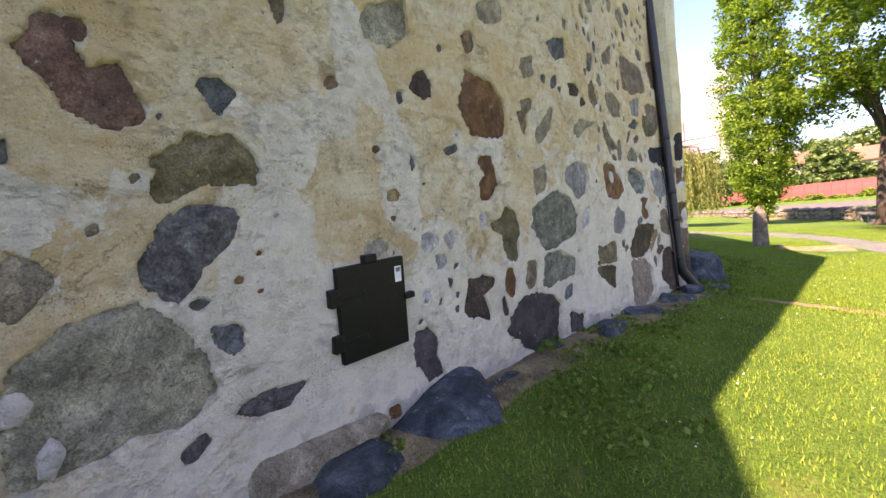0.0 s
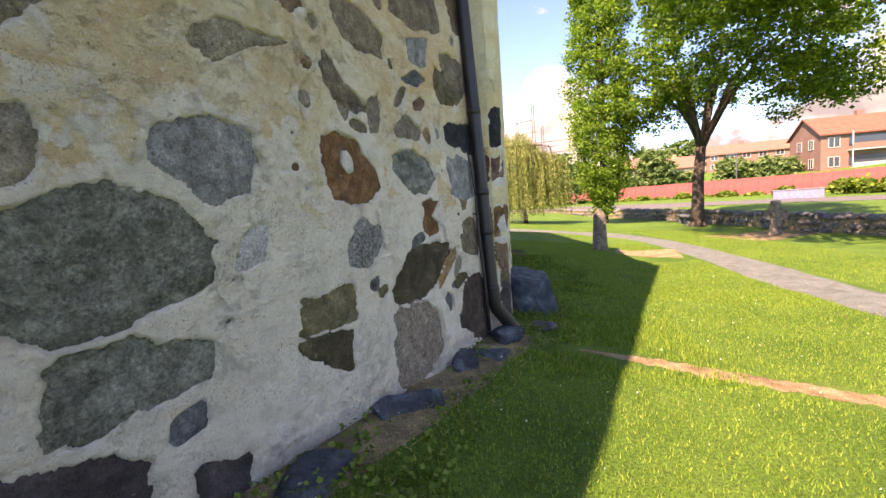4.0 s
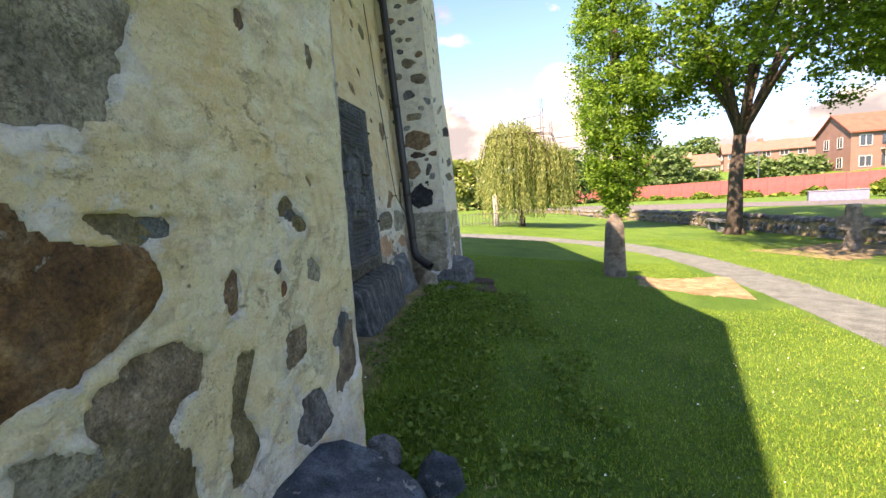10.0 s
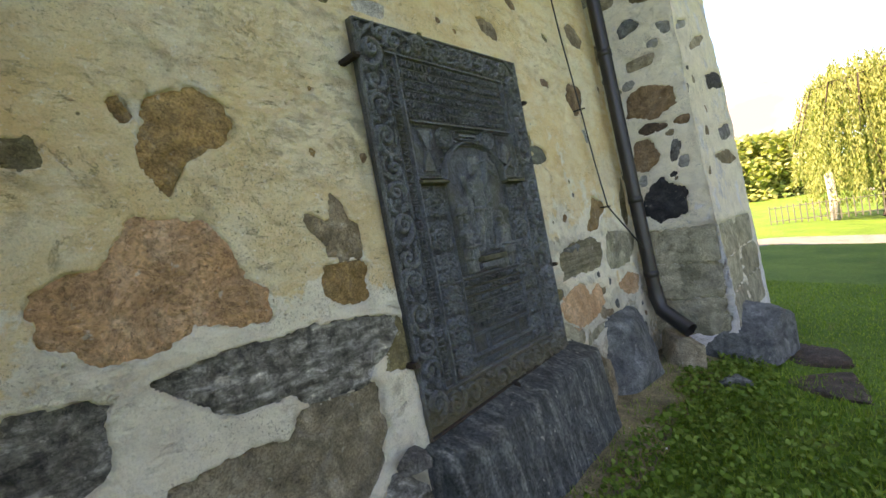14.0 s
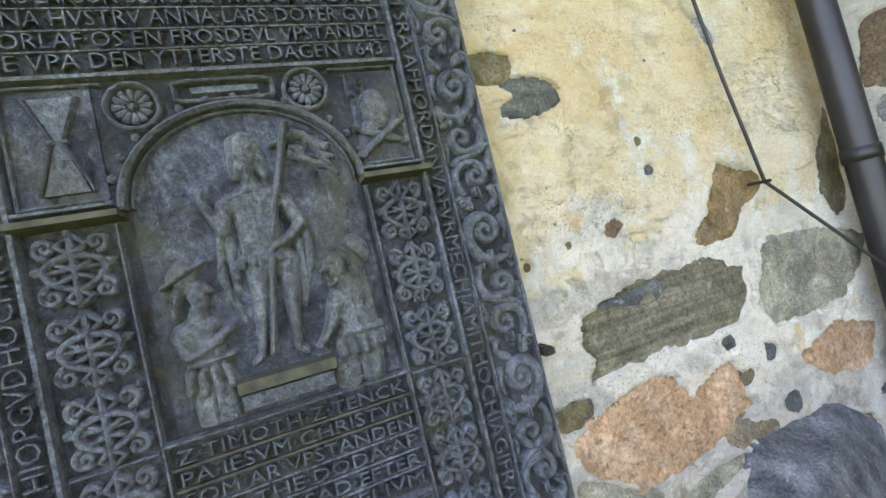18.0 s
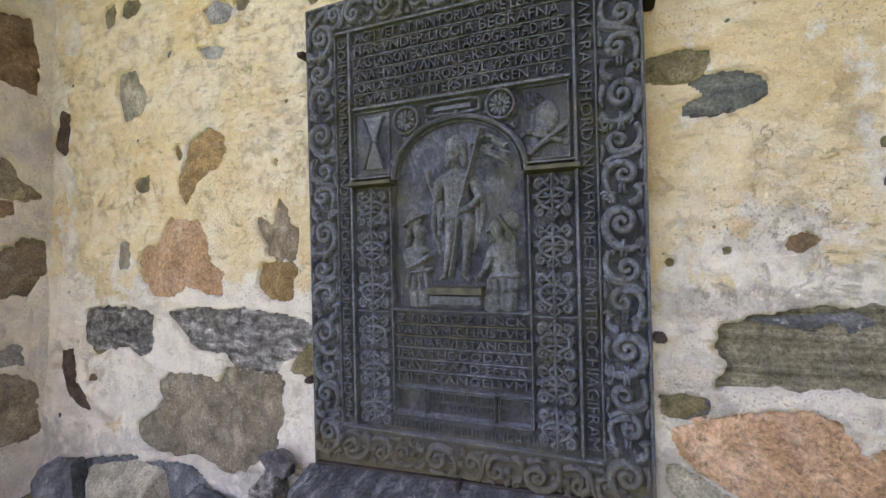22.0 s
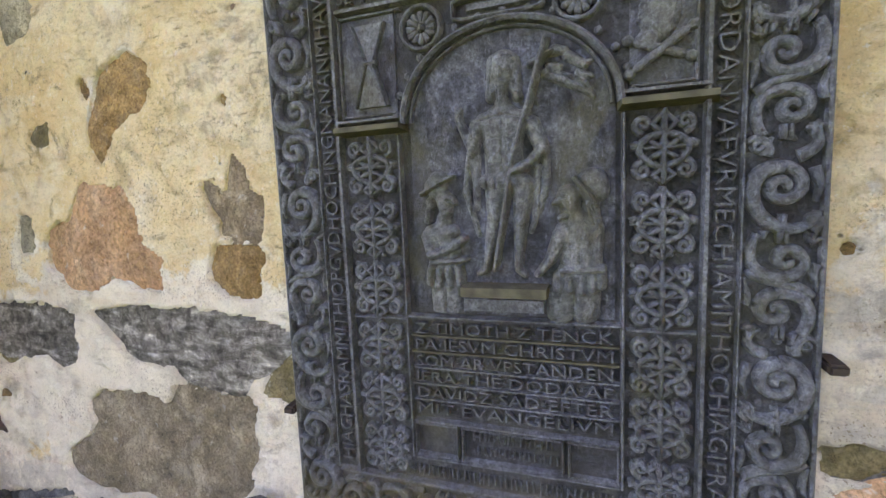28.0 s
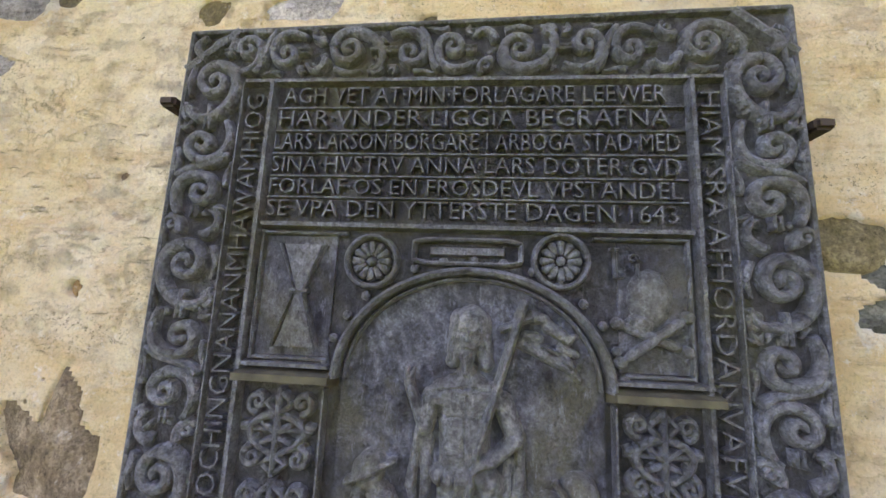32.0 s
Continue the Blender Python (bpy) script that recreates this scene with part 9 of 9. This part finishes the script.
# tree added out of sight beyond the path to shade the field wall and cross
def shade_tree_place(rs):
    a, q, z = rs.uniform(0, 2 * np.pi), rs.uniform(0, 1) ** 0.5, rs.uniform(0, 1)
    r = 4.8 * q * math.sin(math.pi * (0.2 + 0.7 * z))
    return (-2.8 + r * math.cos(a), 2.0 + 1.35 * r * math.sin(a), 7.2 + 4.5 * z)


tree("shade_tree", "unseen leafy tree added to shade the field wall and cross", 11.9, 12.8, [(0, 0, -0.2), (0, 0, 2), (0.1, 0.4, 5), (0.2, 1.0, 8)], 0.28, [([(0, 0.3, 4), (1.5, 1.5, 6), (2.5, 2.5, 7.5)], 0.1, 0.03), ([(0, 0.3, 4), (-1.5, 1.5, 6), (-2.5, 2.2, 7.5)], 0.1, 0.03)],
     clumps(rs, 460, 44, shade_tree_place, 0.85), 0.16, MAPLE, BARK, 4, 1.2)

# the weeping birch: arching shoots, each hung with small leaves
strands = []
limbs = []
for k in range(900):
    a = rs.uniform(0, 2 * np.pi)
    lobe = rs.rand() < 0.34
    cx, cy, wide, crown_top = (1.25, 0.1, 1.25, 3.95) if lobe else (-0.35, 0.0, 1.75, 5.1)
    r = wide * rs.uniform(0.04, 1) ** 0.6 * (1 + 0.22 * math.sin(3 * a + 0.7))
    top = crown_top - (0.34 if lobe else 0.40) * r ** 1.9 + rs.uniform(-0.35, 0.2)
    low = max(0.5 + 0.9 * rs.rand(), top - rs.uniform(0.9, 3.6))
    if rs.rand() < 0.4:
        low = 0.35 + 0.8 * rs.rand()
    if top - low < 0.3:
        continue
    n = int((top - low) * 22)
    z = np.linspace(top, low, n)
    f = np.linspace(0, 1, n)
    sway = 0.14 * np.sin(f * 4 + k) + 0.16 * f
    strands.append(np.stack([cx + r * math.cos(a) * (0.90 + 0.10 * f) + sway * math.cos(a), cy + r * math.sin(a) * (0.90 + 0.10 * f) + sway * math.sin(a), z], -1))
for k in range(14):
    a = 2 * math.pi * k / 14
    limbs.append(([(0, 0, 2.2 + 0.1 * k), (0.8 * math.cos(a), 0.8 * math.sin(a), 4.4), (1.6 * math.cos(a), 1.6 * math.sin(a), 4.3), (2.1 * math.cos(a), 2.1 * math.sin(a), 2.6)], 0.05, 0.008))
tree("weeping_birch", "weeping birch with pale yellow-green hanging shoots", 2.2, 27.8, [(0, 0, -0.2), (0.03, 0, 1.5), (-0.1, 0.05, 3.2), (0, 0, 4.7)], 0.15, limbs,
     np.concatenate(strands), 0.036, BIRCH, BARK, 3, 3.4, 0.03, True)
bm = bmesh.new()
branch(bm, [(0.95, 26.6, -0.1), (0.97, 26.62, 0.6), (0.92, 26.6, 1.5)], 0.14, 0.10)
tagged(part("grave_post", bm, PALE_BARK, smooth=True), "pale weathered upright post under the birch", "post")

# the low iron railing under the birch
WHITEIRON = plain("dark_railing", (0.10, 0.10, 0.085), 0.7, 0.2)
railing = tagged(new("grave_railing"), "low iron railing round a grave under the birch", "railing")
railing.location = (-0.6, 26.2, 0.1)
bm = bmesh.new()
tube(bm, [(0, 0, 0), (0, 0, 0.62)], 0.016, 5)
baluster = bpy.data.meshes.new("baluster")
bm.to_mesh(baluster)
bm.free()
baluster.materials.append(WHITEIRON)
for k in range(19):
    ob = new("baluster", baluster)
    ob.parent = railing
    ob.location = (0.155 * k, 0.01 * k, 0)
for z in (0.12, 0.55):
    bm = bmesh.new()
    tube(bm, [(0, 0, z), (2.8, 0.18, z)], 0.014, 5)
    part("rail", bm, WHITEIRON, railing)


def bush(name, x, y, z, r, high, seed, material, label, count=90, leaf=0.35):
    rs = np.random.RandomState(seed)

    def place(rs):
        a, q = rs.uniform(0, 2 * np.pi), rs.uniform(0, 1) ** 0.5
        h = rs.uniform(0, 1)
        k = r * q * math.sqrt(max(0.05, 1 - (h - 0.35) ** 2 * 1.7)) * (1 + 0.2 * math.sin(3 * a + seed))
        return (k * math.cos(a), k * math.sin(a), h * high)

    groups = {"roadside_bush": "bushes along the road", "garden_tree": "trees before the houses", "far_tree": "distant trees", "garden_bush": "bushes beyond the fence"}
    base = tagged(new(name), label, "tree" if high > 4 else "bush", groups.get(name, ""))
    base.location = (x, y, z)
    bm = bmesh.new()
    branch(bm, [(0, 0, -0.5), (0.05, 0.02, high * 0.35), (0, 0.05, high * 0.7)], 0.06 * r, 0.03 * r, 7)
    part("trunk", bm, BARK, base)
    ob = leaf_mesh("crown", leaf_cloud(clumps(rs, count, 34, place, r * 0.30), leaf, leaf * 0.3, rs, 1.3, 0.2), material, base)
    ob["kind"] = "stuff"


bush("round_tree", 31, 91, 0.8, 3.3, 7.6, 1, HEDGE, "round dark green tree beyond the fence", 150, 0.5)
bush("garden_tree", 44.5, 90, 1.0, 3.4, 4.6, 2, HEDGE, "leafy garden tree before the houses", 130, 0.5)
bush("garden_tree", 51, 89, 1.0, 3.4, 4.4, 3, HEDGE, "leafy garden tree before the houses", 130, 0.5)
bush("garden_bush", 25.5, 88, -0.3, 3.0, 3.8, 4, HEDGE, "green bush beyond the fence", 80, 0.45)
bush("garden_bush", 36.5, 92, 0.5, 3.5, 3.4, 5, HEDGE, "green bush beyond the fence", 80, 0.45)
bush("far_tree", 19, 100, -0.4, 4.0, 8.0, 6, HEDGE, "green tree behind the birch", 130, 0.5)
bush("far_tree", 12, 84, -0.4, 3.4, 9.0, 7, HEDGE, "green tree behind the birch", 130, 0.5)
bush("far_tree", -4.0, 62, -0.3, 4.2, 6.5, 8, BIRCH, "pale green willow behind the lawn", 130, 0.45)
bush("far_tree", -11.0, 66, -0.3, 4.6, 7.0, 9, HEDGE, "green tree behind the lawn", 130, 0.45)
bush("far_tree", 3.5, 70, -0.3, 3.6, 5.0, 10, HEDGE, "green bush behind the lawn", 100, 0.45)
bush("far_tree", 55, 140, 6.0, 5.5, 9.0, 11, HEDGE, "distant tree between the houses", 90, 0.7)
bush("far_tree", 41, 128, 4.0, 4.5, 8.0, 12, HEDGE, "distant tree between the houses", 90, 0.7)
for k in range(9):
    bush("roadside_bush", 33.5 + 2.6 * k, 47 - 1.8 * k, -0.4, 1.8, 1.2 + 0.4 * math.sin(k * 2.1), 20 + k, BRIGHT, "green bush along the road bank", 60, 0.28)
for k in range(12):
    t = k / 11
    bush("roadside_bush", 17 + 20 * t, 88 - 31 * t, -0.5, 1.2, 0.55 + 0.25 * math.sin(k * 3.3), 40 + k, BRIGHT, "low green bush along the red fence", 36, 0.3)

# ---- the red fence, road, kiosk ----
FENCE_RED = plain("red_painted_boards", (0.30, 0.085, 0.080), 0.7, 0.0, 0.18, 1.5)
fence_a, fence_b = Vector((10.0, 106.0)), Vector((66.0, 15.0))
fence = tagged(new("board_fence"), "long red-painted board fence along the road", "fence")
fence.location = (26.8, 71.4, -0.5)
d = fence_b - fence_a
length = d.length
turn = math.degrees(math.atan2(d.y, d.x))
bm = bmesh.new()
box(bm, (0, -0.03, 0), (1.98, 0.03, 2.45))
panel = bpy.data.meshes.new("fence_panel")
bm.to_mesh(panel)
bm.free()
panel.materials.append(FENCE_RED)
bm = bmesh.new()
box(bm, (-0.06, -0.09, -0.4), (0.06, 0.05, 2.55))
post = bpy.data.meshes.new("fence_post")
bm.to_mesh(post)
bm.free()
post.materials.append(FENCE_RED)
for k in range(int(length / 2.0)):
    p = fence_a + d * (k * 2.0 / length)
    z = -0.45 + 0.5 * smoothstep(62, 30, p.y) + 0.012 * (k % 3)
    m = Matrix.Translation((p.x - 26.8, p.y - 71.4, z + 0.5)) @ pose(0, 0, 0, 0, 0, turn)
    for nm, me in (("panel", panel), ("post", post)):
        ob = new(nm, me)
        ob.parent = fence
        ob.matrix_basis = m
ASPHALT = soil("grey_asphalt", (0.09, 0.09, 0.088), (0.12, 0.12, 0.118), (0.15, 0.15, 0.148))
strip("road", lambda t: (8 + 36 * t, 66 - 56 * t), lambda t: 4.0, 30, ASPHALT, "grey asphalt road beyond the churchyard wall", 0.06, 0.02)

kiosk = tagged(new("utility_kiosk"), "white utility kiosk with blue spray-painted marks", "kiosk")
kiosk.matrix_basis = pose(27.0, 44.3, -0.52, 0, 0, -28) @ Matrix.Scale(0.92, 4)
KWHITE = plain("kiosk_paint", (0.16, 0.18, 0.24), 0.6)
bm = bmesh.new()
box(bm, (-1.9, -0.8, -0.5), (1.9, 0.8, 1.05))
bmesh.ops.bevel(bm, geom=bm.edges[:], offset=0.03, segments=1, affect="EDGES")
part("body", bm, KWHITE, kiosk)
bm = bmesh.new()
box(bm, (-1.95, -0.85, 1.05), (1.95, 0.85, 1.10))
part("lid", bm, plain("kiosk_lid", (0.19, 0.20, 0.22), 0.6), kiosk)
KBLUE = plain("blue_spray_paint", (0.16, 0.20, 0.55), 0.6)
rnd = random.Random(3)
for k in range(6):
    bm = bmesh.new()
    pts = [(-1.4 + 0.5 * k + rnd.uniform(-0.1, 0.1) + 0.16 * math.sin(i * 1.3), -0.803, 0.2 + 0.13 * i) for i in range(6)]
    tube(bm, pts, 0.10, 5)
    bmesh.ops.scale(bm, vec=(1, 0.1, 1), space=Matrix.Translation((0, 0.803, 0)), verts=bm.verts)
    part("spray_mark", bm, KBLUE, kiosk)

# ---- houses on the rise ----
BRICK = plain("salmon_brick", (0.205, 0.122, 0.095), 0.85, 0.0, 0.10, 0.8)
ROOF = plain("orange_roof_tiles", (0.24, 0.085, 0.058), 0.8, 0.0, 0.16, 1.2)
ROOF2 = plain("dull_roof_tiles", (0.22, 0.115, 0.085), 0.85, 0.0, 0.14, 1.0)
RENDER_WHITE = plain("white_render", (0.40, 0.39, 0.37), 0.8)
RENDER_YELLOW = plain("yellow_render", (0.33, 0.26, 0.17), 0.8)
FRAME_WHITE = plain("white_window_frame", (0.42, 0.42, 0.40), 0.5)
PANE = Mat("window_pane", 0.08, 0.0, 0.6).colour((0.035, 0.045, 0.055)).m


def house(name, label, x, y, z, turn, length, depth, eave, ridge_h, wall_mat, roof_mat, storeys, bays, balcony=False):
    """A gabled house: walls, two roof slopes, windows with frame and pane, chimney; balconies where it has them."""
    base = tagged(new(name), label, "house")
    base.matrix_basis = pose(x, y, z, 0, 0, turn)
    bm = bmesh.new()
    vs = [bm.verts.new(p) for p in ((0, 0, -3), (length, 0, -3), (length, depth, -3), (0, depth, -3), (0, 0, eave), (length, 0, eave), (length, depth, eave), (0, depth, eave), (0, depth / 2, ridge_h), (length, depth / 2, ridge_h))]
    for q in ((0, 1, 5, 4), (1, 2, 6, 9, 5), (2, 3, 7, 6), (3, 0, 4, 8, 7)):
        bm.faces.new([vs[i] for i in q])
    part("wall", bm, wall_mat, base)
    for y0, y1 in ((-0.5, depth / 2), (depth + 0.5, depth / 2)):
        bm = bmesh.new()
        slope = (ridge_h - eave) / (depth / 2)
        z0 = eave - slope * 0.5
        a = [bm.verts.new(p) for p in ((-0.4, y0, z0), (length + 0.4, y0, z0), (length + 0.4, y1, ridge_h + 0.02), (-0.4, y1, ridge_h + 0.02))]
        b = [bm.verts.new(v.co + Vector((0, 0, 0.22))) for v in a]
        bm.faces.new(b)
        bm.faces.new(a[::-1])
        for i in range(4):
            j = (i + 1) % 4
            bm.faces.new((a[i], a[j], b[j], b[i]))
        bmesh.ops.recalc_face_normals(bm, faces=bm.faces)
        part("roof_slope", bm, roof_mat, base)
    bm = bmesh.new()
    box(bm, (length * 0.22, depth / 2 - 0.5, ridge_h - 0.4), (length * 0.22 + 1.1, depth / 2 + 0.4, ridge_h + 0.9))
    part("chimney", bm, wall_mat, base)

    def window(m, w, h):
        bm = bmesh.new()
        for lo, hi in (((-w / 2 - 0.1, -0.1, -0.1), (w / 2 + 0.1, 0.02, 0.0)), ((-w / 2 - 0.1, -0.1, h), (w / 2 + 0.1, 0.02, h + 0.1)), ((-w / 2 - 0.1, -0.1, 0.0), (-w / 2, 0.02, h)), ((w / 2, -0.1, 0.0), (w / 2 + 0.1, 0.02, h)), ((-0.05, -0.09, 0.0), (0.05, 0.02, h))):
            box(bm, lo, hi, m)
        win = part("window", bm, FRAME_WHITE, base)
        bm = bmesh.new()
        box(bm, (-w / 2, -0.05, 0.0), (w / 2, -0.02, h), m)
        part("pane", bm, PANE, win)

    step = eave / storeys
    for s in range(storeys):
        for b in range(bays):
            u = length * (b + 0.5) / bays
            if balcony and b in (1, 2):
                continue
            window(Matrix.Translation((u, 0, s * step + 0.9)), min(1.5, length / bays * 0.55), step * 0.48)
        for u in (depth * 0.28, depth * 0.66):
            window(pose(0, u, s * step + 0.9, 0, 0, -90), 1.2, step * 0.48)
    if balcony:
        for s in range(storeys):
            u0, u1 = length * 1.0 / bays, length * 3.0 / bays
            bm = bmesh.new()
            box(bm, (u0, -1.3, s * step + 0.1), (u1, 0, s * step + 0.28))
            bal = part("balcony", bm, RENDER_WHITE, base)
            bm = bmesh.new()
            box(bm, (u0, -1.3, s * step + 0.28), (u1, -1.22, s * step + 1.25))
            part("balcony_front", bm, RENDER_WHITE if s == 0 else BRICK, bal)
            bm = bmesh.new()
            box(bm, (u0 + 0.2, -0.06, s * step + 0.9), (u1 - 0.2, -0.02, s * step + 2.5))
            part("balcony_glass", bm, PANE, bal)
            for u in (u0, u1 - 0.15):
                bm = bmesh.new()
                box(bm, (u, -1.3, s * step), (u + 0.15, -1.15, (s + 1) * step))
                part("balcony_post", bm, FRAME_WHITE, bal)
    return base


house("apartment_house", "salmon brick apartment house with orange tiled roof and balconies", 54.8, 83.4, 2.2, -6, 34, 9.5, 6.4, 9.4, BRICK, ROOF, 2, 9, True)
house("terrace_house", "long low house with a dull red tiled roof", 55, 124, 4.6, -20, 34, 11, 4.6, 7.0, BRICK, ROOF2, 2, 10)
house("white_house", "white rendered house beyond the fence", 27.4, 96, 1.5, 4, 4.6, 6, 4.6, 6.4, RENDER_WHITE, ROOF2, 2, 2)
house("yellow_house", "small yellow house with a tiled roof", 45.5, 124, 3.2, -6, 8, 7, 3.6, 6.2, RENDER_YELLOW, ROOF2, 1, 3)
house("orange_house", "small house with a bright orange roof", 17.0, 112, 1.0, 14, 7, 7, 4.0, 7.0, RENDER_WHITE, ROOF, 1, 3)

# the lattice masts of a switchyard, far behind the birch
MASTGREY = plain("galvanised_steel", (0.13, 0.14, 0.155), 0.5, 0.5)
mast = tagged(new("lattice_mast"), "grey steel lattice masts of a distant switchyard", "mast")
mast.location = (11.0, 119.5, 0)
for u, top in ((0.0, 25.5), (-4.2, 21.5), (2.2, 20.0)):
    for o in (-0.55, 0.55):
        bm = bmesh.new()
        tube(bm, [(u + o, 0, 0), (u + o * 0.4, 0, top)], 0.09, 4)
        part("leg", bm, MASTGREY, mast)
    bm = bmesh.new()
    for k in range(14):
        z0, z1 = top * (0.35 + 0.045 * k), top * (0.35 + 0.045 * (k + 1))
        f = -1 if k % 2 else 1
        tube(bm, [(u + 0.45 * f, 0, z0), (u - 0.45 * f, 0, z1)], 0.05, 4)
    part("bracing", bm, MASTGREY, mast)
for z, x0, x1 in ((12.5, -7, 9), (14.0, -5, 6), (15.5, -2, 12), (18.0, -4.5, 1), (21.0, -4.5, -0.5)):
    bm = bmesh.new()
    tube(bm, [(x0, 0, z), (x1, 0, z + 0.5)], 0.12, 4)
    part("crossbeam", bm, MASTGREY, mast)

lamp = tagged(new("street_lamp"), "slim grey street lamp by the houses", "lamp post")
lamp.location = (42.0, 84.0, 0.5)
bm = bmesh.new()
tube(bm, [(0, 0, 0), (0, 0, 6.0)], 0.09, 6)
part("pole", bm, MASTGREY, lamp)
bm = bmesh.new()
box(bm, (-0.5, -0.15, 5.95), (0.2, 0.15, 6.15))
part("head", bm, MASTGREY, lamp)

bench = tagged(new("stone_bench"), "low dark stone bench by the field wall", "bench")
bench.matrix_basis = pose(10.7, 27.0, -0.66, 0, 0, 80) @ Matrix.Scale(1.2, 4)
for nm, lo, hi in (("seat", (-0.8, -0.2, 0.33), (0.8, 0.2, 0.42)), ("support", (-0.65, -0.15, -0.05), (-0.45, 0.15, 0.33)), ("support", (0.45, -0.15, -0.05), (0.65, 0.15, 0.33))):
    bm = bmesh.new()
    box(bm, lo, hi)
    bmesh.ops.bevel(bm, geom=bm.edges[:], offset=0.015, segments=1, affect="EDGES")
    part(nm, bm, ROCKS["slate"], bench)
